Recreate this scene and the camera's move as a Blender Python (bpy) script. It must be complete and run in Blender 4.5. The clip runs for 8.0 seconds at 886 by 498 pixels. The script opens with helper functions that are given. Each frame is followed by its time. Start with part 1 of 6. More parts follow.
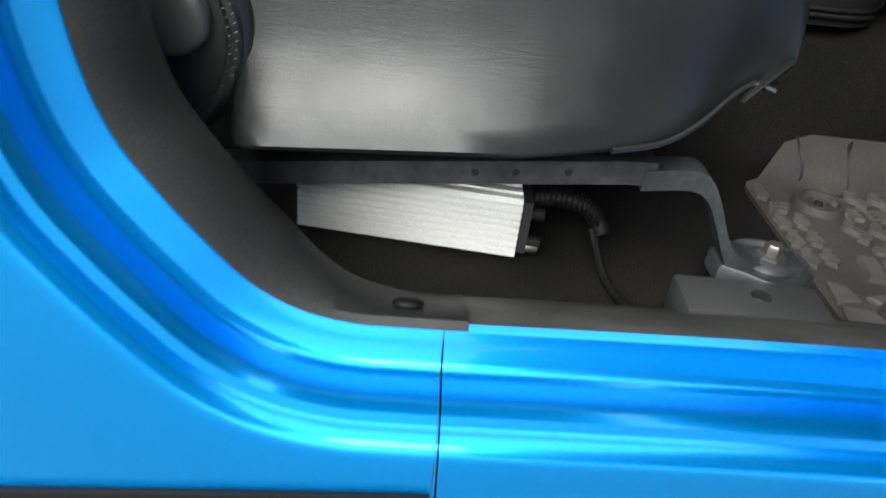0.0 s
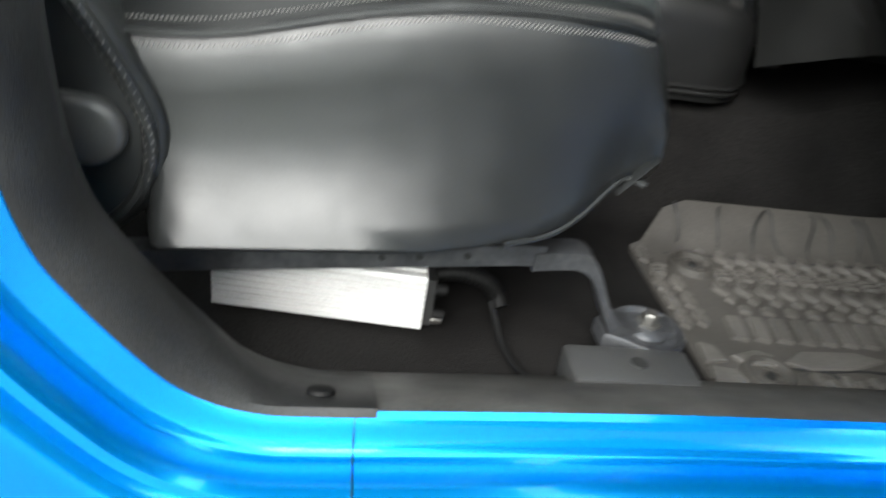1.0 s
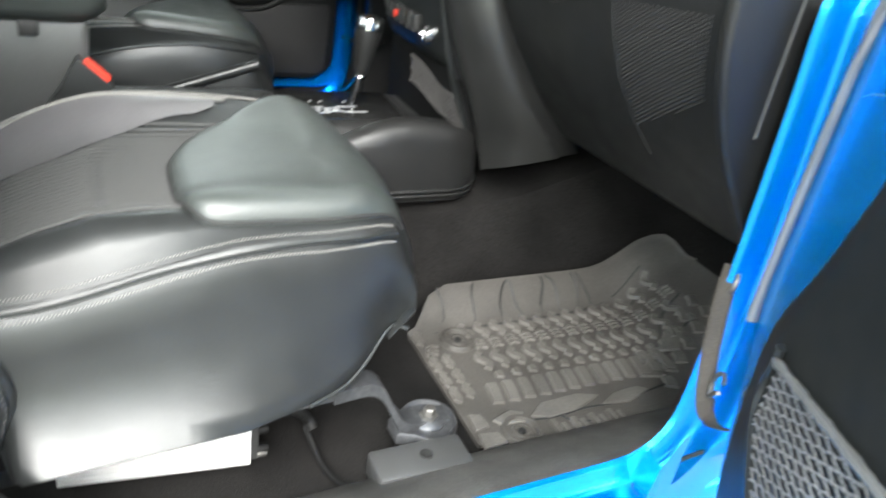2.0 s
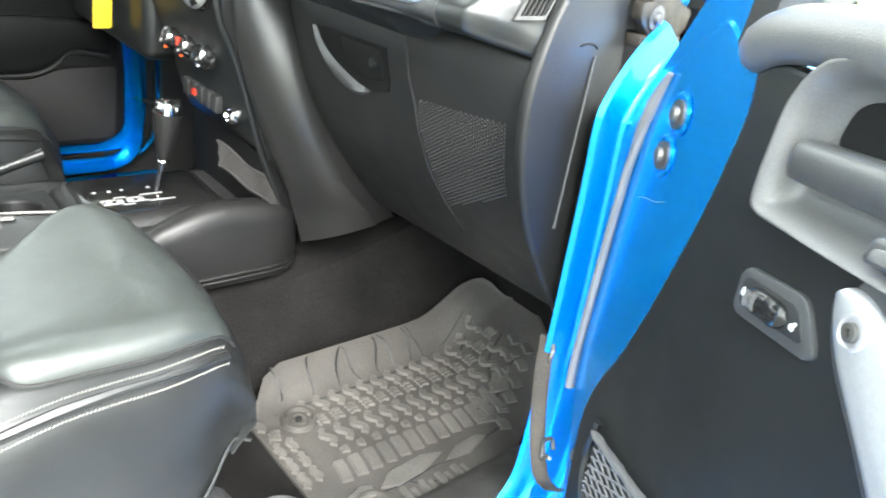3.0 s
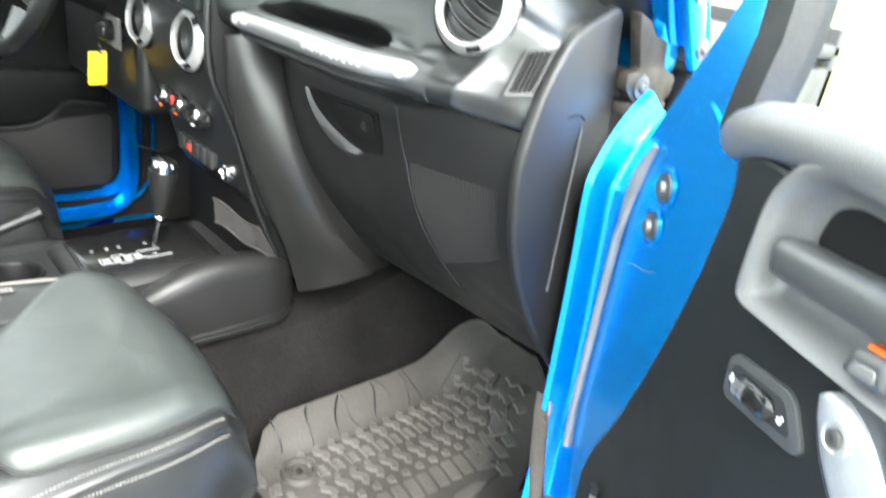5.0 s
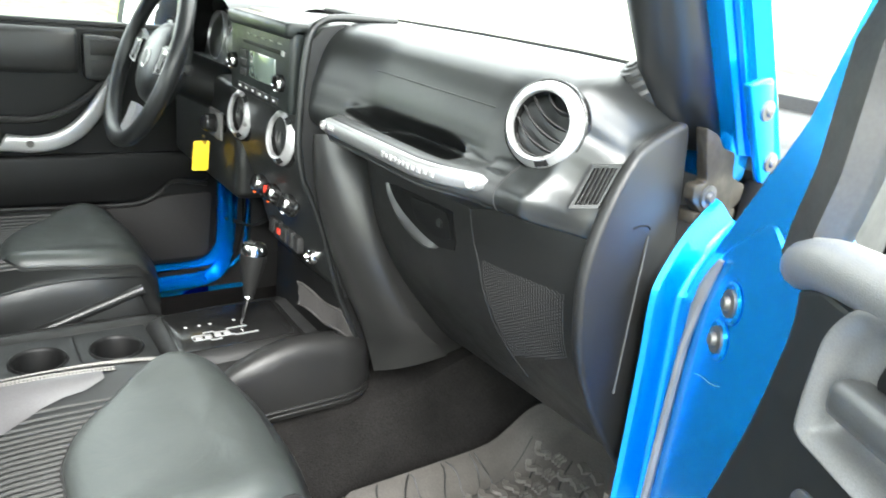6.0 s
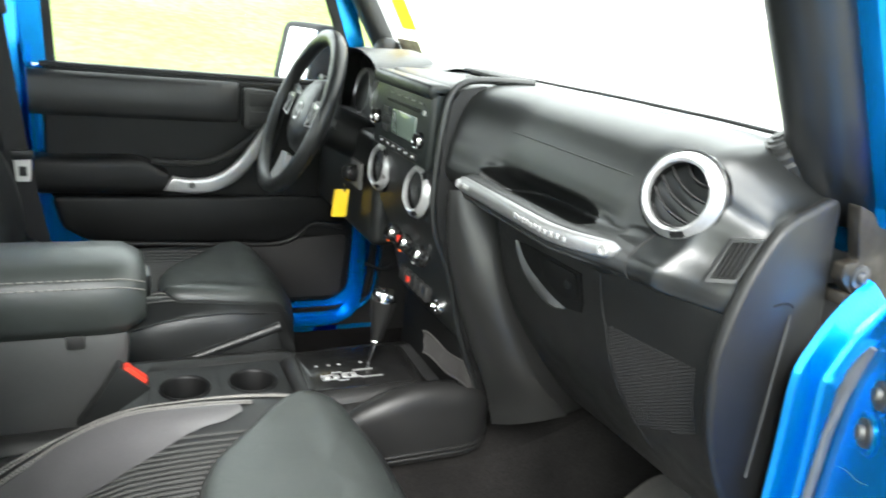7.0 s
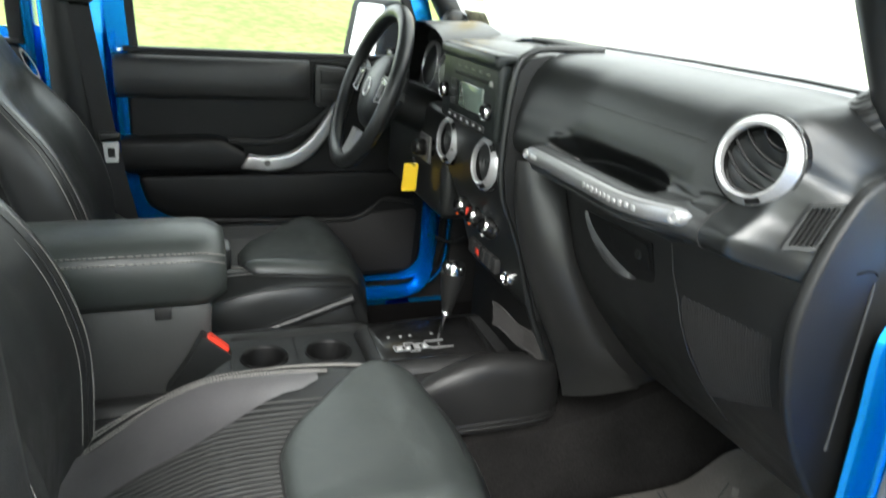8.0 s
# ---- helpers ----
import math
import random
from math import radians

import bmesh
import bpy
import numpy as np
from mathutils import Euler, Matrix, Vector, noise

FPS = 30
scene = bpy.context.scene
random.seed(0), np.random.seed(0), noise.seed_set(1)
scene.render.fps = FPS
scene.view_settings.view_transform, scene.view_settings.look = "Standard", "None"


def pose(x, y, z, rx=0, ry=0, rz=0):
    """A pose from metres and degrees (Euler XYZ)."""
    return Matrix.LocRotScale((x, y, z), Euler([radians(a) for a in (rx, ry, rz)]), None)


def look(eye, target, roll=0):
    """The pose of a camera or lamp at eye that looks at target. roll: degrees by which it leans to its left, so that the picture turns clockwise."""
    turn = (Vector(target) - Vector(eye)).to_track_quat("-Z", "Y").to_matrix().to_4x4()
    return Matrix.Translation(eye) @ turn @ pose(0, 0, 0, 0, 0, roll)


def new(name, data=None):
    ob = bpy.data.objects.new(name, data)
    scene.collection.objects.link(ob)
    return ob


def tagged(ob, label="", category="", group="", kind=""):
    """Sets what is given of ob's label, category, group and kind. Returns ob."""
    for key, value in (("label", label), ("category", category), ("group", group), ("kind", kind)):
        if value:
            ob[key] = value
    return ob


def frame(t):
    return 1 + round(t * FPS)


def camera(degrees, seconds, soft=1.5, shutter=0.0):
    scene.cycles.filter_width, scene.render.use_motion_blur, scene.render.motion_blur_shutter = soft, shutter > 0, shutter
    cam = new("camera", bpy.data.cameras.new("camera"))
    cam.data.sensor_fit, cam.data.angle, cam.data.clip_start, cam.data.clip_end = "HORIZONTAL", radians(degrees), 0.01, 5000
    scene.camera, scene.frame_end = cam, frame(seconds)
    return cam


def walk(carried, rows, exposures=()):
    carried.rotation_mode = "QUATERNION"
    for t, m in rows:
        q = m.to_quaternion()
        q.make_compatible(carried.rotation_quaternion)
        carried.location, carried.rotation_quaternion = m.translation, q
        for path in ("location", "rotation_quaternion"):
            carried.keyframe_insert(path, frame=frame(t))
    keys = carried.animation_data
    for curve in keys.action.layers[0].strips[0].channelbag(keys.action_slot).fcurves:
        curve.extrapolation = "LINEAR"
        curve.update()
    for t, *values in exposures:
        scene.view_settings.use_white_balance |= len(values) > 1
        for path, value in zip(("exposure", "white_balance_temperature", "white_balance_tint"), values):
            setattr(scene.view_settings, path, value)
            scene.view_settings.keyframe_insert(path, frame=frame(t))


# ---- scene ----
cam = camera(64.0, 8.0, soft=1.6, shutter=0.5)
PATH = [
    (0, (-0.328, -1.111, 0.928), (-0.257, 0.567, -0.157), 6.8),
    (0.5, (-0.322, -1.06, 0.908), (-0.188, 0.652, -0.115), 8.1),
    (1, (-0.332, -1.124, 1.0), (-0.022, 0.579, -0.003), 9.9),
    (1.5, (-0.332, -1.194, 1.157), (0.254, 0.434, 0.153), 10.0),
    (2, (-0.379, -1.194, 1.247), (0.482, 0.348, 0.308), 9.6),
    (2.2, (-0.385, -1.179, 1.285), (0.589, 0.305, 0.365), 8.8),
    (3.3, (-0.388, -1.153, 1.366), (0.948, 0.048, 0.486), 9.7),
    (3.5, (-0.389, -1.147, 1.373), (0.932, 0.003, 0.41), 8.9),
    (4, (-0.365, -1.14, 1.352), (0.911, -0.02, 0.295), 9.1),
    (4.5, (-0.37, -1.145, 1.375), (0.945, 0.009, 0.405), 8.7),
    (5, (-0.382, -1.144, 1.411), (0.912, 0.15, 0.604), 8.6),
    (5.2, (-0.391, -1.137, 1.43), (0.878, 0.214, 0.679), 8.1),
    (6.3, (-0.381, -1.165, 1.475), (0.675, 0.405, 0.825), 7.4),
    (6.5, (-0.394, -1.166, 1.479), (0.594, 0.462, 0.865), 7.8),
    (7, (-0.397, -1.159, 1.491), (0.453, 0.546, 0.883), 6.8),
    (7.5, (-0.401, -1.163, 1.506), (0.238, 0.641, 0.926), 5.2),
    (8, (-0.396, -1.168, 1.489), (0.265, 0.586, 0.797), 4.3),
]

walk(cam, [(t, look(eye, target, roll)) for t, eye, target, roll in PATH], [(0.0, 1.42), (0.6, 1.5), (1.0, 1.95), (1.4, 2.3), (1.8, 2.75), (2.2, 3.1), (3.5, 3.6), (4.5, 3.6), (5.2, 3.5), (6.5, 2.95), (7.0, 2.6), (7.5, 2.25), (8.0, 2.1)])

# ---------- world and light ----------
world = bpy.data.worlds.new("overcast_sky")
scene.world = world
world.use_nodes = True
wn = world.node_tree.nodes
sky = wn.new("ShaderNodeTexSky")
sky.sky_type = "NISHITA"
sky.sun_disc = False
sky.sun_elevation = radians(48)
sky.sun_rotation = radians(120)
sky.air_density = 1.0
sky.dust_density = 4.0
sky.ozone_density = 0.6
soften = wn.new("ShaderNodeMixRGB")
soften.inputs[0].default_value = 0.88
soften.inputs[2].default_value = (8.2, 9.0, 8.8, 1)
world.node_tree.links.new(sky.outputs[0], soften.inputs[1])
world.node_tree.links.new(soften.outputs[0], wn["Background"].inputs[0])
wn["Background"].inputs[1].default_value = 0.12

sun_data = bpy.data.lights.new("sun", "SUN")
sun_data.energy = 1.8
sun_data.angle = radians(40)
sun_data.color = (1.0, 0.98, 0.94)
sun = new("sun", sun_data)
sun.matrix_world = look((0, 0, 20), (9.0, 22.0, 0.0))


# ---------- materials ----------
def material(name, colour, rough=0.5, metal=0.0, coat=0.0, spec=0.5, grain=0.0, grain_scale=400.0,
             mottle=0.0, mottle_scale=9.0, bump=0.0, bump_scale=600.0, wave=0.0, rough_var=0.0, wrinkle=0.0, crease=0.0):
    """A procedural surface: base colour varied at two scales, roughness variation and fine relief."""
    m = bpy.data.materials.new(name)
    m.use_nodes = True
    nt = m.node_tree
    n, l = nt.nodes, nt.links
    b = n["Principled BSDF"]
    b.inputs["Roughness"].default_value = rough
    b.inputs["Metallic"].default_value = metal
    b.inputs["Coat Weight"].default_value = coat
    b.inputs["Coat Roughness"].default_value = 0.04
    b.inputs["Specular IOR Level"].default_value = spec
    b.inputs["Base Color"].default_value = (*colour, 1)
    tc = n.new("ShaderNodeTexCoord")
    last = None
    for amount, scale, detail in ((mottle, mottle_scale, 4), (grain, grain_scale, 2)):
        if amount <= 0:
            continue
        tex = n.new("ShaderNodeTexNoise")
        tex.inputs["Scale"].default_value = scale
        tex.inputs["Detail"].default_value = detail
        l.new(tc.outputs["Object"], tex.inputs["Vector"])
        ramp = n.new("ShaderNodeMapRange")
        ramp.inputs["From Min"].default_value = 0.3
        ramp.inputs["From Max"].default_value = 0.7
        ramp.inputs["To Min"].default_value = 1 - amount
        ramp.inputs["To Max"].default_value = 1 + amount
        l.new(tex.outputs["Fac"], ramp.inputs["Value"])
        mul = n.new("ShaderNodeVectorMath")
        mul.operation = "SCALE"
        if last is None:
            mul.inputs[0].default_value = colour
        else:
            l.new(last.outputs[0], mul.inputs[0])
        l.new(ramp.outputs[0], mul.inputs["Scale"])
        last = mul
    if last is not None:
        l.new(last.outputs[0], b.inputs["Base Color"])
    if rough_var > 0:
        tex = n.new("ShaderNodeTexNoise")
        tex.inputs["Scale"].default_value = 22
        tex.inputs["Detail"].default_value = 5
        l.new(tc.outputs["Object"], tex.inputs["Vector"])
        ramp = n.new("ShaderNodeMapRange")
        ramp.inputs["From Min"].default_value = 0.3
        ramp.inputs["From Max"].default_value = 0.7
        ramp.inputs["To Min"].default_value = max(0.02, rough - rough_var)
        ramp.inputs["To Max"].default_value = min(1.0, rough + rough_var)
        l.new(tex.outputs["Fac"], ramp.inputs["Value"])
        l.new(ramp.outputs[0], b.inputs["Roughness"])
    if bump > 0:
        tex = n.new("ShaderNodeTexVoronoi" if wave == 0 else "ShaderNodeTexNoise")
        tex.inputs["Scale"].default_value = bump_scale
        l.new(tc.outputs["Object"], tex.inputs["Vector"])
        bp = n.new("ShaderNodeBump")
        bp.inputs["Strength"].default_value = bump
        bp.inputs["Distance"].default_value = 0.001 if wave == 0 else 0.004
        l.new(tex.outputs[0], bp.inputs["Height"])
        l.new(bp.outputs[0], b.inputs["Normal"])
        if wrinkle > 0:
            fold = n.new("ShaderNodeTexNoise")
            fold.inputs["Scale"].default_value = 16
            fold.inputs["Detail"].default_value = 3
            fold.inputs["Distortion"].default_value = 1.2
            l.new(tc.outputs["Object"], fold.inputs["Vector"])
            bf = n.new("ShaderNodeBump")
            bf.inputs["Strength"].default_value = wrinkle
            bf.inputs["Distance"].default_value = 0.012
            l.new(fold.outputs["Fac"], bf.inputs["Height"])
            l.new(bf.outputs[0], bp.inputs["Normal"])
            if crease > 0:
                # fine creases drawn out along the car, in patches
                stretch = n.new("ShaderNodeMapping")
                stretch.inputs["Scale"].default_value = (26, 240, 240)
                l.new(tc.outputs["Object"], stretch.inputs["Vector"])
                fine = n.new("ShaderNodeTexNoise")
                fine.inputs["Scale"].default_value = 1.0
                fine.inputs["Detail"].default_value = 3
                fine.inputs["Distortion"].default_value = 0.8
                l.new(stretch.outputs[0], fine.inputs["Vector"])
                patch = n.new("ShaderNodeTexNoise")
                patch.inputs["Scale"].default_value = 7
                l.new(tc.outputs["Object"], patch.inputs["Vector"])
                gate_ = n.new("ShaderNodeMapRange")
                gate_.inputs["From Min"].default_value = 0.42
                gate_.inputs["From Max"].default_value = 0.68
                gate_.inputs["To Max"].default_value = crease
                l.new(patch.outputs["Fac"], gate_.inputs["Value"])
                bc = n.new("ShaderNodeBump")
                bc.inputs["Distance"].default_value = 0.0016
                l.new(gate_.outputs[0], bc.inputs["Strength"])
                l.new(fine.outputs["Fac"], bc.inputs["Height"])
                l.new(bc.outputs[0], bf.inputs["Normal"])
    return m


BLUE = material("blue_car_paint", (0.0, 0.35, 0.98), 0.24, 0.74, 0.45, mottle=0.04, mottle_scale=3)
PLASTIC = material("black_grained_plastic", (0.0105, 0.0115, 0.0115), 0.40, spec=0.55, grain=0.15, grain_scale=900, mottle=0.1, bump=0.12, bump_scale=900, rough_var=0.06)
DASH = material("dark_grey_soft_plastic", (0.0085, 0.0096, 0.0096), 0.38, spec=0.82, grain=0.12, grain_scale=900, mottle=0.08, bump=0.1, bump_scale=1200)
LOWER = material("charcoal_matt_plastic", (0.0130, 0.0130, 0.0128), 0.41, spec=0.45, grain=0.15, grain_scale=700, mottle=0.12, bump=0.25, bump_scale=800, rough_var=0.06)
# dash plastic lightened: the bar's reflections are put into its colour
BARSKIN = material("bar_plastic_lightened", (0.021, 0.022, 0.022), 0.42, spec=0.45, grain=0.1, grain_scale=900, mottle=0.06, bump=0.08, bump_scale=1200, rough_var=0.04)
WRAPSKIN = material("satin_charcoal_plastic", (0.020, 0.020, 0.0195), 0.34, spec=0.7, grain=0.12, grain_scale=800, mottle=0.1, bump=0.15, bump_scale=900, rough_var=0.05)
GLOSS = material("gloss_black_plastic", (0.012, 0.012, 0.012), 0.2, mottle=0.1, rough_var=0.05)
# grey plastic; on the open door's surround and roll it carries sky glints
GREYPLASTIC = material("grey_sheen_plastic", (0.130, 0.127, 0.123), 0.36, grain=0.12, grain_scale=800, mottle=0.08, bump=0.2, bump_scale=900, rough_var=0.05)
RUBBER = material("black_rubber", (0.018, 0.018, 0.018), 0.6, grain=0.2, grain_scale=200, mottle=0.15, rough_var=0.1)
LEATHER = material("black_leather", (0.0160, 0.0170, 0.0172), 0.36, spec=0.54, crease=0.16, grain=0.12, grain_scale=700, mottle=0.1, mottle_scale=14, bump=0.12, bump_scale=1100, rough_var=0.06, wrinkle=0.035)
BOLSTER_SHEEN = material("bolster_leather_sheen", (0.078, 0.075, 0.078), 0.38, spec=0.7, grain=0.12, grain_scale=700, mottle=0.1, mottle_scale=14, bump=0.12, bump_scale=1000, rough_var=0.05, wrinkle=0.05)
# leather paler and greener, with the sheen of the sky in its colour
LEATHER_PAD = material("smooth_leather_sheen", (0.034, 0.039, 0.037), 0.42, spec=0.7, grain=0.1, grain_scale=500, mottle=0.08, bump=0.15, bump_scale=1000, rough_var=0.05, wrinkle=0.08)
RIBTHREAD = material("ribbed_black_cloth", (0.045, 0.045, 0.044), 0.6, grain=0.2, grain_scale=800)
THREAD = material("light_grey_thread", (0.22, 0.212, 0.20), 0.8, grain=0.2, grain_scale=800)
CARPET = material("black_carpet", (0.0115, 0.0107, 0.0103), 0.95, spec=0.15, grain=0.55, grain_scale=420, mottle=0.45, mottle_scale=7, bump=0.9, bump_scale=500)
# tread blocks in a lighter tone than the sheet between them
MAT_TOP = material("lighter_rubber_tread", (0.118, 0.110, 0.101), 0.55, grain=0.15, grain_scale=300, mottle=0.25, mottle_scale=11, rough_var=0.1)
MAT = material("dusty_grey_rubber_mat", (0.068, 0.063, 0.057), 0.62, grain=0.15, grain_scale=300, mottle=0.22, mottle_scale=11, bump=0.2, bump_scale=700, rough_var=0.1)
SCUFF = material("worn_black_sill_plastic", (0.074, 0.071, 0.067), 0.55, spec=0.35, grain=0.25, grain_scale=350, mottle=0.3, mottle_scale=14, bump=0.25, bump_scale=700, rough_var=0.08)
TRIMBLACK = material("black_pillar_trim", (0.0165, 0.0165, 0.0165), 0.50, spec=0.35, grain=0.25, grain_scale=350, mottle=0.3, mottle_scale=14, bump=0.2, bump_scale=700, rough_var=0.08)
SILVER = material("satin_silver_paint", (0.52, 0.52, 0.52), 0.32, 0.6, grain=0.05, mottle=0.04, rough_var=0.05)
SATIN = material("brushed_grey_metal", (0.27, 0.27, 0.27), 0.38, 0.7, grain=0.06, mottle=0.06, rough_var=0.06)
CHROME = material("chrome", (0.8, 0.8, 0.8), 0.08, 1.0, mottle=0.03)
ALU = material("brushed_aluminium", (0.90, 0.90, 0.885), 0.42, 0.25, grain=0.06, mottle=0.05, rough_var=0.08)
STEEL = material("zinc_grey_steel", (0.098, 0.100, 0.106), 0.45, 0.6, grain=0.15, grain_scale=150, mottle=0.25, mottle_scale=30, rough_var=0.12)
BOLT = material("dull_bolt_steel", (0.17, 0.165, 0.155), 0.38, 0.7, mottle=0.25, mottle_scale=60)
GREYSEAL = material("grey_sealer", (0.16, 0.16, 0.165), 0.5, mottle=0.12, mottle_scale=30)
RED = material("red_plastic", (0.75, 0.05, 0.025), 0.4, mottle=0.08)
ORANGE = material("orange_marking", (0.88, 0.13, 0.02), 0.5, mottle=0.05)
YELLOW = material("yellow_card", (0.95, 0.62, 0.02), 0.55, mottle=0.05)
WHITE = material("white_print", (0.75, 0.75, 0.74), 0.5, mottle=0.05)
TAN = material("faded_paper", (0.45, 0.40, 0.28), 0.6, mottle=0.3, mottle_scale=60)
WEBBING = material("black_webbing", (0.020, 0.020, 0.021), 0.75, grain=0.3, grain_scale=600, mottle=0.1, bump=0.5, bump_scale=900)
STRAPMAT = material("grey_brown_webbing", (0.050, 0.042, 0.034), 0.85, grain=0.3, grain_scale=500, mottle=0.2, bump=0.5, bump_scale=800)
NETMAT = material("black_net", (0.022, 0.021, 0.021), 0.7, grain=0.2, grain_scale=500)
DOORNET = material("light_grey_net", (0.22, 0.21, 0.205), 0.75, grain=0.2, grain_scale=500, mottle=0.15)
DOORGREY = material("dark_grey_door_plastic", (0.055, 0.055, 0.055), 0.36, spec=0.7, grain=0.12, grain_scale=800, mottle=0.08, bump=0.15, bump_scale=1000, rough_var=0.05)
RUST = material("weathered_brown_steel", (0.032, 0.027, 0.021), 0.55, 0.3, grain=0.3, grain_scale=90, mottle=0.35, mottle_scale=30, rough_var=0.12)
# near-black plastic, also laid where holes and gaps hold only shade
DEEP = material("black_plastic_and_shade", (0.006, 0.006, 0.006), 0.6, spec=0.2, grain=0.2, mottle=0.1)
NETGREY = material("grey_net", (0.032, 0.030, 0.029), 0.75, grain=0.2, grain_scale=500, mottle=0.15)
RADIO = material("dark_green_grey_plastic", (0.0125, 0.0155, 0.0148), 0.38, spec=0.42, grain=0.12, grain_scale=900, mottle=0.08, bump=0.1, bump_scale=1200, rough_var=0.05)
SCREEN = material("grey_display", (0.16, 0.2, 0.17), 0.15, coat=0.5, mottle=0.05)
# driver door panel darkened and pads lightened, for how light meets their slopes
DOORBLACK = material("black_trim_darkened", (0.0080, 0.0082, 0.0084), 0.45, spec=0.32, grain=0.15, grain_scale=900, mottle=0.1, bump=0.2, bump_scale=900, rough_var=0.06)
DOORPAD = material("door_pad_lightened", (0.024, 0.024, 0.0238), 0.42, spec=0.5, grain=0.12, grain_scale=800, mottle=0.08, bump=0.15, bump_scale=1000, rough_var=0.05)
HEADLINER = material("dark_roof_lining", (0.05, 0.05, 0.05), 0.9, grain=0.2, grain_scale=300, mottle=0.1)
GRASS = material("dry_grass", (0.172, 0.225, 0.075), 0.9, spec=0.1, grain=0.25, grain_scale=6, mottle=0.3, mottle_scale=0.35, bump=0.5, bump_scale=20, wave=1)
ASPHALT = material("worn_grey_asphalt", (0.085, 0.083, 0.080), 0.85, grain=0.3, grain_scale=120, mottle=0.18, mottle_scale=1.2, bump=0.4, bump_scale=160)
LINEPAINT = material("worn_yellow_line_paint", (0.36, 0.33, 0.10), 0.7, grain=0.35, grain_scale=60, mottle=0.3, mottle_scale=9, bump=0.3, bump_scale=160)

GLASS = bpy.data.materials.new("clear_glass")
GLASS.use_nodes = True
gn = GLASS.node_tree.nodes
gb = gn["Principled BSDF"]
gb.inputs["Transmission Weight"].default_value = 1.0
gb.inputs["Roughness"].default_value = 0.0
gb.inputs["IOR"].default_value = 1.05
gb.inputs["Base Color"].default_value = (0.93, 0.97, 0.95, 1)
# white translucent share stands for dust and glare on the pane
HAZE = bpy.data.materials.new("dusty_glare_glass")
HAZE.use_nodes = True
hn, hl = HAZE.node_tree.nodes, HAZE.node_tree.links
hn.remove(hn["Principled BSDF"])
clear = hn.new("ShaderNodeBsdfTransparent")
dust_glare = hn.new("ShaderNodeBsdfTranslucent")
dust_glare.inputs[0].default_value = (0.95, 0.95, 0.93, 1)
gloss = hn.new("ShaderNodeBsdfGlossy")
gloss.inputs["Roughness"].default_value = 0.05
streak = hn.new("ShaderNodeTexNoise")
streak.inputs["Scale"].default_value = 14
rangeh = hn.new("ShaderNodeMapRange")
rangeh.inputs["To Min"].default_value = 0.34
rangeh.inputs["To Max"].default_value = 0.50
hl.new(streak.outputs["Fac"], rangeh.inputs["Value"])
mix1 = hn.new("ShaderNodeMixShader")
hl.new(rangeh.outputs[0], mix1.inputs[0])
hl.new(clear.outputs[0], mix1.inputs[1])
hl.new(dust_glare.outputs[0], mix1.inputs[2])
mix2 = hn.new("ShaderNodeMixShader")
mix2.inputs[0].default_value = 0.05
hl.new(mix1.outputs[0], mix2.inputs[1])
hl.new(gloss.outputs[0], mix2.inputs[2])
hl.new(mix2.outputs[0], hn["Material Output"].inputs[0])
CARD = bpy.data.materials.new("yellow_window_card")
CARD.use_nodes = True
kn, kl = CARD.node_tree.nodes, CARD.node_tree.links
kt = kn.new("ShaderNodeBsdfTranslucent")
kt.inputs[0].default_value = (0.95, 0.62, 0.02, 1)
kn["Principled BSDF"].inputs["Base Color"].default_value = (0.95, 0.62, 0.02, 1)
kx = kn.new("ShaderNodeMixShader")
kx.inputs[0].default_value = 0.6
kl.new(kn["Principled BSDF"].outputs[0], kx.inputs[1])
kl.new(kt.outputs[0], kx.inputs[2])
kl.new(kx.outputs[0], kn["Material Output"].inputs[0])
MIRROR = material("mirror_silver", (0.9, 0.9, 0.9), 0.02, 1.0)


# ---------- mesh helpers ----------
WORLD = {}


def thing(name, base, label, category, group="", kind="", turn=0.0):
    ob = new(name)
    m = pose(*base, 0, 0, turn)
    ob.matrix_world = m
    ob.empty_display_size = 0.05
    WORLD[ob] = m
    return tagged(ob, label, category, group, kind)


def finish(bm, sharp=38):
    bmesh.ops.remove_doubles(bm, verts=bm.verts, dist=1e-6)
    bmesh.ops.recalc_face_normals(bm, faces=bm.faces)
    for f in bm.faces:
        f.smooth = True
    for e in bm.edges:
        if len(e.link_faces) == 2 and e.calc_face_angle(0.0) > radians(sharp):
            e.smooth = False


def part(name, bm, mat, parent, label="", local=False, sharp=38, kind=""):
    """Links a bmesh as one mesh object under parent; its points are in world metres, or in the parent's own with local."""
    finish(bm, sharp)
    if not local:
        bm.transform(WORLD[parent].inverted())
    me = bpy.data.meshes.new(name)
    bm.to_mesh(me)
    bm.free()
    me.materials.append(mat)
    ob = new(name, me)
    ob.parent = parent
    WORLD[ob] = WORLD[parent]
    return tagged(ob, label, kind=kind)


def solid(name, bm, mat, label, category, group="", kind="", base=None, sharp=38):
    """A thing that is one mesh, with its origin at base."""
    finish(bm, sharp)
    base = Vector(base) if base else Vector((0, 0, 0))
    bm.transform(Matrix.Translation(-base))
    me = bpy.data.meshes.new(name)
    bm.to_mesh(me)
    bm.free()
    me.materials.append(mat)
    ob = new(name, me)
    ob.location = base
    WORLD[ob] = Matrix.Translation(base)
    return tagged(ob, label, category, group, kind)


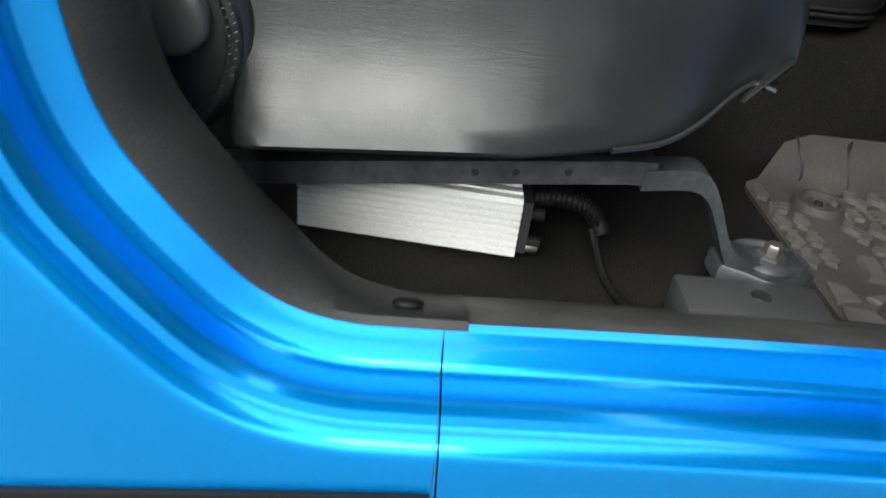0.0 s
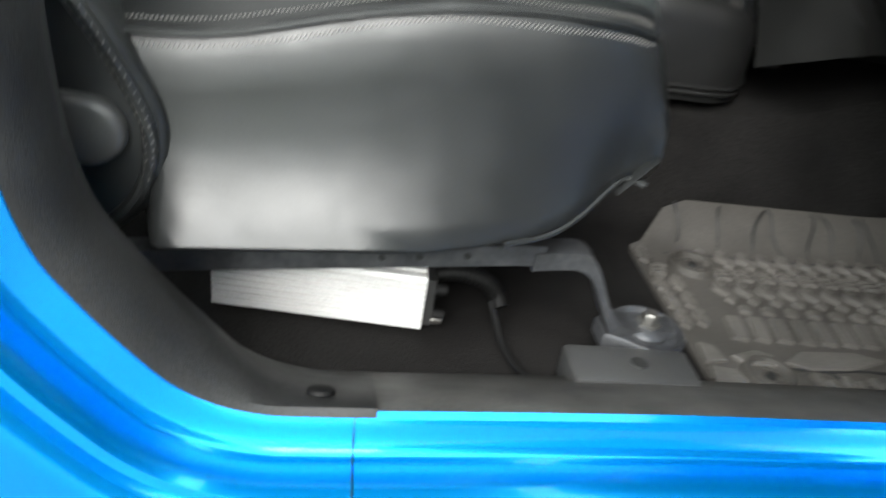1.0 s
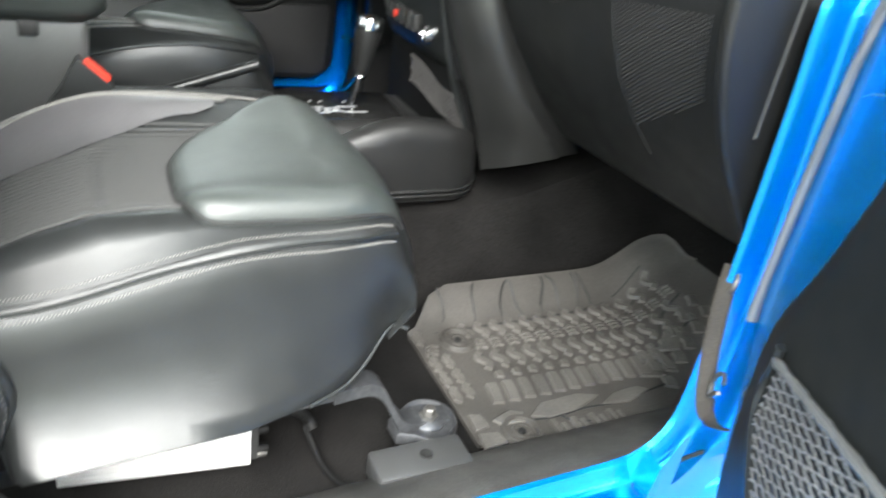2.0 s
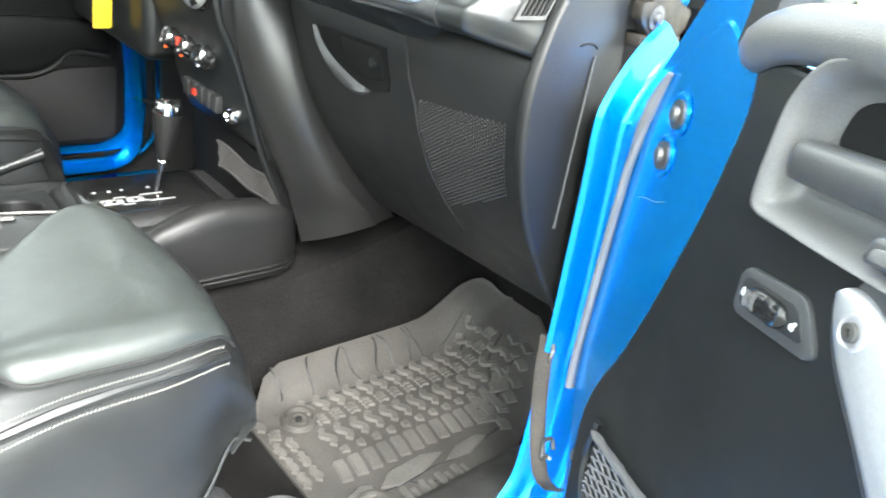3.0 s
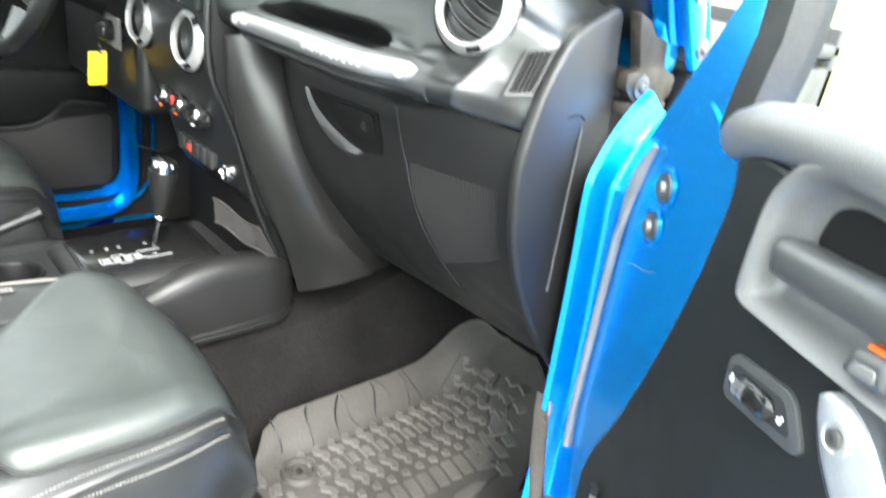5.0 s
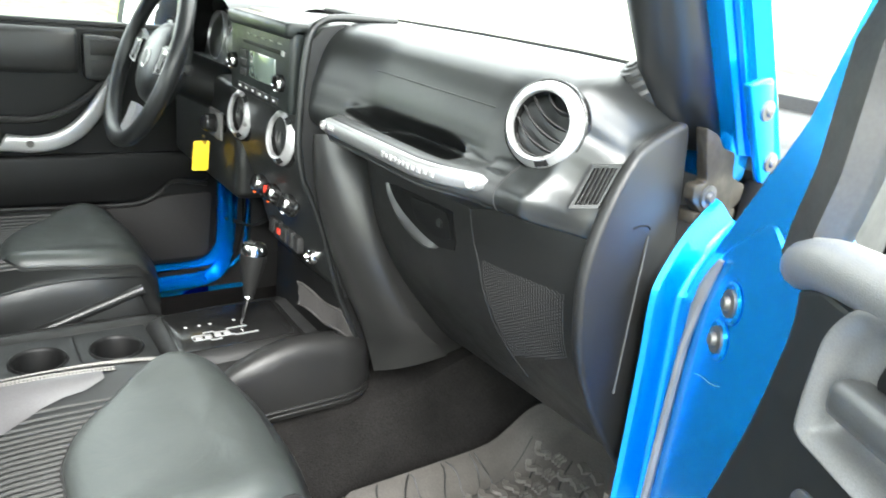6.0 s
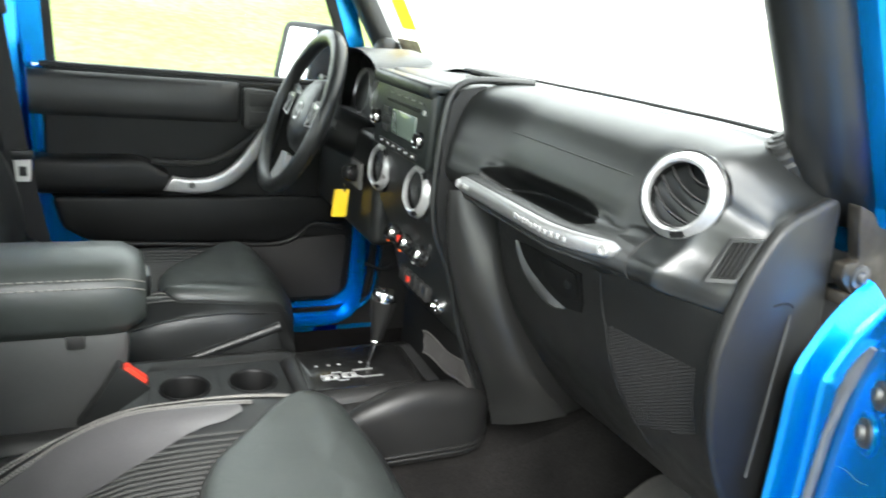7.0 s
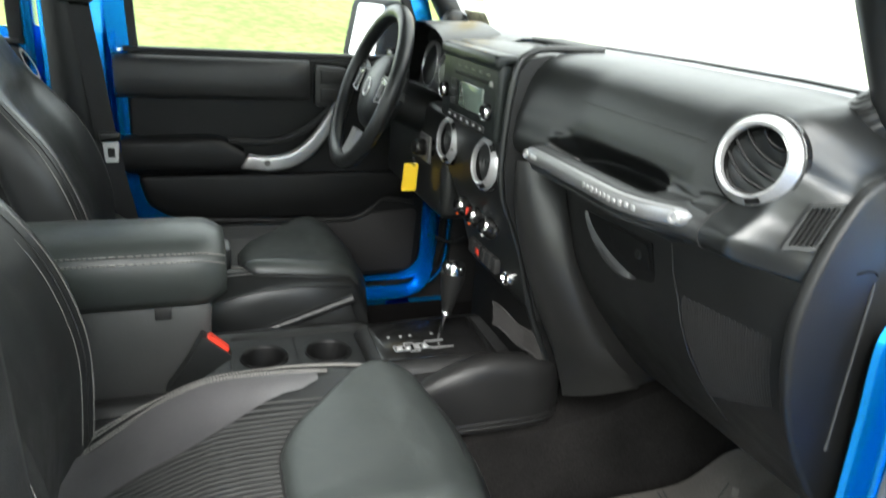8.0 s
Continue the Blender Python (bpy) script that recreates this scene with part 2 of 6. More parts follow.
def cr(pts, n=6, closed=False):
    """A smooth curve through points."""
    p = [Vector(q) for q in pts]
    out = []
    k = len(p)
    for i in range(k if closed else k - 1):
        a, b, c, d = (p[(i + j) % k] if closed else p[min(max(i + j, 0), k - 1)] for j in (-1, 0, 1, 2))
        for s in range(n):
            t = s / n
            out.append(0.5 * ((2 * b) + (c - a) * t + (2 * a - 5 * b + 4 * c - d) * t * t + (3 * b - a - 3 * c + d) * t ** 3))
    if not closed:
        out.append(p[-1].copy())
    return out


def rbox(lo, hi, bev=0.004, seg=2, bm=None, turn=None):
    own = bmesh.new()
    bmesh.ops.create_cube(own, size=1)
    size = [hi[i] - lo[i] for i in range(3)]
    mid = [(hi[i] + lo[i]) / 2 for i in range(3)]
    bmesh.ops.scale(own, vec=size, verts=own.verts)
    if bev > 0:
        bmesh.ops.bevel(own, geom=own.edges[:], offset=min(bev, min(size) * 0.45), segments=seg, affect="EDGES", profile=0.5)
    own.transform(Matrix.Translation(mid) @ (turn if turn else Matrix.Identity(4)))
    return merge(bm, own) if bm is not None else own


def merge(bm, other):
    me = bpy.data.meshes.new("tmp")
    other.to_mesh(me)
    other.free()
    bm.from_mesh(me)
    bpy.data.meshes.remove(me)
    return bm


def loft(sections, closed=True, caps=True, bm=None, ring=False):
    """A skin over sections of equal length. closed: each section is a loop; ring: the last joins the first."""
    bm = bm if bm is not None else bmesh.new()
    rows = [[bm.verts.new(p) for p in s] for s in sections]
    k = len(rows[0])
    pairs = list(zip(rows, rows[1:])) + ([(rows[-1], rows[0])] if ring else [])
    for a, b in pairs:
        for i in range(k if closed else k - 1):
            j = (i + 1) % k
            try:
                bm.faces.new((a[i], a[j], b[j], b[i]))
            except ValueError:
                pass
    if caps and closed and not ring:
        bm.faces.new(rows[0][::-1])
        bm.faces.new(rows[-1])
    return bm


def tube(pts, r, n=8, closed=False, bm=None, flat=1.0, caps=True, up=None):
    """A round bar along points; flat squeezes it across up."""
    p = [Vector(q) for q in pts]
    k = len(p)
    secs = []
    ref = Vector(up) if up else Vector((0.13, 0.21, 0.97))
    for i in range(k):
        t = (p[(i + 1) % k] - p[i - 1]) if closed else (p[min(i + 1, k - 1)] - p[max(i - 1, 0)])
        t.normalize()
        a = ref - t * ref.dot(t)
        if a.length < 1e-3:
            a = Vector((1, 0, 0)) - t * t.x
        a.normalize()
        b = t.cross(a)
        rr = r[i] if isinstance(r, (list, tuple)) else r
        secs.append([p[i] + (a * math.cos(2 * math.pi * j / n) * flat + b * math.sin(2 * math.pi * j / n)) * rr for j in range(n)])
    return loft(secs, True, caps and not closed, bm, ring=closed)


def axes(direction):
    z = Vector(direction).normalized()
    ref = Vector((0, 0, 1)) if abs(z.z) < 0.9 else Vector((1, 0, 0))
    x = ref.cross(z).normalized()
    return x, z.cross(x), z


def lathe(profile, centre, direction=(0, 0, 1), n=24, bm=None, caps=False):
    """Turns (radius, height) points about an axis."""
    x, y, z = axes(direction)
    c = Vector(centre)
    secs = [[c + z * h + (x * math.cos(2 * math.pi * j / n) + y * math.sin(2 * math.pi * j / n)) * max(r, 1e-5) for j in range(n)] for r, h in profile]
    return loft(secs, True, caps, bm)


def prism(poly, to, a, b, bev=0.0, seg=2, bm=None):
    """A polygon of (u, v), pushed from depth a to b; to(u, v, depth) gives the place."""
    own = bmesh.new()
    one = [own.verts.new(to(u, v, a)) for u, v in poly]
    two = [own.verts.new(to(u, v, b)) for u, v in poly]
    k = len(poly)
    f1 = own.faces.new(one)
    f2 = own.faces.new(two[::-1])
    for i in range(k):
        own.faces.new((one[i], two[i], two[(i + 1) % k], one[(i + 1) % k]))
    if bev > 0:
        bmesh.ops.recalc_face_normals(own, faces=own.faces)
        es = [e for e in own.edges if (f1 in e.link_faces or f2 in e.link_faces)]
        bmesh.ops.bevel(own, geom=es, offset=bev, segments=seg, affect="EDGES", profile=0.5)
    bmesh.ops.triangulate(own, faces=[f for f in own.faces if len(f.verts) > 4])
    return merge(bm, own) if bm is not None else own


def side(u, v, d):
    return Vector((u, d, v))


def plan(u, v, d):
    return Vector((u, v, d))


def rounded(poly, r=0.02, n=4):
    """A polygon with rounded corners."""
    out = []
    k = len(poly)
    for i in range(k):
        a, b, c = (Vector(poly[(i + j) % k]) for j in (-1, 0, 1))
        ra = min(r, (a - b).length * 0.45, (c - b).length * 0.45)
        p, q = b + (a - b).normalized() * ra, b + (c - b).normalized() * ra
        for s in range(n + 1):
            t = s / n
            out.append(tuple((1 - t) ** 2 * p + 2 * t * (1 - t) * b + t * t * q))
    return out


def smooth01(t):
    t = min(max(t, 0.0), 1.0)
    return t * t * (3 - 2 * t)


def bolt(name, centre, direction, r, parent, label="", local=False, mat=None):
    bm = lathe([(0, 0.006 * r / 0.009), (r * 0.55, 0.0055 * r / 0.009), (r * 0.7, 0.0035 * r / 0.009), (r * 0.72, 0.002), (r * 1.3, 0.0015), (r * 1.35, -0.002)], centre, direction, 14)
    return part(name, bm, mat or BOLT, parent, label, local)


# ---------- ground and distance ----------
def ground_sheet():
    bm = bmesh.new()
    xs = [-400, -120, -50, -25, -14, -8, -4, 0, 4, 8, 14, 25, 50, 120, 400]
    ys = [-400, -120, -50, -25, -14, -8, -4, 0, 2.2, 3, 5, 8, 12, 16, 22, 30, 50, 120, 400]
    def z(x, y):
        bank = 3.4 * smooth01((y - 5) / 22)
        return bank + (0.25 * noise.noise((x * 0.11, y * 0.13, 0)) * smooth01((abs(y) - 4) / 8)) - 0.004
    rows = [[(x, y, z(x, y)) for x in xs] for y in ys]
    return loft(rows, closed=False, caps=False, bm=bm)


tagged(solid("ground", ground_sheet(), GRASS, "sunlit yellow-green grass field rising to a bank", "grass", kind="structure"))
lot = bmesh.new()
loft([[(x, y, 0.006) for x in (-40, -10, -3, 0, 3, 10, 40)] for y in (-30, -10, -3, 0, 2.0)], closed=False, caps=False, bm=lot)
solid("pavement", lot, ASPHALT, "worn grey asphalt of the parking lot", "pavement", kind="structure")
stripe = prism([(-2.6, -.70), (2.6, -.70), (2.6, -.57), (-2.6, -.57)], plan, .002, .010, 0)
solid("parking_line", stripe, LINEPAINT, "worn yellow parking line on the asphalt", "parking line", kind="structure")

# ---------- body shell ----------
body = thing("car_body", (0, 0, 0), "bright blue off-road car body with the passenger door opening", "car body", kind="structure")

OPENING = [(-.545, 1.34), (-.540, 1.2), (-.535, 1.05), (-.531, .93), (-.529, .85), (-.524, .79), (-.511, .742), (-.488, .705), (-.462, .672), (-.435, .643),
           (-.405, .625), (-.37, .617), (-.335, .617), (-.3050, .618)]
OPENING_FRONT = [(-.3042, .618), (-.18, .624), (-.05, .629), (.08, .631), (.16, .632), (.1865, .6345), (.1895, .635), (.196, .636), (.226, .650), (.246, .678), (.254, .72), (.254, .80), (.248, .95),
                 (.240, 1.10), (.234, 1.17), (.237, 1.20), (.258, 1.237), (.280, 1.263), (.310, 1.288)]


def sweep_frame(path, profile, last, n=5):
    """Pushes a profile of (outward, y) along a path in the car's side plane; last(x, z): how far out the outer skin goes."""
    p = cr([(x, 0, z) for x, z in path], n)
    secs = []
    for i, q in enumerate(p):
        t = (p[min(i + 1, len(p) - 1)] - p[max(i - 1, 0)]).normalized()
        out = Vector((t.z, 0, -t.x))
        prof = list(profile)
        step = smooth01((q.x - .1865) / .003) * (1 - smooth01((q.z - .665) / .04)) if last is front_reach else 0.0
        if step:
            prof = [(d, y + (max(y, FENDER_Y + .002 * k / len(prof)) - y) * step) for k, (d, y) in enumerate(prof)]
        if last:
            prof = prof + [(d, prof[-1][1] - 0.001) for d in (.056 + (last(q.x, q.z) - .056) * .4, last(q.x, q.z))]
        secs.append([Vector((q.x, y, q.z)) + out * d for d, y in prof])
    return loft(secs, closed=False, caps=False)


JAMB = [(.010, -.66), (.0, -.71), (-.001, -.727), (.002, -.733), (.010, -.7365), (.022, -.740), (.026, -.7425), (.028, -.747), (.0285, -.755), (.0265, -.770), (.0262, -.780), (.028, -.786),
        (.0345, -.7885), (.0365, -.793), (.038, -.799), (.043, -.804), (.052, -.806)]


FENDER_Y = -.776


def reach(x, z):
    return 0.135 + 0.14 * smooth01((-x - 0.36) / 0.12) + 0.1 * smooth01((x - 0.2) / 0.05)


def front_reach(x, z):
    return 0.135 - 0.045 * smooth01((x - .1865) / .003) + 0.16 * smooth01((z - .66) / .04)


part("rear_jamb", sweep_frame(OPENING, JAMB[2:], reach), BLUE, body, "glossy blue painted door jamb curve")
part("rocker_panel", sweep_frame(OPENING_FRONT, JAMB[2:], front_reach), BLUE, body, "glossy blue painted rocker panel and front jamb")
# seam between the rocker and the rear jamb
SEAM_LINE = [(y, .6178 - d) for d, y in JAMB[2:]] + [(-.8072, .50), (-.8075, .485)]
part("seam", tube([(-.3045, y, z) for y, z in SEAM_LINE], .00035, 6), RUBBER, body, "dark body seam")
for k, (x, z) in enumerate(((-.345, .602), (-.372, .603), (-.425, .612), (-.470, .648), (-.512, .70), (-.545, .78))):
    part("spot_weld", lathe([(0.0001, 0.0008), (0.003, 0.0005), (0.0055, -0.0012)], (x, -.7375, z - .004), (0, -1, 0.25), 10), BLUE, body)
# jamb details near the front corner
part("jamb_plug", lathe([(0.0001, .002), (.004, .002), (.005, .0), (.007, .0015), (.009, .0), (.012, .0015), (.013, -.002)], (.238, -.744, .612), (0, -.3, 1), 18), BLUE, body, "blue round plug with rings")
part("cowl_joint", tube(cr([(.2075, -.7345, .636), (.2121, -.7386, .6272), (.2195, -.7462, .6152), (.2004, -.7462, .6092), (.1896, -.7550, .6060), (.1879, -.7672, .6073), (.187, -.786, .603)], 4), .0013, 6), RUBBER, body, "dark stepped panel joint")
part("drain_slot", tube([(.2505, -.7540, .6345), (.2600, -.7620, .6480), (.270, -.772, .664)], .0030, 6), RUBBER, body, "dark drain slot")
for x, y, z in ((.2195, -.7342, .642), (.2352, -.7320, .6582), (.2522, -.7462, .638)):
    part("weld_bead", lathe([(.0001, .0012), (.0025, .0008), (.0040, -.001)], (x, y, z), (-.5, -.6, .6), 10), BLUE, body, "smeared weld bead under the paint")
# added near-black strip paints the gap shadow below the rear sill
part("sill_gap_shade", prism([(-.80, .49), (-.551, .517), (-.4385, .529), (-.327, .5395), (-.3052, .5407), (-.3052, .44), (-.80, .44)], side, -.813, -.808, .001), DEEP, body, "near-black strip for the gap shadow under the rear sill")
part("underside", rbox((-.9, -.72, .40), (.9, .72, .52), .02), RUBBER, body, "dark car underside")
part("fender_foot", rbox((.191, -.7745, .549), (.80, -.700, .597), .007, 3), BLUE, body, "blue painted lower edge ahead of the sill")
# far-side body frame
FAR = [(x, z) for x, z in OPENING] + [(x, z) for x, z in OPENING_FRONT]


def mirrored(bm):
    bm.transform(Matrix.Diagonal((1, -1, 1, 1)))
    bmesh.ops.reverse_faces(bm, faces=bm.faces)
    return bm


part("driver_jamb", mirrored(sweep_frame(FAR, JAMB, reach)), BLUE, body, "blue painted jamb round the closed driver door")

# floor, tunnel and toe board
def floor_section(x):
    up = 0.085 * smooth01((x - 0.48) / 0.20) + 0.30 * smooth01((x - 0.62) / 0.3)
    z0 = 0.545 + up
    tz = max(0.70 + 0.10 * smooth01((x - 0.2) / 0.5), z0 + 0.02)
    half = [(-.72, .575 + up * .6), (-.69, .57 + up * .6), (-.655, z0 + .010), (-.635, z0 + .003), (-.60, z0), (-.50, z0), (-.36, z0), (-.25, z0), (-.225, z0 + .006), (-.205, z0 + .03),
            (-.165, tz - .05), (-.145, tz - .01), (-.12, tz), (-.06, tz + .01)]
    full = half + [(-y, z) for y, z in reversed(half)]
    return [Vector((x, y, z)) for y, z in full]


floor_bm = loft([floor_section(x) for x in (-1.4, -.9, -.5, -.2, 0, .2, .35, .45, .48, .51, .54, .57, .6, .63, .66, .70, .75, .8, .85, .9)], closed=False, caps=False)
part("carpet", floor_bm, CARPET, body, "black carpet over floor, tunnel and toe board")
part("cowl_side", rbox((.33, .70, .52), (.93, .74, 1.36), .004), RUBBER, body, "dark cowl side panel")
part("cowl_side", rbox((.40, -.74, .52), (.93, -.70, 1.30), .004), RUBBER, body, "dark cowl side panel")
part("firewall", rbox((.90, -.74, .50), (.93, .74, 1.36), .004), RUBBER, body, "dark firewall behind the dashboard")
# unseen panel, added to stop sky light leaking into the footwell
part("cowl_light_block", rbox((.37, -.74, 1.315), (.93, .74, 1.335), .004), RUBBER, body, "unseen dark panel keeping sky light out of the footwell")
part("rear_wall", rbox((-1.45, -.74, .45), (-1.42, .74, 1.24), .004), HEADLINER, body, "dark rear closing panel")
for y in (-.70, .70):
    part("rear_post", rbox((-1.45, y - .04, 1.24), (-1.42, y + .04, 1.80), .004), HEADLINER, body)
part("roof", rbox((-1.45, -.72, 1.80), (.08, .72, 1.84), .01), HEADLINER, body, "black hard top roof")
part("roof_side", rbox((-1.45, .66, 1.72), (.08, .72, 1.80), .01), HEADLINER, body)
part("roof_side", rbox((-1.45, -.72, 1.72), (.08, -.66, 1.80), .01), HEADLINER, body)

# sill trims
TRIM = [(.072, -.606), (.060, -.611), (.039, -.645), (.012, -.688), (-.001, -.715), (-.0035, -.7265), (.001, -.7320)]
TRIM_CURVE = [(.02, -.650), (-.006, -.657), (-.018, -.668), (-.023, -.695), (-.014, -.718), (-.005, -.7295), (.001, -.7320)]
TRIM_PATH = [(-.545, 1.34), (-.540, 1.2), (-.535, 1.05), (-.531, .93), (-.529, .85), (-.524, .79), (-.511, .742), (-.488, .705), (-.462, .672), (-.435, .643), (-.405, .625), (-.37, .617), (-.335, .617), (-.288, .6185)]


def trim_sections(path, profile, other=None):
    p = cr([(x, 0, z) for x, z in path], 5)
    secs = []
    for i, q in enumerate(p):
        t = (p[min(i + 1, len(p) - 1)] - p[max(i - 1, 0)]).normalized()
        out = Vector((t.z, 0, -t.x))
        w = smooth01((-q.x - 0.325) / 0.12) if other else 0.0
        secs.append([Vector((q.x, y + (y2 - y) * w, q.z)) + out * (d + (d2 - d) * w) for (d, y), (d2, y2) in zip(profile, other or profile)])
    return loft(secs, closed=False, caps=False)


part("pillar_trim", trim_sections(TRIM_PATH, TRIM, TRIM_CURVE), TRIMBLACK, body, "black plastic trim along the pillar foot")
part("trim_clip", lathe([(.0001, .003), (.0075, .0028), (.011, .001), (.0115, -.002)], (-.331, -.702, .6155), (0, .45, .9), 18), DEEP, body, "black push clip")
part("trim_clip", lathe([(.0001, .003), (.007, .0028), (.009, .001), (.0095, -.002)], (-.494, -.712, .730), (.8, -.3, .5), 18), DEEP, body, "black push clip")
SCUFF_PATH = [(x, z - .001) for x, z in OPENING_FRONT[:5]] + [(.20, .631), (.28, .631), (.38, .631), (.50, .632)]
part("sill_scuff", trim_sections(SCUFF_PATH, [(.072, -.606), (.060, -.611), (.040, -.645), (.014, -.688), (.002, -.715), (-.0005, -.726), (.003, -.7305)]), SCUFF, body, "worn black sill cover with scratches")
part("sill_step", rbox((-.10, -.640, .55), (.03, -.585, .588), .006), DOORGREY, body, "dusty grey plastic step beside the seat foot")
part("step_hole", lathe([(.0001, .0006), (.0065, .0006), (.0085, .0012), (.0095, -.001)], (-.028, -.612, .588), (0, 0, 1), 16), RUBBER, body, "dark clip hole")
part("front_jamb_trim", trim_sections(OPENING_FRONT[10:16], [(.13, -.716), (.08, -.720), (.03, -.724), (.004, -.7265)]), RUBBER, body, "black door seal")


# ---------- windshield ----------
def glass_x(z):
    return 0.305 - 0.60 * (z - 1.40)


def pillar(s):
    """The raked black cover and blue frame post at one side; s is the side's sign."""
    black, blue, lip = [], [], []
    for z in (1.335, 1.45, 1.6, 1.84):
        x = glass_x(z)
        black.append([Vector((x + dx, s * y, z)) for dx, y in ((-.055, .640), (-.062, .655), (-.055, .690), (-.02, .702), (.03, .700), (.035, .66), (-.01, .632), (-.035, .630))])
        blue.append([Vector((x + dx, s * y, z)) for dx, y in ((-.005, .700), (-.005, .722), (.010, .727), (.014, .740), (.040, .745), (.05, .74), (.05, .700), (.03, .695))])
        lip.append([Vector((x + dx, s * y, z)) for dx, y in ((.004, .727), (.004, .733), (.010, .733), (.010, .727))])
    return loft(black), loft(blue), loft(lip)


windshield = thing("windshield_frame", (.34, 0, 1.28), "blue windshield frame with black inner pillar covers and glass", "windshield", kind="structure")
for s in (-1, 1):
    a, b, c = pillar(s)
    part("pillar_cover", a, PLASTIC, windshield, "black plastic pillar cover", sharp=100)
    part("frame_post", b, BLUE, windshield, "blue painted post")
    part("post_lip", c, BLUE, windshield)
glass_bm = loft([[(glass_x(z) + d, y, z) for y in (-.66, .66)] for z, d in ((1.36, .0), (1.84, .0))], closed=False, caps=False)
pane = part("windshield_glass", glass_bm, HAZE, windshield, "windshield glass whitened by dust and glare")
pane.visible_shadow = False
part("header", rbox((.03, -.72, 1.80), (.10, .72, 1.86), .01), BLUE, windshield)
part("lower_frame", rbox((.325, -.72, 1.30), (.37, .72, 1.385), .01), BLUE, windshield)
part("wiper", tube([(.335, -.30, 1.402), (.325, -.50, 1.408), (.325, -.62, 1.402)], .005, 6), RUBBER, windshield, "black wiper arm")
part("seal", tube([(glass_x(1.414) - .004, -.655, 1.412), (glass_x(1.414) - .004, -.5, 1.4145), (glass_x(1.414) - .004, -.3, 1.4135), (glass_x(1.398), .3, 1.402), (glass_x(1.398), .655, 1.398)], .0024, 6), RUBBER, windshield, "black glass seal")
part("sticker", loft([[(glass_x(z) - .004, y, z) for y in (.46, .60)] for z in (1.405, 1.438)], closed=False, caps=False), TAN, windshield, "faded paper inspection sticker")
part("strip", loft([[(glass_x(z) - .004, y, z) for y in (.435, .525)] for z in (1.464, 1.532)], closed=False, caps=False), CARD, windshield, "yellow sticker strip")
# hinge bracket at the foot of the passenger post
bracket = prism(rounded([(.268, 1.367), (.295, 1.358), (.308, 1.344), (.333, 1.338), (.339, 1.31), (.369, 1.299), (.366, 1.28), (.343, 1.263), (.298, 1.269), (.274, 1.287), (.273, 1.305), (.293, 1.306), (.279, 1.34)], .006), side, -.722, -.708, .002)
part("hinge_bracket", bracket, RUST, windshield, "weathered brown hinge bracket")
part("bracket_foot", rbox((.285, -.722, 1.258), (.362, -.690, 1.272), .003), RUST, windshield)
bolt("bolt", (.300, -.723, 1.290), (0, -1, 0), .010, windshield, "dull hex bolt", mat=STEEL)
part("hinge_plate", prism(rounded([(.262, 1.418), (.300, 1.425), (.346, 1.33), (.330, 1.312)], .006), side, -.762, -.752, .002), BLUE, windshield, "blue hinge plate with two bolts")
for x, z in ((.302, 1.392), (.333, 1.338)):
    bolt("bolt", (x, -.763, z), (0, -1, 0), .008, windshield)

import itertools

# ---------- dashboard ----------
dash = thing("dashboard", (.2, 0, 1.0), "black plastic dashboard with silver accents and round vents", "dashboard")
DASH_PROFILE = [(.315, 1.36), (.310, 1.402), (.25, 1.409), (.20, 1.406), (.170, 1.398), (.151, 1.384), (.139, 1.366), (.131, 1.346), (.126, 1.328), (.122, 1.316),
                (.120, 1.305), (.119, 1.296), (.118, 1.288), (.117, 1.282), (.1165, 1.274), (.118, 1.265), (.122, 1.257), (.132, 1.250), (.15, 1.244), (.20, 1.238)]
DASH_BAR = [(.315, 1.36), (.310, 1.402), (.25, 1.409), (.20, 1.406), (.170, 1.398), (.151, 1.384), (.139, 1.366), (.131, 1.346), (.126, 1.328), (.1235, 1.313),
            (.121, 1.300), (.104, 1.293), (.086, 1.2905), (.072, 1.2905), (.061, 1.2885), (.0550, 1.281), (.0540, 1.270), (.058, 1.261), (.074, 1.253), (.20, 1.238)]
DASH_POD = [(.315, 1.36), (.310, 1.399), (.25, 1.405), (.210, 1.402), (.184, 1.396), (.168, 1.384), (.159, 1.368), (.152, 1.350), (.147, 1.332), (.142, 1.316),
            (.136, 1.303), (.126, 1.293), (.117, 1.284), (.108, 1.276), (.106, 1.268), (.107, 1.260), (.111, 1.253), (.124, 1.247), (.15, 1.242), (.20, 1.236)]
DASH_END = [(.315, 1.34), (.312, 1.362), (.285, 1.363), (.255, 1.360), (.230, 1.354), (.212, 1.346), (.200, 1.336), (.192, 1.325), (.186, 1.312), (.182, 1.300),
            (.178, 1.288), (.175, 1.277), (.173, 1.267), (.171, 1.258), (.170, 1.250), (.170, 1.244), (.171, 1.240), (.174, 1.237), (.18, 1.235), (.20, 1.233)]


def dash_controls(y):
    """The upper dash's profile at y: plain at the stack, then the grab bar, the vent pod and the outer end."""
    bar = smooth01((-y - .232) / .060)
    pod = smooth01((-y - .540) / .085)
    out = []
    for p, q, r, e in zip(DASH_PROFILE, DASH_BAR, DASH_POD, DASH_END):
        high = smooth01((r[1] - 1.345) / .035)
        end = smooth01((-y - .632 - .20 * min(max(r[1] - 1.27, -.01), .07) + .030 * high) / (.050 + .024 * high))
        a = Vector(p).lerp(Vector(q), bar).lerp(Vector(r), pod).lerp(Vector(e), end)
        out.append((a.x + .018 * smooth01((-y - .50) / .08) * bar * (1 - pod) * (a.x < .11) - .028 * (1 - smooth01((-y - .150) / .15)) * smooth01((.24 - a.x) / .05), y, a.y))
    return out


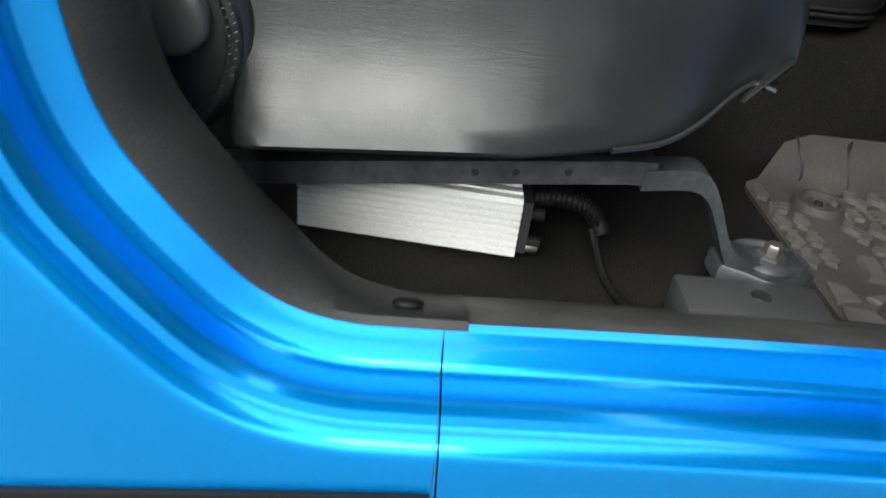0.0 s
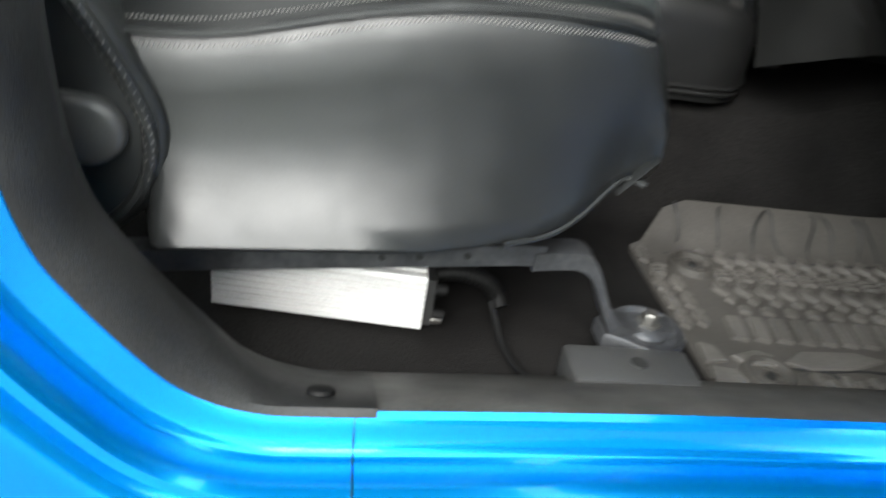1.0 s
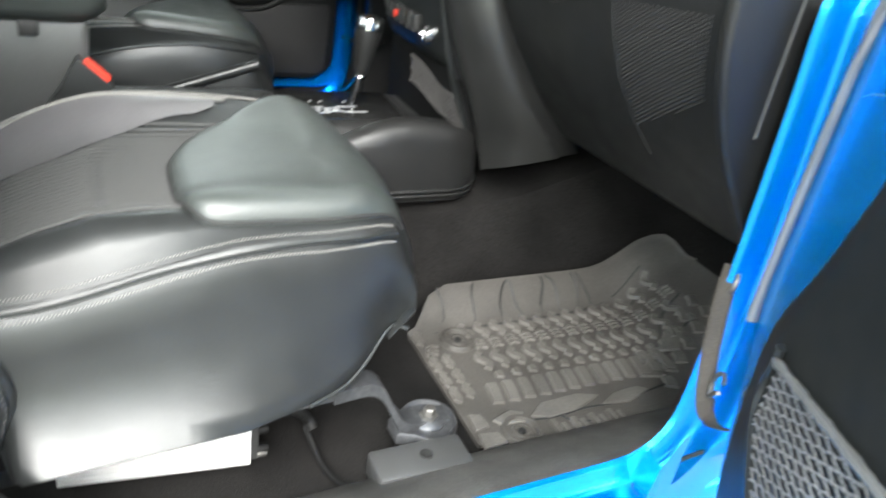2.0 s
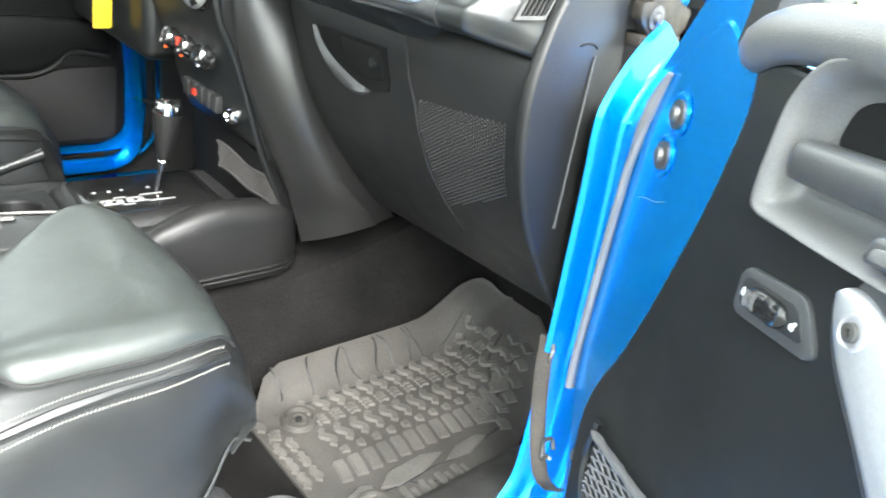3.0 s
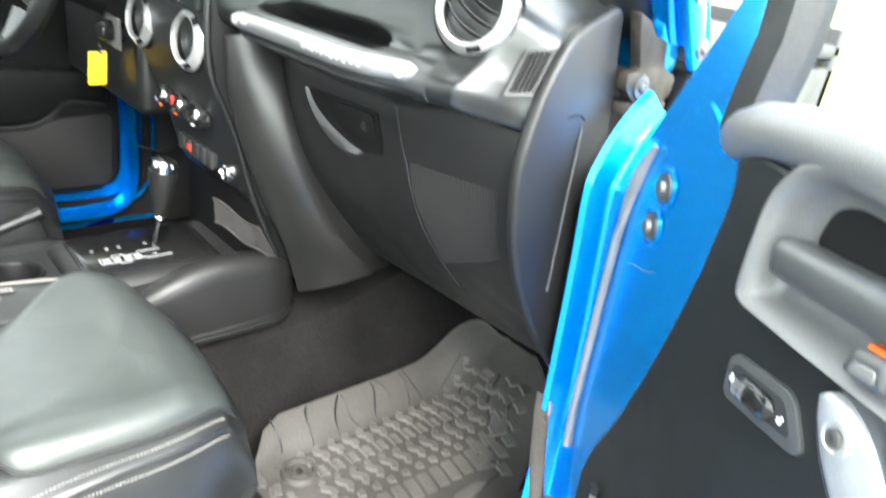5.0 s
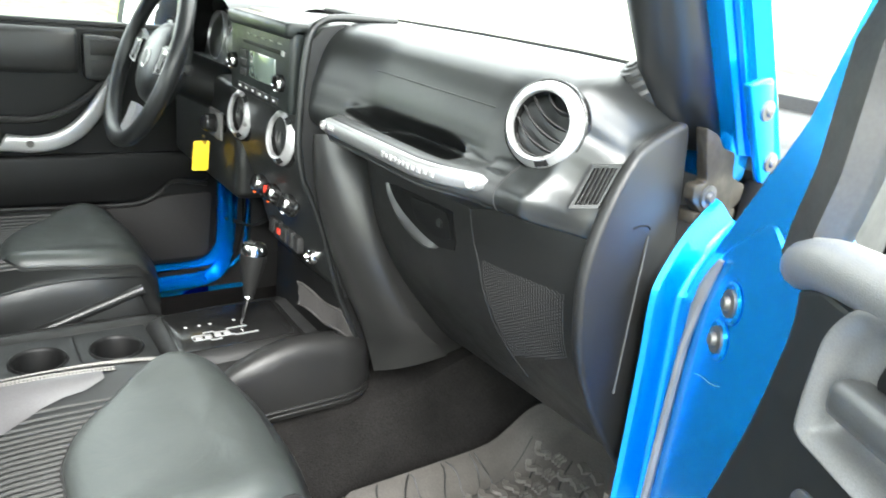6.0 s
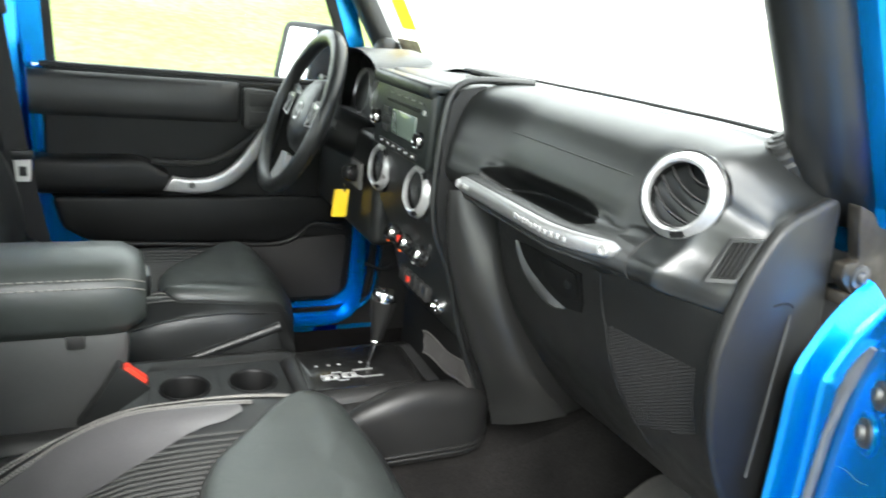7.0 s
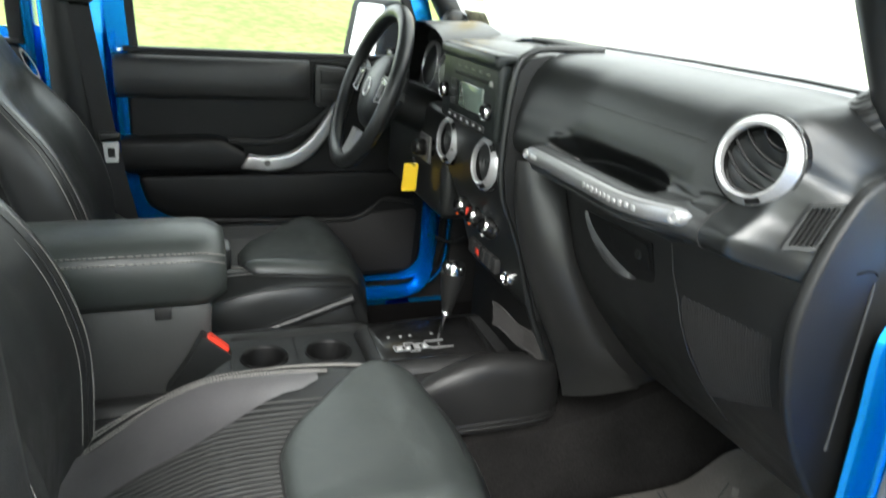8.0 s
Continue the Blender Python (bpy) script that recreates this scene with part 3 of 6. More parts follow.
def pocket_depth(y, z, x):
    """How far the open pocket behind the grab bar falls back."""
    u = (y + .386) / .146
    lo, hi = 1.2895, 1.3075 + .010 * smooth01((-y - .40) / .13)
    if abs(u) >= 1 or x < .078:
        return 0.0
    top = lo + (hi - lo) * (1 - abs(u) ** 3.2)
    return smooth01((top - z) / .007) * smooth01((x - .078) / .008) * smooth01((1 - abs(u)) / .16)


def dash_section(y):
    out = []
    for q in cr(dash_controls(y), 7):
        d = pocket_depth(q.y, q.z, q.x)
        out.append(Vector((q.x + .058 * d, q.y, q.z - .030 * d)))
    return out


def span(a, b, step):
    n = max(1, round(abs(b - a) / step))
    return [a + (b - a) * k / n for k in range(n + 1)]


BAR_FROM, BAR_TO, BAR_ROW = -.236, -.600, 86
ys = [-.150, -.165, -.18, -.195, -.21, -.222] + span(-.236, -.26, .004)[:-1] + span(-.26, -.60, .006)[:-1] + span(-.60, -.630, .005)[:-1] + span(-.630, -.692, .003)
upper = bmesh.new()
loft([dash_section(y)[:BAR_ROW] for y in ys], closed=False, caps=False, bm=upper)
loft([dash_section(y)[BAR_ROW - 1:] for y in ys if y >= BAR_FROM], closed=False, caps=False, bm=upper)
loft([dash_section(y)[BAR_ROW - 1:] for y in ys if y <= BAR_TO], closed=False, caps=False, bm=upper)
part("upper_panel", upper, DASH, dash, "dark soft-grained upper dash panel with an open pocket", sharp=75)
part("bar_joint", tube([p + Vector((-.0004, 0, 0)) for p in dash_section(BAR_TO)[70:124]], .0010, 5), RUBBER, dash, "fine joint at the end of the grab bar")
# driver half of the upper dash
part("driver_panel", loft([[Vector((x + .02, y, z - .0)) for x, z in DASH_PROFILE] for y in (.12, .3, .5, .64, .668)], closed=False, caps=False), DASH, dash, "dark upper dash on the driver side", sharp=60)
part("top_tray", prism(rounded([(.215, -.10), (.275, -.10), (.28, .08), (.215, .08)], .015), plan, 1.405, 1.413, .003), RUBBER, dash, "raised tray edge on the dash top")

# grab bar: a solid shelf before the pocket with a metal insert on its face
grab = part("grab_bar", loft([dash_section(y)[BAR_ROW - 1:] for y in ys if BAR_TO <= y <= BAR_FROM], closed=False, caps=False), BARSKIN, dash, "satin dark grab bar across the passenger dash, lightened for reflections", sharp=75)


def bar_face(y):
    """The foremost point of the grab bar at y."""
    return min(dash_section(y)[BAR_ROW:124], key=lambda p: p.x)


ins_secs = []
ins_ys = span(-.276, -.588, .006)
for i, y in enumerate(ins_ys):
    ends = min(i, len(ins_ys) - 1 - i)
    h = .0098 * math.sqrt(max(.02, 1 - max(0, 1 - (ends + .25) / 2) ** 2))
    f = bar_face(y)
    ins_secs.append([Vector((f.x + dx, y, 1.2772 + dz * h)) for dx, dz in ((.006, -1.05), (-.0012, -.97), (-.0032, -.7), (-.0040, 0), (-.0032, .7), (-.0012, .97), (.006, 1.05))])
part("bar_insert", loft(ins_secs), SATIN, grab, "satin silver insert with raised lettering bars", sharp=65)
for y in (-.286, -.578):
    f = bar_face(y)
    part("insert_screw", lathe([(.0001, .001), (.0028, .001), (.0032, .003), (.0060, .003), (.0068, .0005), (.0072, -.002)], (f.x - .0034, y, 1.2772), (-1, -.05 if y > -.4 else -.30, .1), 16), SILVER, grab, "bright recessed screw")
lett = bmesh.new()
for k in range(11):
    y = -.447 - k * .0092
    f = bar_face(y)
    rbox((f.x - .0046, y - .0029, 1.2738 + .001 * (k % 2)), (f.x - .002, y + .0029, 1.2807 - .001 * (k % 3 == 1)), .0006, 1, lett)
for k in range(4):
    y = -.302 - k * .0045
    f = bar_face(y)
    rbox((f.x - .0047, y - .0015, 1.2745), (f.x - .002, y + .0015, 1.2815), .0006, 1, lett)
part("lettering_relief", lett, SILVER, grab, "pale raised bars in place of lettering", kind="stuff")


# vents
def vent(centre, direction, r, slats, turn=0):
    c, d = Vector(centre), Vector(direction).normalized()
    x, y, z = axes(d)
    k = r * .74 if slats else r * .70
    rise = .008 if slats else .007
    ring = part("vent", lathe([(k, -.034), (k, rise - .001), (k + .001, rise), (k + .0035, rise + .0006), (r * .86, rise * .55), (r * .97, -.001), (r * 1.0, -.006), (r * 1.0, -.02)], c, d, 48), SILVER, dash, "round air vent with a broad satin silver ring")
    part("vent_well", lathe([(.0001, -.032), (k * .98, -.032), (k * .985, .0)], c, d, 32), DEEP, ring, "black vent well")
    part("vent_rim", lathe([(r * 1.0, -.007), (r * 1.02, -.0035), (r * 1.045, -.0045), (r * 1.06, -.014)], c, d, 48), GLOSS, ring, "thin black outer rim")
    if slats:
        ca, sa = math.cos(radians(turn)), math.sin(radians(turn))
        u, v = x * ca + y * sa, y * ca - x * sa
        for n in range(-2, 3):
            off = n * k * .40
            half = math.sqrt(max(1e-5, (.97 * k) ** 2 - min(.92 * k, abs(off)) ** 2))
            bend = [c + v * (off + .16 * k * (1 - t * t)) + u * half * t + z * (rise * .55 * (1 - t * t) - .004) for t in (-1, -.75, -.5, -.25, 0, .25, .5, .75, 1)]
            part("slat", loft([[p - z * .018 + v * .0075, p + v * .0012, p + z * .0008, p - v * .0012, p - z * .018 + v * .0045] for p in bend]), LOWER, ring)
    else:
        part("shutter", lathe([(.0001, -.002), (r * .5, -.003), (r * .70, -.008), (r * .71, -.014)], c, d, 28), PLASTIC, ring, "closed black vent shutter")
        for n in (-1, 0, 1):
            part("shutter_joint", tube([c + x * (n * r * .28) + y * (r * .6 * t) + z * (-.0022 - .003 * abs(t)) for t in (-.9, -.4, 0, .4, .9)], .0009, 5), DEEP, ring)
    for a in (-72, 38) if slats else (50, -65):
        deep = not (slats and a > 0)
        q = x * math.cos(radians(a)) + y * math.sin(radians(a))
        t = y * math.cos(radians(a)) - x * math.sin(radians(a))
        slope = (q * r * .34 - z * rise * .95).normalized()
        up = t.cross(slope)
        up = up if up.dot(z) > 0 else -up
        p = c + q * r * .84 + z * (rise * .58)
        bm = loft([[p + t * i * r * .15 + slope * j * r * .105 + up * h for i, j in ((-1, -1), (1, -1), (1, 1), (-1, 1))] for h in (-.004, .0018)])
        # the tab's highlight is put into its brighter metal colour
        part("ring_notch", bm, DEEP if deep else ALU, ring, "black square notch" if deep else "embossed square tab, pale for its highlight")


vent((.1400, -.6142, 1.3478), (-.935, -.28, .20), .0470, True, 152)
vent((.076, -.083, 1.214), (-.97, -.05, .12), .047, False)
vent((.076, .105, 1.214), (-.97, -.05, .12), .047, False)
# side demister grille
def dash_x(y, z):
    """The upper panel's surface at y and z, seen from the seat."""
    sec = dash_section(y)
    for a, b in zip(sec[30:], sec[31:]):
        if min(a.z, b.z) <= z <= max(a.z, b.z) and abs(a.z - b.z) > 1e-6:
            return a.x + (b.x - a.x) * (a.z - z) / (a.z - b.z)
    return sec[70].x


part("panel_seam", tube([(dash_x(y, 1.352) - .0002, y, 1.352) for y in span(-.28, -.545, .015)], .0010, 6), RUBBER, dash, "thin airbag panel seam")


def on_dash(u, v, d):
    """u, v from 0 to 1 over the grille's slanted outline; d stands off the panel."""
    y = -.667 - .016 * u - .006 * v
    z = 1.276 + .040 * v + .004 * u
    return Vector((dash_x(y, z) - d, y - d * .4, z))


gf = bmesh.new()
rim_o = [(-.12, -.1), (1.12, -.1), (1.12, 1.08), (-.12, 1.08)]
rim_i = [(.0, .0), (1.0, .0), (1.0, 1.0), (.0, 1.0)]
loft([[on_dash(u, v, .0) for u, v in rim_o], [on_dash(u, v, .0080) for u, v in rim_o], [on_dash(u, v, .0080) for u, v in rim_i], [on_dash(u, v, .0020) for u, v in rim_i]], caps=False, bm=gf)
grille = part("demister_grille", gf, PLASTIC, dash, "small slatted side window vent")
# shallow near-black sheet paints the shade between the slats
part("grille_slot_shade", loft([[on_dash(u, v, .0022) for v in (0, .25, .5, .75, 1)] for u in (0, .25, .5, .75, 1)], closed=False, caps=False), DEEP, grille, "black vent well")
for k in range(5):
    u = .1 + k * .2
    part("grille_slat", loft([[on_dash(u - .025, v, .0020), on_dash(u - .025, v, .0076), on_dash(u + .025, v, .0076), on_dash(u + .025, v, .0020)] for v in (0, .33, .66, 1)]), LOWER, grille)

# side cap
CAP = [(.262, 1.366), (.232, 1.358), (.196, 1.338), (.172, 1.300), (.156, 1.255), (.149, 1.215), (.150, 1.180), (.158, 1.135), (.174, 1.090), (.198, 1.042), (.232, .990), (.272, .940), (.308, .900), (.330, .890), (.332, .95), (.318, 1.05), (.302, 1.15), (.286, 1.25), (.272, 1.33)]
cap = part("side_cap", prism([tuple(q.xz) for q in cr([(u, 0, v) for u, v in CAP], 4, True)], side, -.690, -.706, .006, 3), LOWER, dash, "charcoal dash end cap with a raised line")
part("cap_line", tube(cr([(.2330, -.7072, 1.246), (.2330, -.7075, 1.20), (.2335, -.7075, 1.12), (.2345, -.7075, 1.050)], 5), [.0006, .0010] + [.0014] * 13 + [.0020], 8), DOORGREY, cap, "raised moulded line")
# near-black line puts the step's underside shade into colour
part("cap_step_shade", tube(cr([(.206, -.7062, 1.2560), (.218, -.7064, 1.2585), (.230, -.7066, 1.2570), (.235, -.7062, 1.2530)], 5), [.0004] + [.0012] * 14 + [.0004], 6), DEEP, cap, "dark line for the shade of a short moulded step")

# glove box
GLOVE = [(.20, 1.240), (.168, 1.237), (.160, 1.222), (.160, 1.19), (.166, 1.15), (.178, 1.10), (.200, 1.05), (.232, 1.0), (.272, .950), (.312, .903), (.345, .872), (.38, .876)]
GLOVE_SET = ((-.692, .030), (-.66, .026), (-.62, .024), (-.55, .021), (-.45, .018), (-.35, .014), (-.28, .010), (-.235, .008), (-.205, .010), (-.18, .02))
glove = part("glove_box", loft([[Vector((q.x + sh, y, q.z)) for q in cr([(x, 0, z) for x, z in GLOVE], 3)] for y, sh in GLOVE_SET], closed=False, caps=False), LOWER, dash, "charcoal glove box front", sharp=60)


def on_glove(u, v, d):
    """A place on the glove box front at y = u and z = v, standing d proud of it."""
    return Vector((glove_at(u, v) - d, u, v))


GLOVE_CURVE = [(q.x, q.z) for q in cr([(x, 0, z) for x, z in GLOVE], 3)]


def glove_at(y, z):
    sh = .02
    for (ya, sa), (yb, sb) in zip(GLOVE_SET, GLOVE_SET[1:]):
        if ya <= y <= yb:
            sh = sa + (sb - sa) * (y - ya) / (yb - ya)
    for (xa, za), (xb, zb) in zip(GLOVE_CURVE[3:], GLOVE_CURVE[4:]):
        if zb <= z <= za:
            return xa + (xb - xa) * (za - z) / max(1e-6, za - zb) + sh
    return .2


LIP_OUT = cr([(-.274, 1.186, 0), (-.281, 1.162, 0), (-.300, 1.137, 0), (-.335, 1.118, 0), (-.368, 1.113, 0), (-.398, 1.123, 0)], 4)
LIP_IN = cr([(-.279, 1.186, 0), (-.290, 1.170, 0), (-.312, 1.153, 0), (-.345, 1.139, 0), (-.375, 1.130, 0), (-.400, 1.126, 0)], 4)
# paler band stands for light on the inside of the latch bowl
part("latch_bowl_lit", loft([[on_glove(*a.lerp(b, t).xy, h) for t, h in ((-.12, -.002), (0, .0035), (.25, .0055), (.6, .003), (1, -.0015))] for a, b in zip(LIP_OUT, LIP_IN)], closed=False, caps=False), DOORGREY, glove, "pale curved band for the lit bowl of the latch")
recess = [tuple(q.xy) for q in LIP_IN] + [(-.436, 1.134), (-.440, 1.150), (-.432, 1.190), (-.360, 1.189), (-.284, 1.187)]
# near-black plate, slightly proud, in place of the recess and its shade
part("latch_recess_shade", prism(recess, on_glove, -.004, .0022, 0), DEEP, glove, "near-black plate for the shaded glove box latch recess")
part("latch_paddle", prism(rounded([(-.335, 1.184), (-.425, 1.186), (-.432, 1.148), (-.39, 1.140), (-.345, 1.152)], .008), on_glove, 0, .0040, .001), DEEP, glove, "dark latch paddle")
part("latch_lock", lathe([(.0001, .002), (.006, .002), (.007, -.002)], on_glove(-.408, 1.166, .0045), (-1, 0, 0), 14), PLASTIC, glove, "round key lock")
part("glove_seam", tube([on_glove(y, z, .0006) for y, z in ((-.466, 1.235), (-.468, 1.205), (-.478, 1.165), (-.488, 1.135), (-.492, 1.10), (-.497, 1.05), (-.506, 1.0), (-.517, .955))], .0013, 6), RUBBER, glove, "panel seam")
net = bmesh.new()
for i, j in itertools.product(range(34), range(34)):
    y, z = -.497 - i * .0044, 1.139 + i * .0004 - j * .0048 + (i % 2) * .0024
    if z < .985 + i * .0024 or y > -.497 - max(0, 1.10 - z) * .16:
        continue
    x = glove_at(y, z)
    q = [Vector((x - .0014, y - .0015, z - .0006)), Vector((x - .0014, y, z - .0019)), Vector((x - .0014, y + .0015, z + .0006)), Vector((x - .0014, y, z + .0019))]
    loft([q, [v + Vector((.0022, 0, 0)) for v in q]], bm=net)
part("storage_net", net, NETMAT, glove, "black woven net insert", kind="stuff")

# centre stack
stack = thing("centre_stack", (.2, 0, .75), "black centre stack with radio, vents and climate knobs", "centre stack")
FACE = [(.24, 1.40), (.10, 1.398), (.084, 1.385), (.080, 1.33), (.080, 1.21), (.088, 1.16), (.105, 1.12), (.125, 1.075), (.140, 1.02), (.155, .975), (.165, .955), (.19, .95)]
part("fascia", loft([[Vector((x + d, y, z)) for x, z in FACE] for y, d in ((-.135, .004), (-.12, .0), (0, -.003), (.13, .0), (.155, .012))], closed=False, caps=False), DASH, stack, "dark satin fascia", sharp=60)
part("core", rbox((.30, -.64, 1.0), (.90, .66, 1.33), .01), RUBBER, stack)
part("stack_core", rbox((.175, -.136, .80), (.50, .15, 1.39), .01), DEEP, stack)
part("side_wall", prism([(.26, 1.402), (.14, 1.401), (.106, 1.394), (.09, 1.375), (.082, 1.31), (.080, 1.22), (.089, 1.165), (.108, 1.125), (.131, 1.07), (.153, 1.0), (.175, .94), (.30, .94)], side, -.156, -.137, .002), DOORBLACK, stack, "dark side wall of the stack")
frame_line = cr([(.235, -.150, 1.411), (.14, -.150, 1.410), (.106, -.150, 1.402), (.088, -.150, 1.380), (.079, -.150, 1.31), (.077, -.150, 1.22), (.086, -.150, 1.165), (.105, -.148, 1.125), (.128, -.146, 1.07), (.15, -.144, 1.0), (.172, -.142, .94), (.21, -.135, .86), (.262, -.115, .74)], 5)
part("fascia_frame", tube(frame_line, .0058, 10, flat=1.0), DASH, stack, "raised dark frame round the centre stack")
# wrap panel from the stack down to the floor
left_edge = cr([(.096, -.156, 1.235), (.100, -.158, 1.165), (.115, -.160, 1.100), (.140, -.160, 1.03), (.168, -.158, .965), (.202, -.154, .900), (.228, -.152, .840), (.250, -.150, .775)], 4)
right_edge = cr([(.164, -.185, 1.245), (.166, -.210, 1.19), (.170, -.232, 1.12), (.188, -.246, 1.05), (.226, -.253, .97), (.275, -.255, .905), (.320, -.250, .862), (.347, -.240, .830)], 4)
secs = []
for a, b in zip(left_edge, right_edge):
    row = [a + Vector((.05, .012, 0)), a + Vector((.012, .002, 0)), a + Vector((.002, -.003, 0))]
    row += [a.lerp(b, t) + Vector((-.014, -.010, 0)) * (4 * t * (1 - t)) for t in (.08, .2, .35, .5, .65, .8, .92)]
    secs.append(row + [b + Vector((.004, 0, 0)), b + Vector((.014, .008, 0)), b + Vector((.06, .02, 0))])
part("wrap_panel", loft(secs, closed=False, caps=False), WRAPSKIN, stack, "charcoal side panel sweeping down to the tunnel", sharp=70)
radio = part("radio", rbox((.066, -.134, 1.258), (.10, .128, 1.392), .008, 3), RADIO, stack, "dark green-grey car radio with display")
part("radio_brow", rbox((.058, -.134, 1.372), (.10, .128, 1.396), .008, 3), RADIO, radio, "overhanging upper edge")
part("display", rbox((.0630, -.078, 1.292), (.069, .030, 1.336), .003), SCREEN, radio, "grey-green display")
part("disc_slot", rbox((.0640, -.108, 1.3450), (.068, .060, 1.3510), .001, 1), DEEP, radio, "thin disc slot")
part("slot_catch", rbox((.0635, -.112, 1.3440), (.068, -.102, 1.3520), .001, 1), SILVER, radio)
for y, z, r in ((-.104, 1.303, .0135), (.102, 1.310, .0135)):
    dial = part("dial", lathe([(.0001, .013), (r * .72, .013), (r * .8, .014), (r * .95, .012), (r, .009), (r, 0)], (.069, y, z), (-1, 0, 0), 24), GLOSS, radio, "round black dial with a chrome rim")
    part("dial_rim", lathe([(r * .78, .0135), (r * .90, .0148), (r * 1.02, .011)], (.069, y, z), (-1, 0, 0), 24), CHROME, dial)
for k in range(6):
    part("button", rbox((.0635, -.092 + k * .030, 1.266), (.067, -.068 + k * .030, 1.277), .001, 1), RUBBER, radio)
    part("button_mark", rbox((.0628, -.083 + k * .030, 1.270), (.0640, -.077 + k * .030, 1.273), 0, 1), WHITE, radio)
for k in range(3):
    part("button", rbox((.0635, .046, 1.290 + k * .016), (.067, .074, 1.302 + k * .016), .001, 1), RUBBER, radio)
for k in range(5):
    part("printed_mark", rbox((.0642, -.100 + k * .033, 1.3600), (.0665, -.086 + k * .033, 1.3625), 0, 1), GREYPLASTIC, radio)
for k, y in enumerate((.066, .003, -.062)):
    knob = part("climate_knob", lathe([(.0001, .022), (.013, .022), (.016, .018), (.018, .004), (.021, .002), (.021, -.004)], (.112, y, 1.088), (-.93, 0, .36), 22), GLOSS, stack, "round climate knob with a chrome face")
    part("knob_face", lathe([(.010, .0222), (.0145, .0226), (.0165, .019)], (.112, y, 1.088), (-.93, 0, .36), 22), CHROME, knob)
    part("knob_mark", rbox((.091, y - .003, 1.074), (.095, y + .004, 1.080) if k < 2 else (.095, y + .002, 1.078), .0008, 1), ORANGE if k < 2 else WHITE, knob)
part("red_mark", rbox((.089, .010, 1.086), (.094, .015, 1.104), .001, 1), RED, stack, "red temperature mark")
for k in range(5):
    part("switch", rbox((.128, -.055 + k * .028, .992), (.142, -.032 + k * .028, 1.022), .003), RUBBER, stack)
part("red_switch", rbox((.127, .028, 1.0), (.131, .040, 1.012), .001, 1), RED, stack, "red hazard mark")
part("power_socket", lathe([(.0001, .004), (.010, .004), (.012, .008), (.014, .004), (.0145, -.004)], (.142, -.088, .998), (-1, 0, .3), 20), CHROME, stack, "chrome-rimmed power socket")
netside = bmesh.new()
def pocket(s, t):
    """The slanting net strip beside the stack: s along it, t across."""
    p = Vector((.094, -.135, .976)).lerp(Vector((.222, -.135, .868)), s)
    return p + Vector((.004, 0, -.042)) * t + Vector((0, .004 * math.sin(14 * s), .003 * math.sin(11 * s)))
for k in range(-6, 26):
    for sg in (1, -1):
        run = [pocket((k + sg * j * .7 + (0 if sg > 0 else 5)) / 25, j / 7) for j in range(8) if 0 <= (k + sg * j * .7 + (0 if sg > 0 else 5)) <= 25]
        if len(run) > 1:
            tube(run, .0011, 4, bm=netside)
for t in (0, 1):
    tube([pocket(s / 12, t) for s in range(13)], .0022, 6, bm=netside)
part("side_pocket", netside, NETGREY, stack, "grey net pocket beside the stack", kind="stuff")

# instrument hood
hood_path = cr([(.105, .160, 1.275), (.100, .164, 1.335), (.098, .200, 1.385), (.098, .29, 1.408), (.098, .40, 1.405), (.10, .475, 1.36), (.10, .500, 1.275)], 6)
hood = bmesh.new()
loft([[p + Vector(o) for o in ((0, 0, 0), (-.012, 0, .006), (.12, 0, .012), (.12, 0, .0), (.05, 0, -.006))] for p in hood_path], bm=hood)
inst = part("instrument_hood", hood, DASH, dash, "hooded instrument cluster")
# near-black inner shell, added so that the inside of the hood stays dark
part("hood_lining", loft([[p + Vector((dx, 0, 0)) + (Vector((0, .33, 1.30)) - Vector((0, p.y, p.z))).normalized() * .004 for dx in (.002, .04, .09)] for p in hood_path], closed=False, caps=False), DEEP, inst, "near-black lining added to darken the inside of the hood")
part("cluster_back", rbox((.165, .155, 1.24), (.185, .50, 1.395), .004), DEEP, inst, "dark dial faces")
for y in (.232, .335, .435):
    r = .052 if y != .335 else .034
    dial_ = part("dial_ring", lathe([(r - .004, -.006), (r - .004, .008), (r - .002, .010), (r, .008), (r, -.002)], (.150, y, 1.318), (-1, 0, .1), 32), SILVER, inst, "silver dial ring")
    part("dial_face", lathe([(.0001, .0), (r - .004, .0), (r - .004, -.004)], (.152, y, 1.318), (-1, 0, .1), 28), GLOSS, dial_, "black dial face")
part("lower_column_panel", rbox((.10, .18, 1.02), (.20, .62, 1.25), .02, 3), DASH, dash, "dark knee panel under the wheel")
part("corner_speaker", lathe([(.0001, .035), (.02, .030), (.034, .015), (.036, 0)], (.255, .60, 1.402), (-.2, 0, 1), 20), PLASTIC, dash, "black domed corner speaker")
part("corner_speaker", lathe([(.0001, .030), (.006, .0295), (.008, .0275), (.012, .0275), (.014, .0250), (.018, .0240), (.0195, .0205), (.023, .0180), (.0235, .0140), (.0265, .0100), (.0268, .0040), (.029, .0), (.029, -.02)], (.264, -.632, 1.394), (-.55, .25, .80), 28), LOWER, dash, "dark ribbed corner speaker dome", sharp=25)


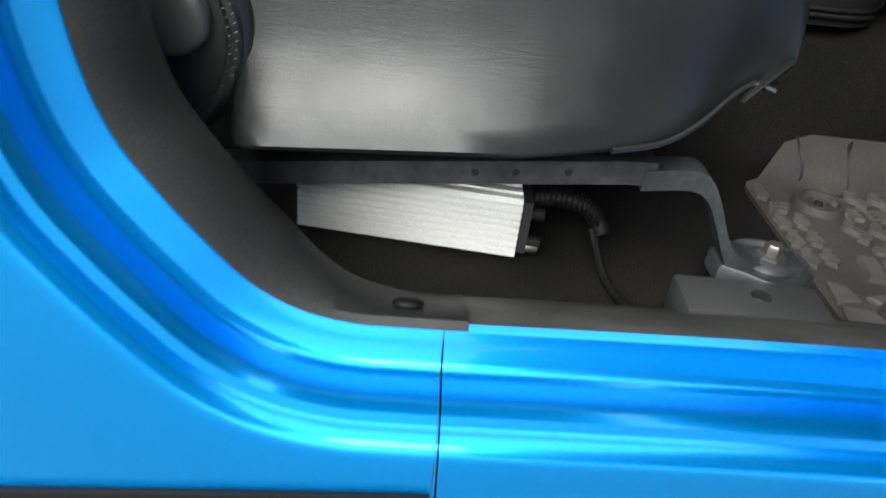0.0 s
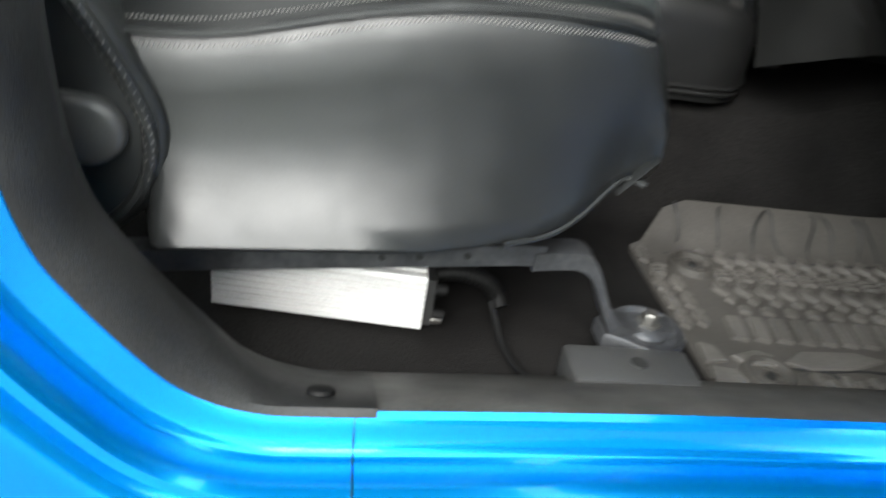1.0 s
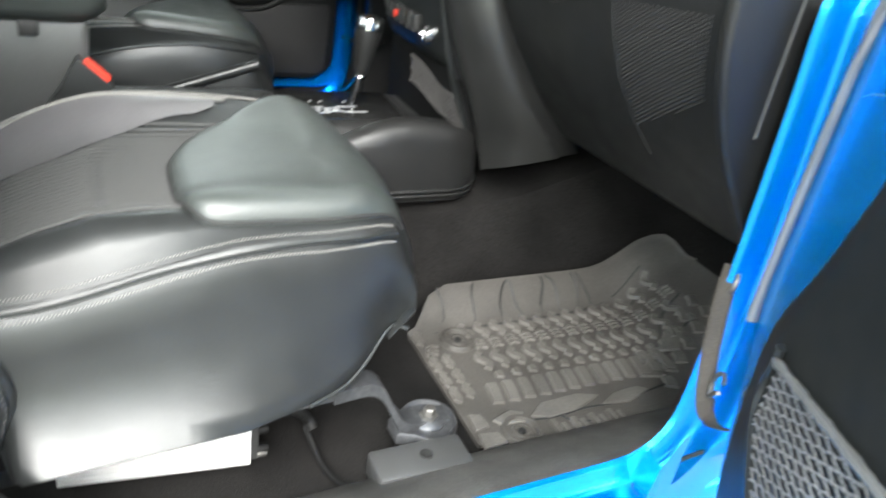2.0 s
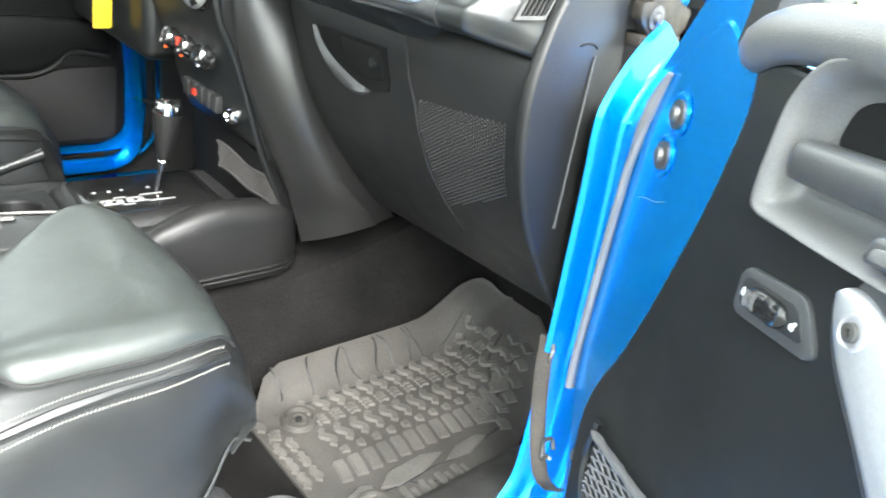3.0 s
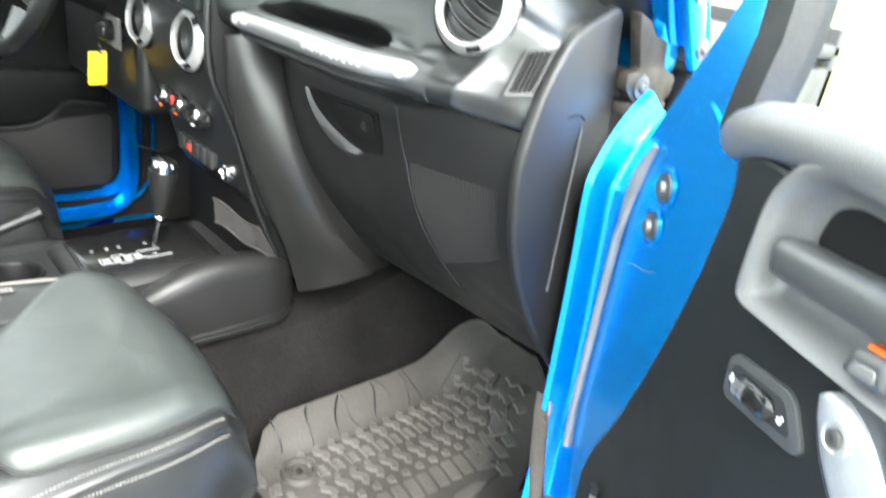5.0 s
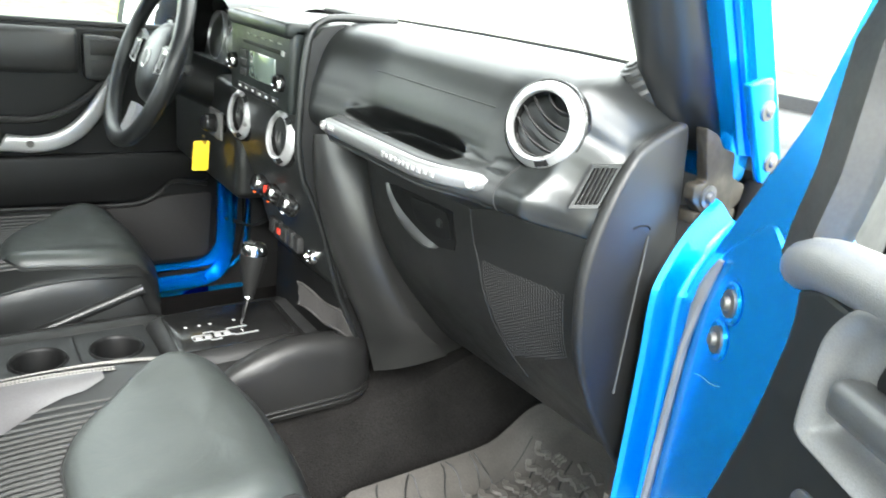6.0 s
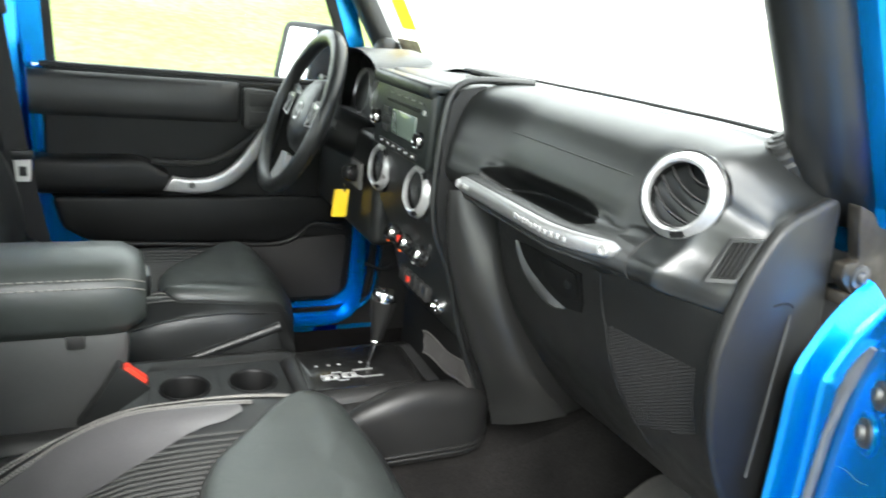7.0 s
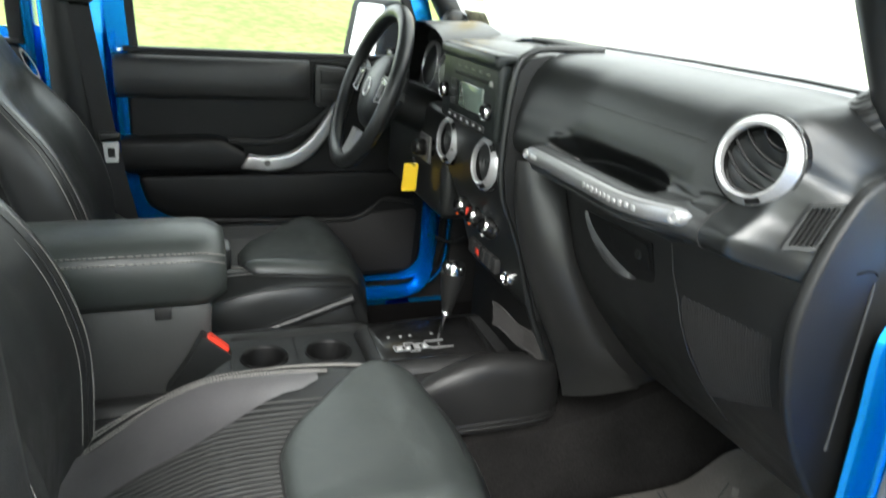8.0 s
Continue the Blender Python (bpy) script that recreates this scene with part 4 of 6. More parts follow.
# ---------- seats ----------
def seat(s, name, label):
    """A leather seat; s is the side's sign. Middle line at y = 0.37."""
    Y = lambda v: s * v
    st = thing(name, (-.3, Y(.37), .545), label, "car seat", group="front seats")

    def top(x, v):
        """Height of the cushion's top at place x and v from -1 (inner) to 1 (outer)."""
        arch = .898 + .010 * math.sin(math.pi * min(max((x + .56) / .5, 0), 1)) - .055 * smooth01((-x - .36) / .22)
        nose = smooth01((x + .16) / .12)
        bolst = .012 * smooth01((abs(v) - .50) / .28) * (1 - .8 * nose)
        crown = -.016 * (1 - v * v) * (1 - nose) + .016 * nose * (1 - v * v)
        return arch + bolst + crown

    XS = [-.62, -.56, -.50, -.492, -.485, -.478, -.471, -.464, -.44, -.38, -.32, -.26, -.21, -.17, -.135, -.105, -.085, -.070, -.058, -.050]
    VS = [-1, -.97, -.9, -.8, -.7, -.6, -.5, -.38, -.25, -.1, .1, .25, .38, .5, .6, .7, .8, .9, .97, 1]

    def width(x):
        return .205 - .030 * smooth01((x + .20) / .15) ** 2

    def rim(x):
        """Height of the seam along the cushion's edge."""
        return .896 - .050 * smooth01((-x - .22) / .26) - .006 * smooth01((x + .14) / .06)

    def at(x, v, lift=0.0):
        fall = .075 * smooth01((x + .105) / .065) ** 2
        edge = (top(x, v) - rim(x)) * smooth01((abs(v) - .74) / .26) ** 2
        bulge = .022 * (1 - v * v) * smooth01((x + .2) / .14)
        ridge = .013 * smooth01((-v - .40) / .34) * math.sin(math.pi * min(max((x + .56) / .44, 0), 1)) ** .8
        return Vector((x + bulge, Y(.37 + v * width(x)), top(x, v) - fall - edge + ridge + lift))

    def skirt(x, sg):
        y0 = width(x)
        e = at(x, sg)
        zb = .692 + .07 * (x + .45) + .034 * smooth01((x + .15) / .10)
        zs = [e.z - .006] + [zb + (e.z - zb) * t for t in (.86, .7, .5, .3, .12, .03, 0)]
        fl = .066 * min(1, max(0, (-x - .08) / .17)) ** .8 * (1 - smooth01((-x - .466) / .026))
        bl = [.004, .012, .015, .012 + fl * .10, .006 + fl * .36, .0 + fl * .76, fl * .97, fl - .006]
        return [Vector((e.x, Y(.37 + sg * (y0 + b)), z)) for z, b in zip(zs, bl)]

    # cushion cover with its skirts
    secs = []
    for x in XS:
        secs.append(skirt(x, -1)[::-1] + [at(x, v) for v in VS] + skirt(x, 1))
    # nose rounds under
    low = []
    for p in secs[-1]:
        low.append(Vector((p.x + .004, p.y * .985 + Y(.37) * .015, .742 + (p.z - .742) * .55)))
    under = [Vector((p.x - .03, p.y, .738)) for p in low]
    secs += [low, under]
    part("cushion", loft(secs, closed=False, caps=False), LEATHER, st, "black leather seat cushion with a deep side skirt", sharp=75)
    part("cushion_base", rbox((-.58, Y(.37) - .18, .690), (-.15, Y(.37) + .18, .80), .02), RUBBER, st)

    # front pad: a thick raised cushion with a rolled edge, its far back corner cut off
    near = -s
    OUT = [(-.302, .10), (-.304, .40), (-.302, .70), (-.292, .83), (-.272, .885), (-.22, .90), (-.16, .905), (-.10, .90), (-.066, .87)]
    FAR_ = [(-.296, -.02), (-.280, -.20), (-.256, -.36), (-.226, -.50), (-.196, -.62), (-.165, -.74), (-.135, -.84), (-.100, -.88), (-.066, -.85)]
    line = cr([(x, v, 0) for x, v in FAR_[::-1] + OUT + [(-.052, .6), (-.048, .2), (-.048, -.2), (-.052, -.6)]], 4, True)
    hub_x, hub_v = -.150, .10
    rows = []
    for f, h in ((1.015, -.002), (1.02, .004), (1.015, .009), (.99, .0145), (.95, .018), (.88, .0205), (.75, .0225), (.55, .0245), (.3, .0255), (.0, .026)):
        row = []
        for q in line:
            x = hub_x + (q.x - hub_x) * f
            v = hub_v + (q.y - hub_v) * f
            fade = 1 - 1.15 * smooth01((x + .130) / .066)
            row.append(at(x, near * v, max(-.003, h * fade)))
        rows.append(row)
    part("front_pad", loft(rows, caps=False), LEATHER_PAD, st, "plain thick leather pad at the cushion front, paler for its sheen", sharp=80)
    part("pad_seam", tube([p + Vector((0, 0, .0012)) for p in rows[1][4:68]], .0022, 6), RUBBER, st, "dark seam round the pad")
    # ribbed middle
    ribs = bmesh.new()
    for k in range(26):
        v = -.55 + k * .05
        x1 = -.285 + (.11 * smooth01((-near * v - .05) / .7) if near * v < 0 else .0)
        pts = [at(-.56 + (x1 + .56) * t, v, .0010) for t in (0, .15, .3, .45, .6, .75, .9, 1)]
        tube(pts, .0022, 6, bm=ribs)
    part("rib_stitching", ribs, RIBTHREAD, st, "ribbed black cloth inlay", kind="stuff")
    # bolster beside the ribs, its sheen put into a paler leather colour
    for sg in (-1,):
        patch = []
        for i in range(15):
            x = -.60 + i * .0265
            lo = .60 - .36 * smooth01((-x - .27) / .17) + .10 * smooth01((x + .27) / .06)
            hi = .735
            row = []
            for j in range(7):
                v = lo + (hi - lo) * j / 6
                row.append(at(x, sg * v + (.12 * smooth01((-x - .45) / .12) if sg < 0 else 0), .0040 + .0034 * math.sin(math.pi * j / 6) * min(1, .3 + .35 * (14 - i))))
            patch.append(row)
        part("bolster", loft(patch, closed=False, caps=False), BOLSTER_SHEEN, st, "smooth leather bolster, paler for its sheen", sharp=80)
    # seams with twin stitching
    seam = bmesh.new()
    def dashes(pts, r=.0007, gap=.5):
        pts = cr(pts, 6)
        step = .0048
        total = sum((b - a).length for a, b in zip(pts, pts[1:]))
        m = int(total / step)
        cum = [0.0]
        for a, b in zip(pts, pts[1:]):
            cum.append(cum[-1] + (b - a).length)
        def where(q):
            for i in range(len(pts) - 1):
                if cum[i + 1] >= q:
                    f = (q - cum[i]) / max(1e-9, cum[i + 1] - cum[i])
                    return pts[i].lerp(pts[i + 1], f)
            return pts[-1].copy()
        for i in range(m):
            tube([where(i * step), where(i * step + step * (1 - gap * .45))], r, 4, bm=seam)
    groove = bmesh.new()

    def ladder(pts, across, step=.0044):
        """Slanting stitches laid side by side over a seam."""
        pts = cr(pts, 12)
        left = 0.0
        for a, b in zip(pts, pts[1:]):
            d = (b - a).length
            while left < d:
                p = a.lerp(b, left / max(d, 1e-9))
                tube([p - across, p, p + across], .0006, 4, bm=seam)
                left += step
            left -= d

    for sg in (-1, 1):
        xs = [-.56, -.50, -.44, -.38, -.32, -.26, -.21, -.17, -.135, -.105, -.085]
        if sg > 0:
            ladder([at(x, .965, .0008) for x in xs], Vector((.0011, Y(-.0012), .0005)), .0036)
            ladder([skirt(x, 1)[0] + Vector((0, Y(.003), -.006)) for x in xs], Vector((.0010, Y(-.0003), .0013)), .0036)
            tube(cr([at(x, .992, .0004) for x in xs], 4), .0011, 5, bm=groove)
        else:
            for v in (.875, .835, .775, .752):
                dashes([at(x, -v + .12 * smooth01((-x - .45) / .12), .0018) for x in (xs[:-1] if v > .8 else xs[:-4])], .0014)
            for v in (.855, .763):
                tube(cr([at(x, -v + .12 * smooth01((-x - .45) / .12), .0004) for x in (xs[:-1] if v > .8 else xs[:-4])], 4), .0013, 5, bm=groove)
    part("edge_groove", groove, RUBBER, st, "dark groove between the stitched rows", kind="stuff")
    part("seam_stitching", seam, THREAD, st, "light grey twin stitching along the seams", kind="stuff")
    for sg in (-1, 1):
        part("piping", tube(cr([skirt(x, sg)[0] + Vector((0, Y(sg * .002), .003)) for x in (-.56, -.44, -.32, -.21, -.135, -.105, -.085)], 4), .0026, 6), LEATHER, st)
    # cord at the lower front of the skirt
    for sg in (-1, 1):
        part("skirt_cord", tube(cr([skirt(x, sg)[-1] + Vector((0, Y(sg * .006), .003)) for x in (-.19, -.15, -.12, -.09, -.07)] + [Vector((-.053, Y(.37 + sg * .188), .751))], 4), .0026, 6), LEATHER, st, "leather cord along the skirt's lower edge")

    # inner side shield with a diagonal piping
    ysh = .37 - .205 - .018
    part("side_shield", prism(rounded([(-.36, .785), (-.095, .868), (-.075, .80), (-.115, .70), (-.50, .66), (-.50, .75)], .02), lambda u, v, d: Vector((u, Y(d), v)), ysh, ysh + .022, .004), PLASTIC, st, "black plastic side shield")
    part("shield_piping", tube([Vector((-.37, Y(ysh), .782)), Vector((-.23, Y(ysh), .826)), Vector((-.09, Y(ysh), .872))], .010, 10), LEATHER, st, "leather piping along the shield")
    # backrest
    secs = []
    BACK = [(.80, -.548, .195, .13), (.88, -.538, .205, .14), (.98, -.533, .212, .145), (1.05, -.543, .214, .14), (1.12, -.565, .212, .135), (1.18, -.597, .205, .125),
            (1.23, -.637, .195, .11), (1.28, -.677, .18, .10), (1.35, -.715, .16, .09), (1.42, -.75, .14, .08), (1.47, -.775, .10, .05)]
    for z, xf, w, d in BACK:
        w, xf = w + (.014 if s < 0 else .004), xf + (.005 if s < 0 else -.018)
        row = []
        for k in range(32):
            a = 2 * math.pi * k / 32
            cx, cy = math.cos(a), math.sin(a)
            yy = w * (abs(cy) ** .6) * (1 if cy > 0 else -1)
            xx = d * .5 * (abs(cx) ** .55) * (1 if cx > 0 else -1)
            dip = .040 * (1 - smooth01((abs(yy) / w - .45) / .3)) * (cx > 0) * (1 - smooth01((z - 1.2) / .1))
            row.append(Vector((xf - d * .5 + xx - dip, Y(.37 + yy), z)))
        secs.append(row)
    secs = [list(row) for row in zip(*[cr(col, 4) for col in zip(*secs)])]
    part("backrest", loft(secs), LEATHER, st, "black leather backrest with side bolsters", sharp=70)
    bs = bmesh.new()
    seam = bs
    def back_line(k, lift):
        """A line up the backrest at place k round its section, from 0 to 32."""
        i, f = int(k), k - int(k)
        return [row[i].lerp(row[(i + 1) % 32], f) + (row[i] - Vector((-.62, Y(.37), row[i].z))).normalized() * lift for row in secs[3:-8]]
    for k in (5.8, 4.3, 26.2, 27.7) if s > 0 else (4.6, 4.0, 28.9, 29.6):
        dashes(back_line(k, .0022), .0010)
    for k in (5.0, 27.0) if s > 0 else (4.3, 29.25):
        part("back_groove", tube(back_line(k, .0006), .0012, 5), RUBBER, st, "dark groove between the stitched rows")
    part("backrest_stitching", bs, THREAD, st, "light grey stitching", kind="stuff")
    emblem = lathe([(.024, 0), (.026, .001), (.030, .001), (.031, 0)], (-.668, Y(.37 + .0), 1.30), (1, 0, .5), 24)
    part("emblem_ring", emblem, THREAD, st, "pale stitched ring emblem")
    # recliner cover and lever
    for sg in (1,):
        y0, y1 = .37 + .205, .37 + .240
        cover = prism([tuple(q.xz) for q in cr([(-.62, 0, .66), (-.53, 0, .672), (-.490, 0, .696), (-.466, 0, .733), (-.462, 0, .778), (-.478, 0, .818), (-.508, 0, .868), (-.540, 0, .912), (-.62, 0, .93)], 4, True)], lambda u, v, d: Vector((u, Y(d), v)), y0 - .03, y1 - .006, .010, 3)
        rc = part("recliner_cover", cover, LEATHER, st, "rounded black recliner cover with a stitched edge")
        lever = prism(rounded([(-.60, .752), (-.506, .749), (-.488, .764), (-.487, .784), (-.502, .800), (-.60, .808)], .014), lambda u, v, d: Vector((u, Y(d), v)), y1 - .008, y1 + .012, .006, 3)
        part("recliner_lever", lever, DOORGREY, rc, "dark grey recliner lever")
        seam = bmesh.new()
        edge_line = [Vector((x - .003, Y(y1 - .006), z)) for x, z in ((-.56, .676), (-.53, .680), (-.497, .702), (-.475, .736), (-.471, .776), (-.486, .815), (-.515, .864), (-.545, .905))]
        part("cover_roll", tube(cr(edge_line, 5), .0062, 8), LEATHER, rc, "rolled leather edge")
        ladder([p + Vector((0, Y(.0052), 0)) for p in edge_line], Vector((.0034, 0, .0022)), .0065)
        part("cover_stitching", seam, THREAD, rc, "grey stitching", kind="stuff")
    # rails and feet
    for sg in (-1, 1):
        yr = .37 + sg * .178
        rail = loft([[Vector((x, Y(yr) + a * .012, z + b * .011)) for a, b in ((-1, -1), (1, -1), (1, 1), (-1, 1))] for x, z in ((-.60, .619), (-.45, .635), (-.155, .667), (-.13, .668))])
        rl = part("seat_rail", rail, STEEL, st, "grey steel seat rail")
        leg = [(-.14, .662), (-.11, .666), (-.092, .666), (-.078, .657), (-.064, .634), (-.050, .606), (-.036, .588), (-.015, .582), (.03, .581)]
        strip = cr([(x, 0, z) for x, z in leg], 4)
        part("front_leg", loft([[Vector((p.x, Y(yr) + a, p.z + b)) for a, b in ((-.0145, -.0095), (.0145, -.0095), (.0145, .0095), (-.0145, .0095))] for p in strip]), STEEL, rl, "bent grey steel front leg")
        if sg > 0:
            outline = [(-.050, -.016), (-.030, -.026)] + [(.002 + .041 * math.cos(radians(a)), .041 * math.sin(radians(a))) for a in range(-125, 126, 12)] + [(-.030, .026), (-.050, .016)]
            plate_ = bmesh.new()
            loft([[Vector((.002 + (u - .002) * f, Y(yr + .002 + w * f), z)) for u, w in outline] for f, z in ((1.0, .568), (1.0, .5835), (.96, .587), (.90, .5865), (.84, .582), (.3, .580))], bm=plate_)
            part("foot_plate", plate_, STEEL, rl, "teardrop grey steel foot plate with a rolled rim")
            part("foot_pad", lathe([(.0001, .007), (.013, .007), (.017, .004), (.020, .003), (.023, .0), (.023, -.016)], (.002, Y(yr + .002), .585), (0, 0, 1), 28), STEEL, rl, "dished grey steel foot")
            part("foot_bolt", lathe([(.0001, .012), (.007, .012), (.0088, .010), (.0088, .002), (.0135, .001), (.014, -.004)], (.002, Y(yr + .002), .594), (0, 0, 1), 6), BOLT, rl, "hex bolt on the foot")
            for x in (-.285, -.250, -.205):
                part("rail_hole", lathe([(.0001, .0005), (.0035, .0005), (.0036, -.002)], (x, Y(yr + .012), .6535 + (x + .285) * .11), (0, s, 0), 12), RUBBER, rl)
        part("rear_leg", rbox((-.60, Y(yr) - .012, .55), (-.57, Y(yr) + .012, .63), .003), STEEL, rl)
    return st


seat(-1, "passenger_seat", "black leather front seat with light stitching and a ribbed middle")
seat(1, "driver_seat", "black leather front seat beside the armrest, behind the wheel")

# box under the passenger seat
amp = thing("amplifier", (-.34, -.46, .548), "finned silver aluminium amplifier on the carpet under the seat", "amplifier")
prof = [(0, .0)]
for k in range(7):
    z = .003 + k * .0078
    prof += [(.0, z), (.0, z + .0042), (.0090, z + .0048), (.0090, z + .0072)]
prof += [(.0, .058), (.004, .062)]
for k in range(9):
    y = .012 + k * .016
    prof += [(y, .062), (y + .0015, .058), (y + .004, .058), (y + .0055, .062)]
prof += [(.16, .062), (.16, 0)]
fa, fb = Vector((-.450, -.505, .549)), Vector((-.234, -.535, .554))
amp_secs = [[p + Vector((.02 * d, .98 * d, h)) for d, h in prof] for p in (fa, fb)]
part("finned_case", loft(amp_secs), ALU, amp, "bright finned aluminium case", sharp=20)
part("end_plate", loft([[p + Vector((dx + .02 * d, .98 * d + dx * -.13, h)) for d, h in ((.006, .002), (.154, .002), (.154, .058), (.006, .058))] for p in (fb,) for dx in (0, .010)]), RUBBER, amp, "black end plate")
for d, h in ((.012, .012), (.015, .042), (.05, .03)):
    part("terminal", lathe([(.0001, .014), (.006, .014), (.007, .010), (.007, 0)], fb + Vector((.010, d, h)), (1, -.1, 0), 10), DEEP, amp)
part("screw", lathe([(.0001, .012), (.004, .012), (.005, .008), (.005, 0)], fb + Vector((.010, -.002 + .01, .008)), (1, -.1, 0), 10), BOLT, amp)
part("cable_loom", tube(cr([(-.228, -.50, .598), (-.20, -.50, .606), (-.17, -.505, .602), (-.155, -.51, .588), (-.150, -.52, .578)], 6), .009, 10), DEEP, amp, "ribbed black cable loom")
loomr = bmesh.new()
lp = cr([(-.228, -.50, .598), (-.20, -.50, .606), (-.17, -.505, .602), (-.155, -.51, .588)], 6)
for p in lp[1:-1]:
    tube([p + Vector((0, .0098 * math.cos(a), .0098 * math.sin(a))) for a in [2 * math.pi * k / 10 for k in range(10)]], .0012, 4, closed=True, bm=loomr)
part("loom_ribbing", loomr, DEEP, amp, kind="stuff")
part("cable", tube(cr([(-.160, -.515, .582), (-.155, -.53, .568), (-.150, -.555, .556), (-.140, -.585, .552), (-.125, -.61, .556), (-.105, -.625, .562)], 6), .004, 8), DEEP, amp, "thin black cable along the carpet")

# ---------- centre console ----------
console = thing("centre_console", (-.1, 0, .70), "black plastic centre console with cup holders and gear plate", "console")
def console_section(x):
    w = .128 + .010 * smooth01((x + .05) / .1) - .060 * smooth01((x - .19) / .10) ** 2
    zt = .826 - .010 * smooth01((x - .2) / .06)
    rail = 1 - smooth01((x + .10) / .05)
    well = .07 * smooth01((x + .344) / .006) * smooth01((-.109 - x) / .006)
    half = [(-w - .012, .715), (-w - .013, .728), (-w - .002, .733), (-w, .75), (-w, .79), (-w + .002, .812), (-w + .014, zt + .012 * rail - .002), (-w + .035, zt + .014 * rail), (-w + .056, zt), (-.056, zt - well), (-.0, zt - well)]
    return [Vector((x, y, z)) for y, z in half + [(-y, z) for y, z in reversed(half[:-1])]]
part("console_body", loft([console_section(x) for x in (-.72, -.5, -.36, -.344, -.338, -.24, -.115, -.109, -.09, -.06, -.02, .02, .07, .12, .17, .21, .24, .262, .272)], closed=False, caps=False), LOWER, console, "charcoal console body with a padded side", sharp=60)
bulge = []
for i in range(49):
    t = i / 48
    x = -.075 + t * .345
    rise_ = math.sin(.5 * math.pi * min(1, t / .55)) ** .75
    front = math.sqrt(max(0, 1 - (max(0, t - .74) / .26) ** 2))
    zt = .775 + .091 * rise_ - .012 * smooth01((t - .55) / .4)
    zt = .762 + (zt - .762) * (.62 + .38 * front)
    out = (.004 + .014 * smooth01(t / .4)) * (.2 + .8 * front)
    bulge.append([Vector((x, -.137 - out * k + d + .050 * (1 - front), z)) for k, d, z in ((.9, 0, .735), (1.0, 0, .750), (1.0, 0, .735 + (zt - .735) * .70), (.92, .002, .735 + (zt - .735) * .86), (.6, .006, .735 + (zt - .735) * .955), (0, .012, zt), (0, .022, zt - .003), (0, .034, zt - .014), (0, .044, zt - .040))])
part("side_bulge", loft(bulge, closed=False, caps=False), LOWER, console, "smooth bulge on the console side", sharp=60)
for z, y in ((.737, -.1545), (.729, -.1565)):
    part("lip_ridge", tube([Vector((-.10, y, z)), Vector((.05, y, z)), Vector((.19, y, z)), Vector((.225, y + .006, z)), Vector((.248, y + .022, z)), Vector((.262, y + .048, z)), Vector((.268, y + .08, z))], .0034, 8), LOWER, console, "moulded ridge along the console foot")
part("front_wall", loft([[Vector((.272, y, z)) for y in (-.09, .09)] for z in (.70, .816)], closed=False, caps=False), LOWER, console)
outline = lambda grow: rounded([(-.085 - grow, -.075 - grow), (.125 + grow, -.075 - grow), (.135 + grow, .075 + grow), (-.080 - grow, .075 + grow)], .015 + grow * .5)
part("gear_plinth", loft([[Vector((u, v, z)) for u, v in outline(g)] for g, z in ((.026, .818), (.024, .827), (.007, .8415), (.003, .8428), (-.02, .8428))]), LOWER, console, "bevelled charcoal surround of the gear plate", sharp=50)
plate = part("gear_plate", prism(rounded([(-.085, -.075), (.125, -.075), (.135, .075), (-.080, .075)], .015), plan, .838, .846, .003), GLOSS, console, "gloss black gear plate")
gate = bmesh.new()
tube([Vector((x, y, .8475)) for x, y in ((-.052, -.030), (-.052, -.046), (-.024, -.046), (-.024, -.052), (-.006, -.052), (-.006, -.044), (.020, -.044), (.020, -.048), (.062, -.048))], .0014, 6, bm=gate)
tube([Vector((x, y, .8475)) for x, y in ((-.052, -.030), (-.030, -.030), (-.030, -.022), (-.012, -.022), (-.012, -.028), (.012, -.028), (.012, -.020), (.050, -.020))], .0014, 6, bm=gate)
for k in range(4):
    rbox((-.048 + k * .017, -.043, .845), (-.037 + k * .017, -.033, .8500), .0015, 1, gate)
for x in (-.054, -.030, -.010, .034):
    rbox((x, .008, .845), (x + .006, .013, .8475), .001, 1, gate)
part("gate_relief", gate, SILVER, plate, "chrome gear position marks")
part("front_tray", prism(rounded([(.15, -.10), (.25, -.09), (.25, .10), (.15, .10)], .02), plan, .812, .832, .003), RUBBER, console, "dark rubber tray")
for x in (-.285, -.168):
    cup = part("cup_holder", lathe([(.0001, -.07), (.034, -.07), (.037, -.004), (.039, .0), (.042, .0015), (.044, .0), (.044, -.004)], (x, .004, .8355), (0, 0, 1), 28), DOORBLACK, console, "round cup holder with a raised rim")
    deck = []
    for r, z in ((0.0425, .826), (0.0425, .834), (None, .834), (None, .828)):
        ringp = []
        for k in range(32):
            a = 2 * math.pi * (k + .5) / 32
            ca, sa = math.cos(a), math.sin(a)
            if r:
                ringp.append(Vector((x + r * ca, .004 + r * sa, z)))
            else:
                m = 1 / max(abs(ca) / .0595, abs(sa) / .074)
                ringp.append(Vector((x + ca * m, .002 + sa * m, z)))
        deck.append(ringp)
    part("cup_deck", loft(deck, caps=False), DOORBLACK, console)

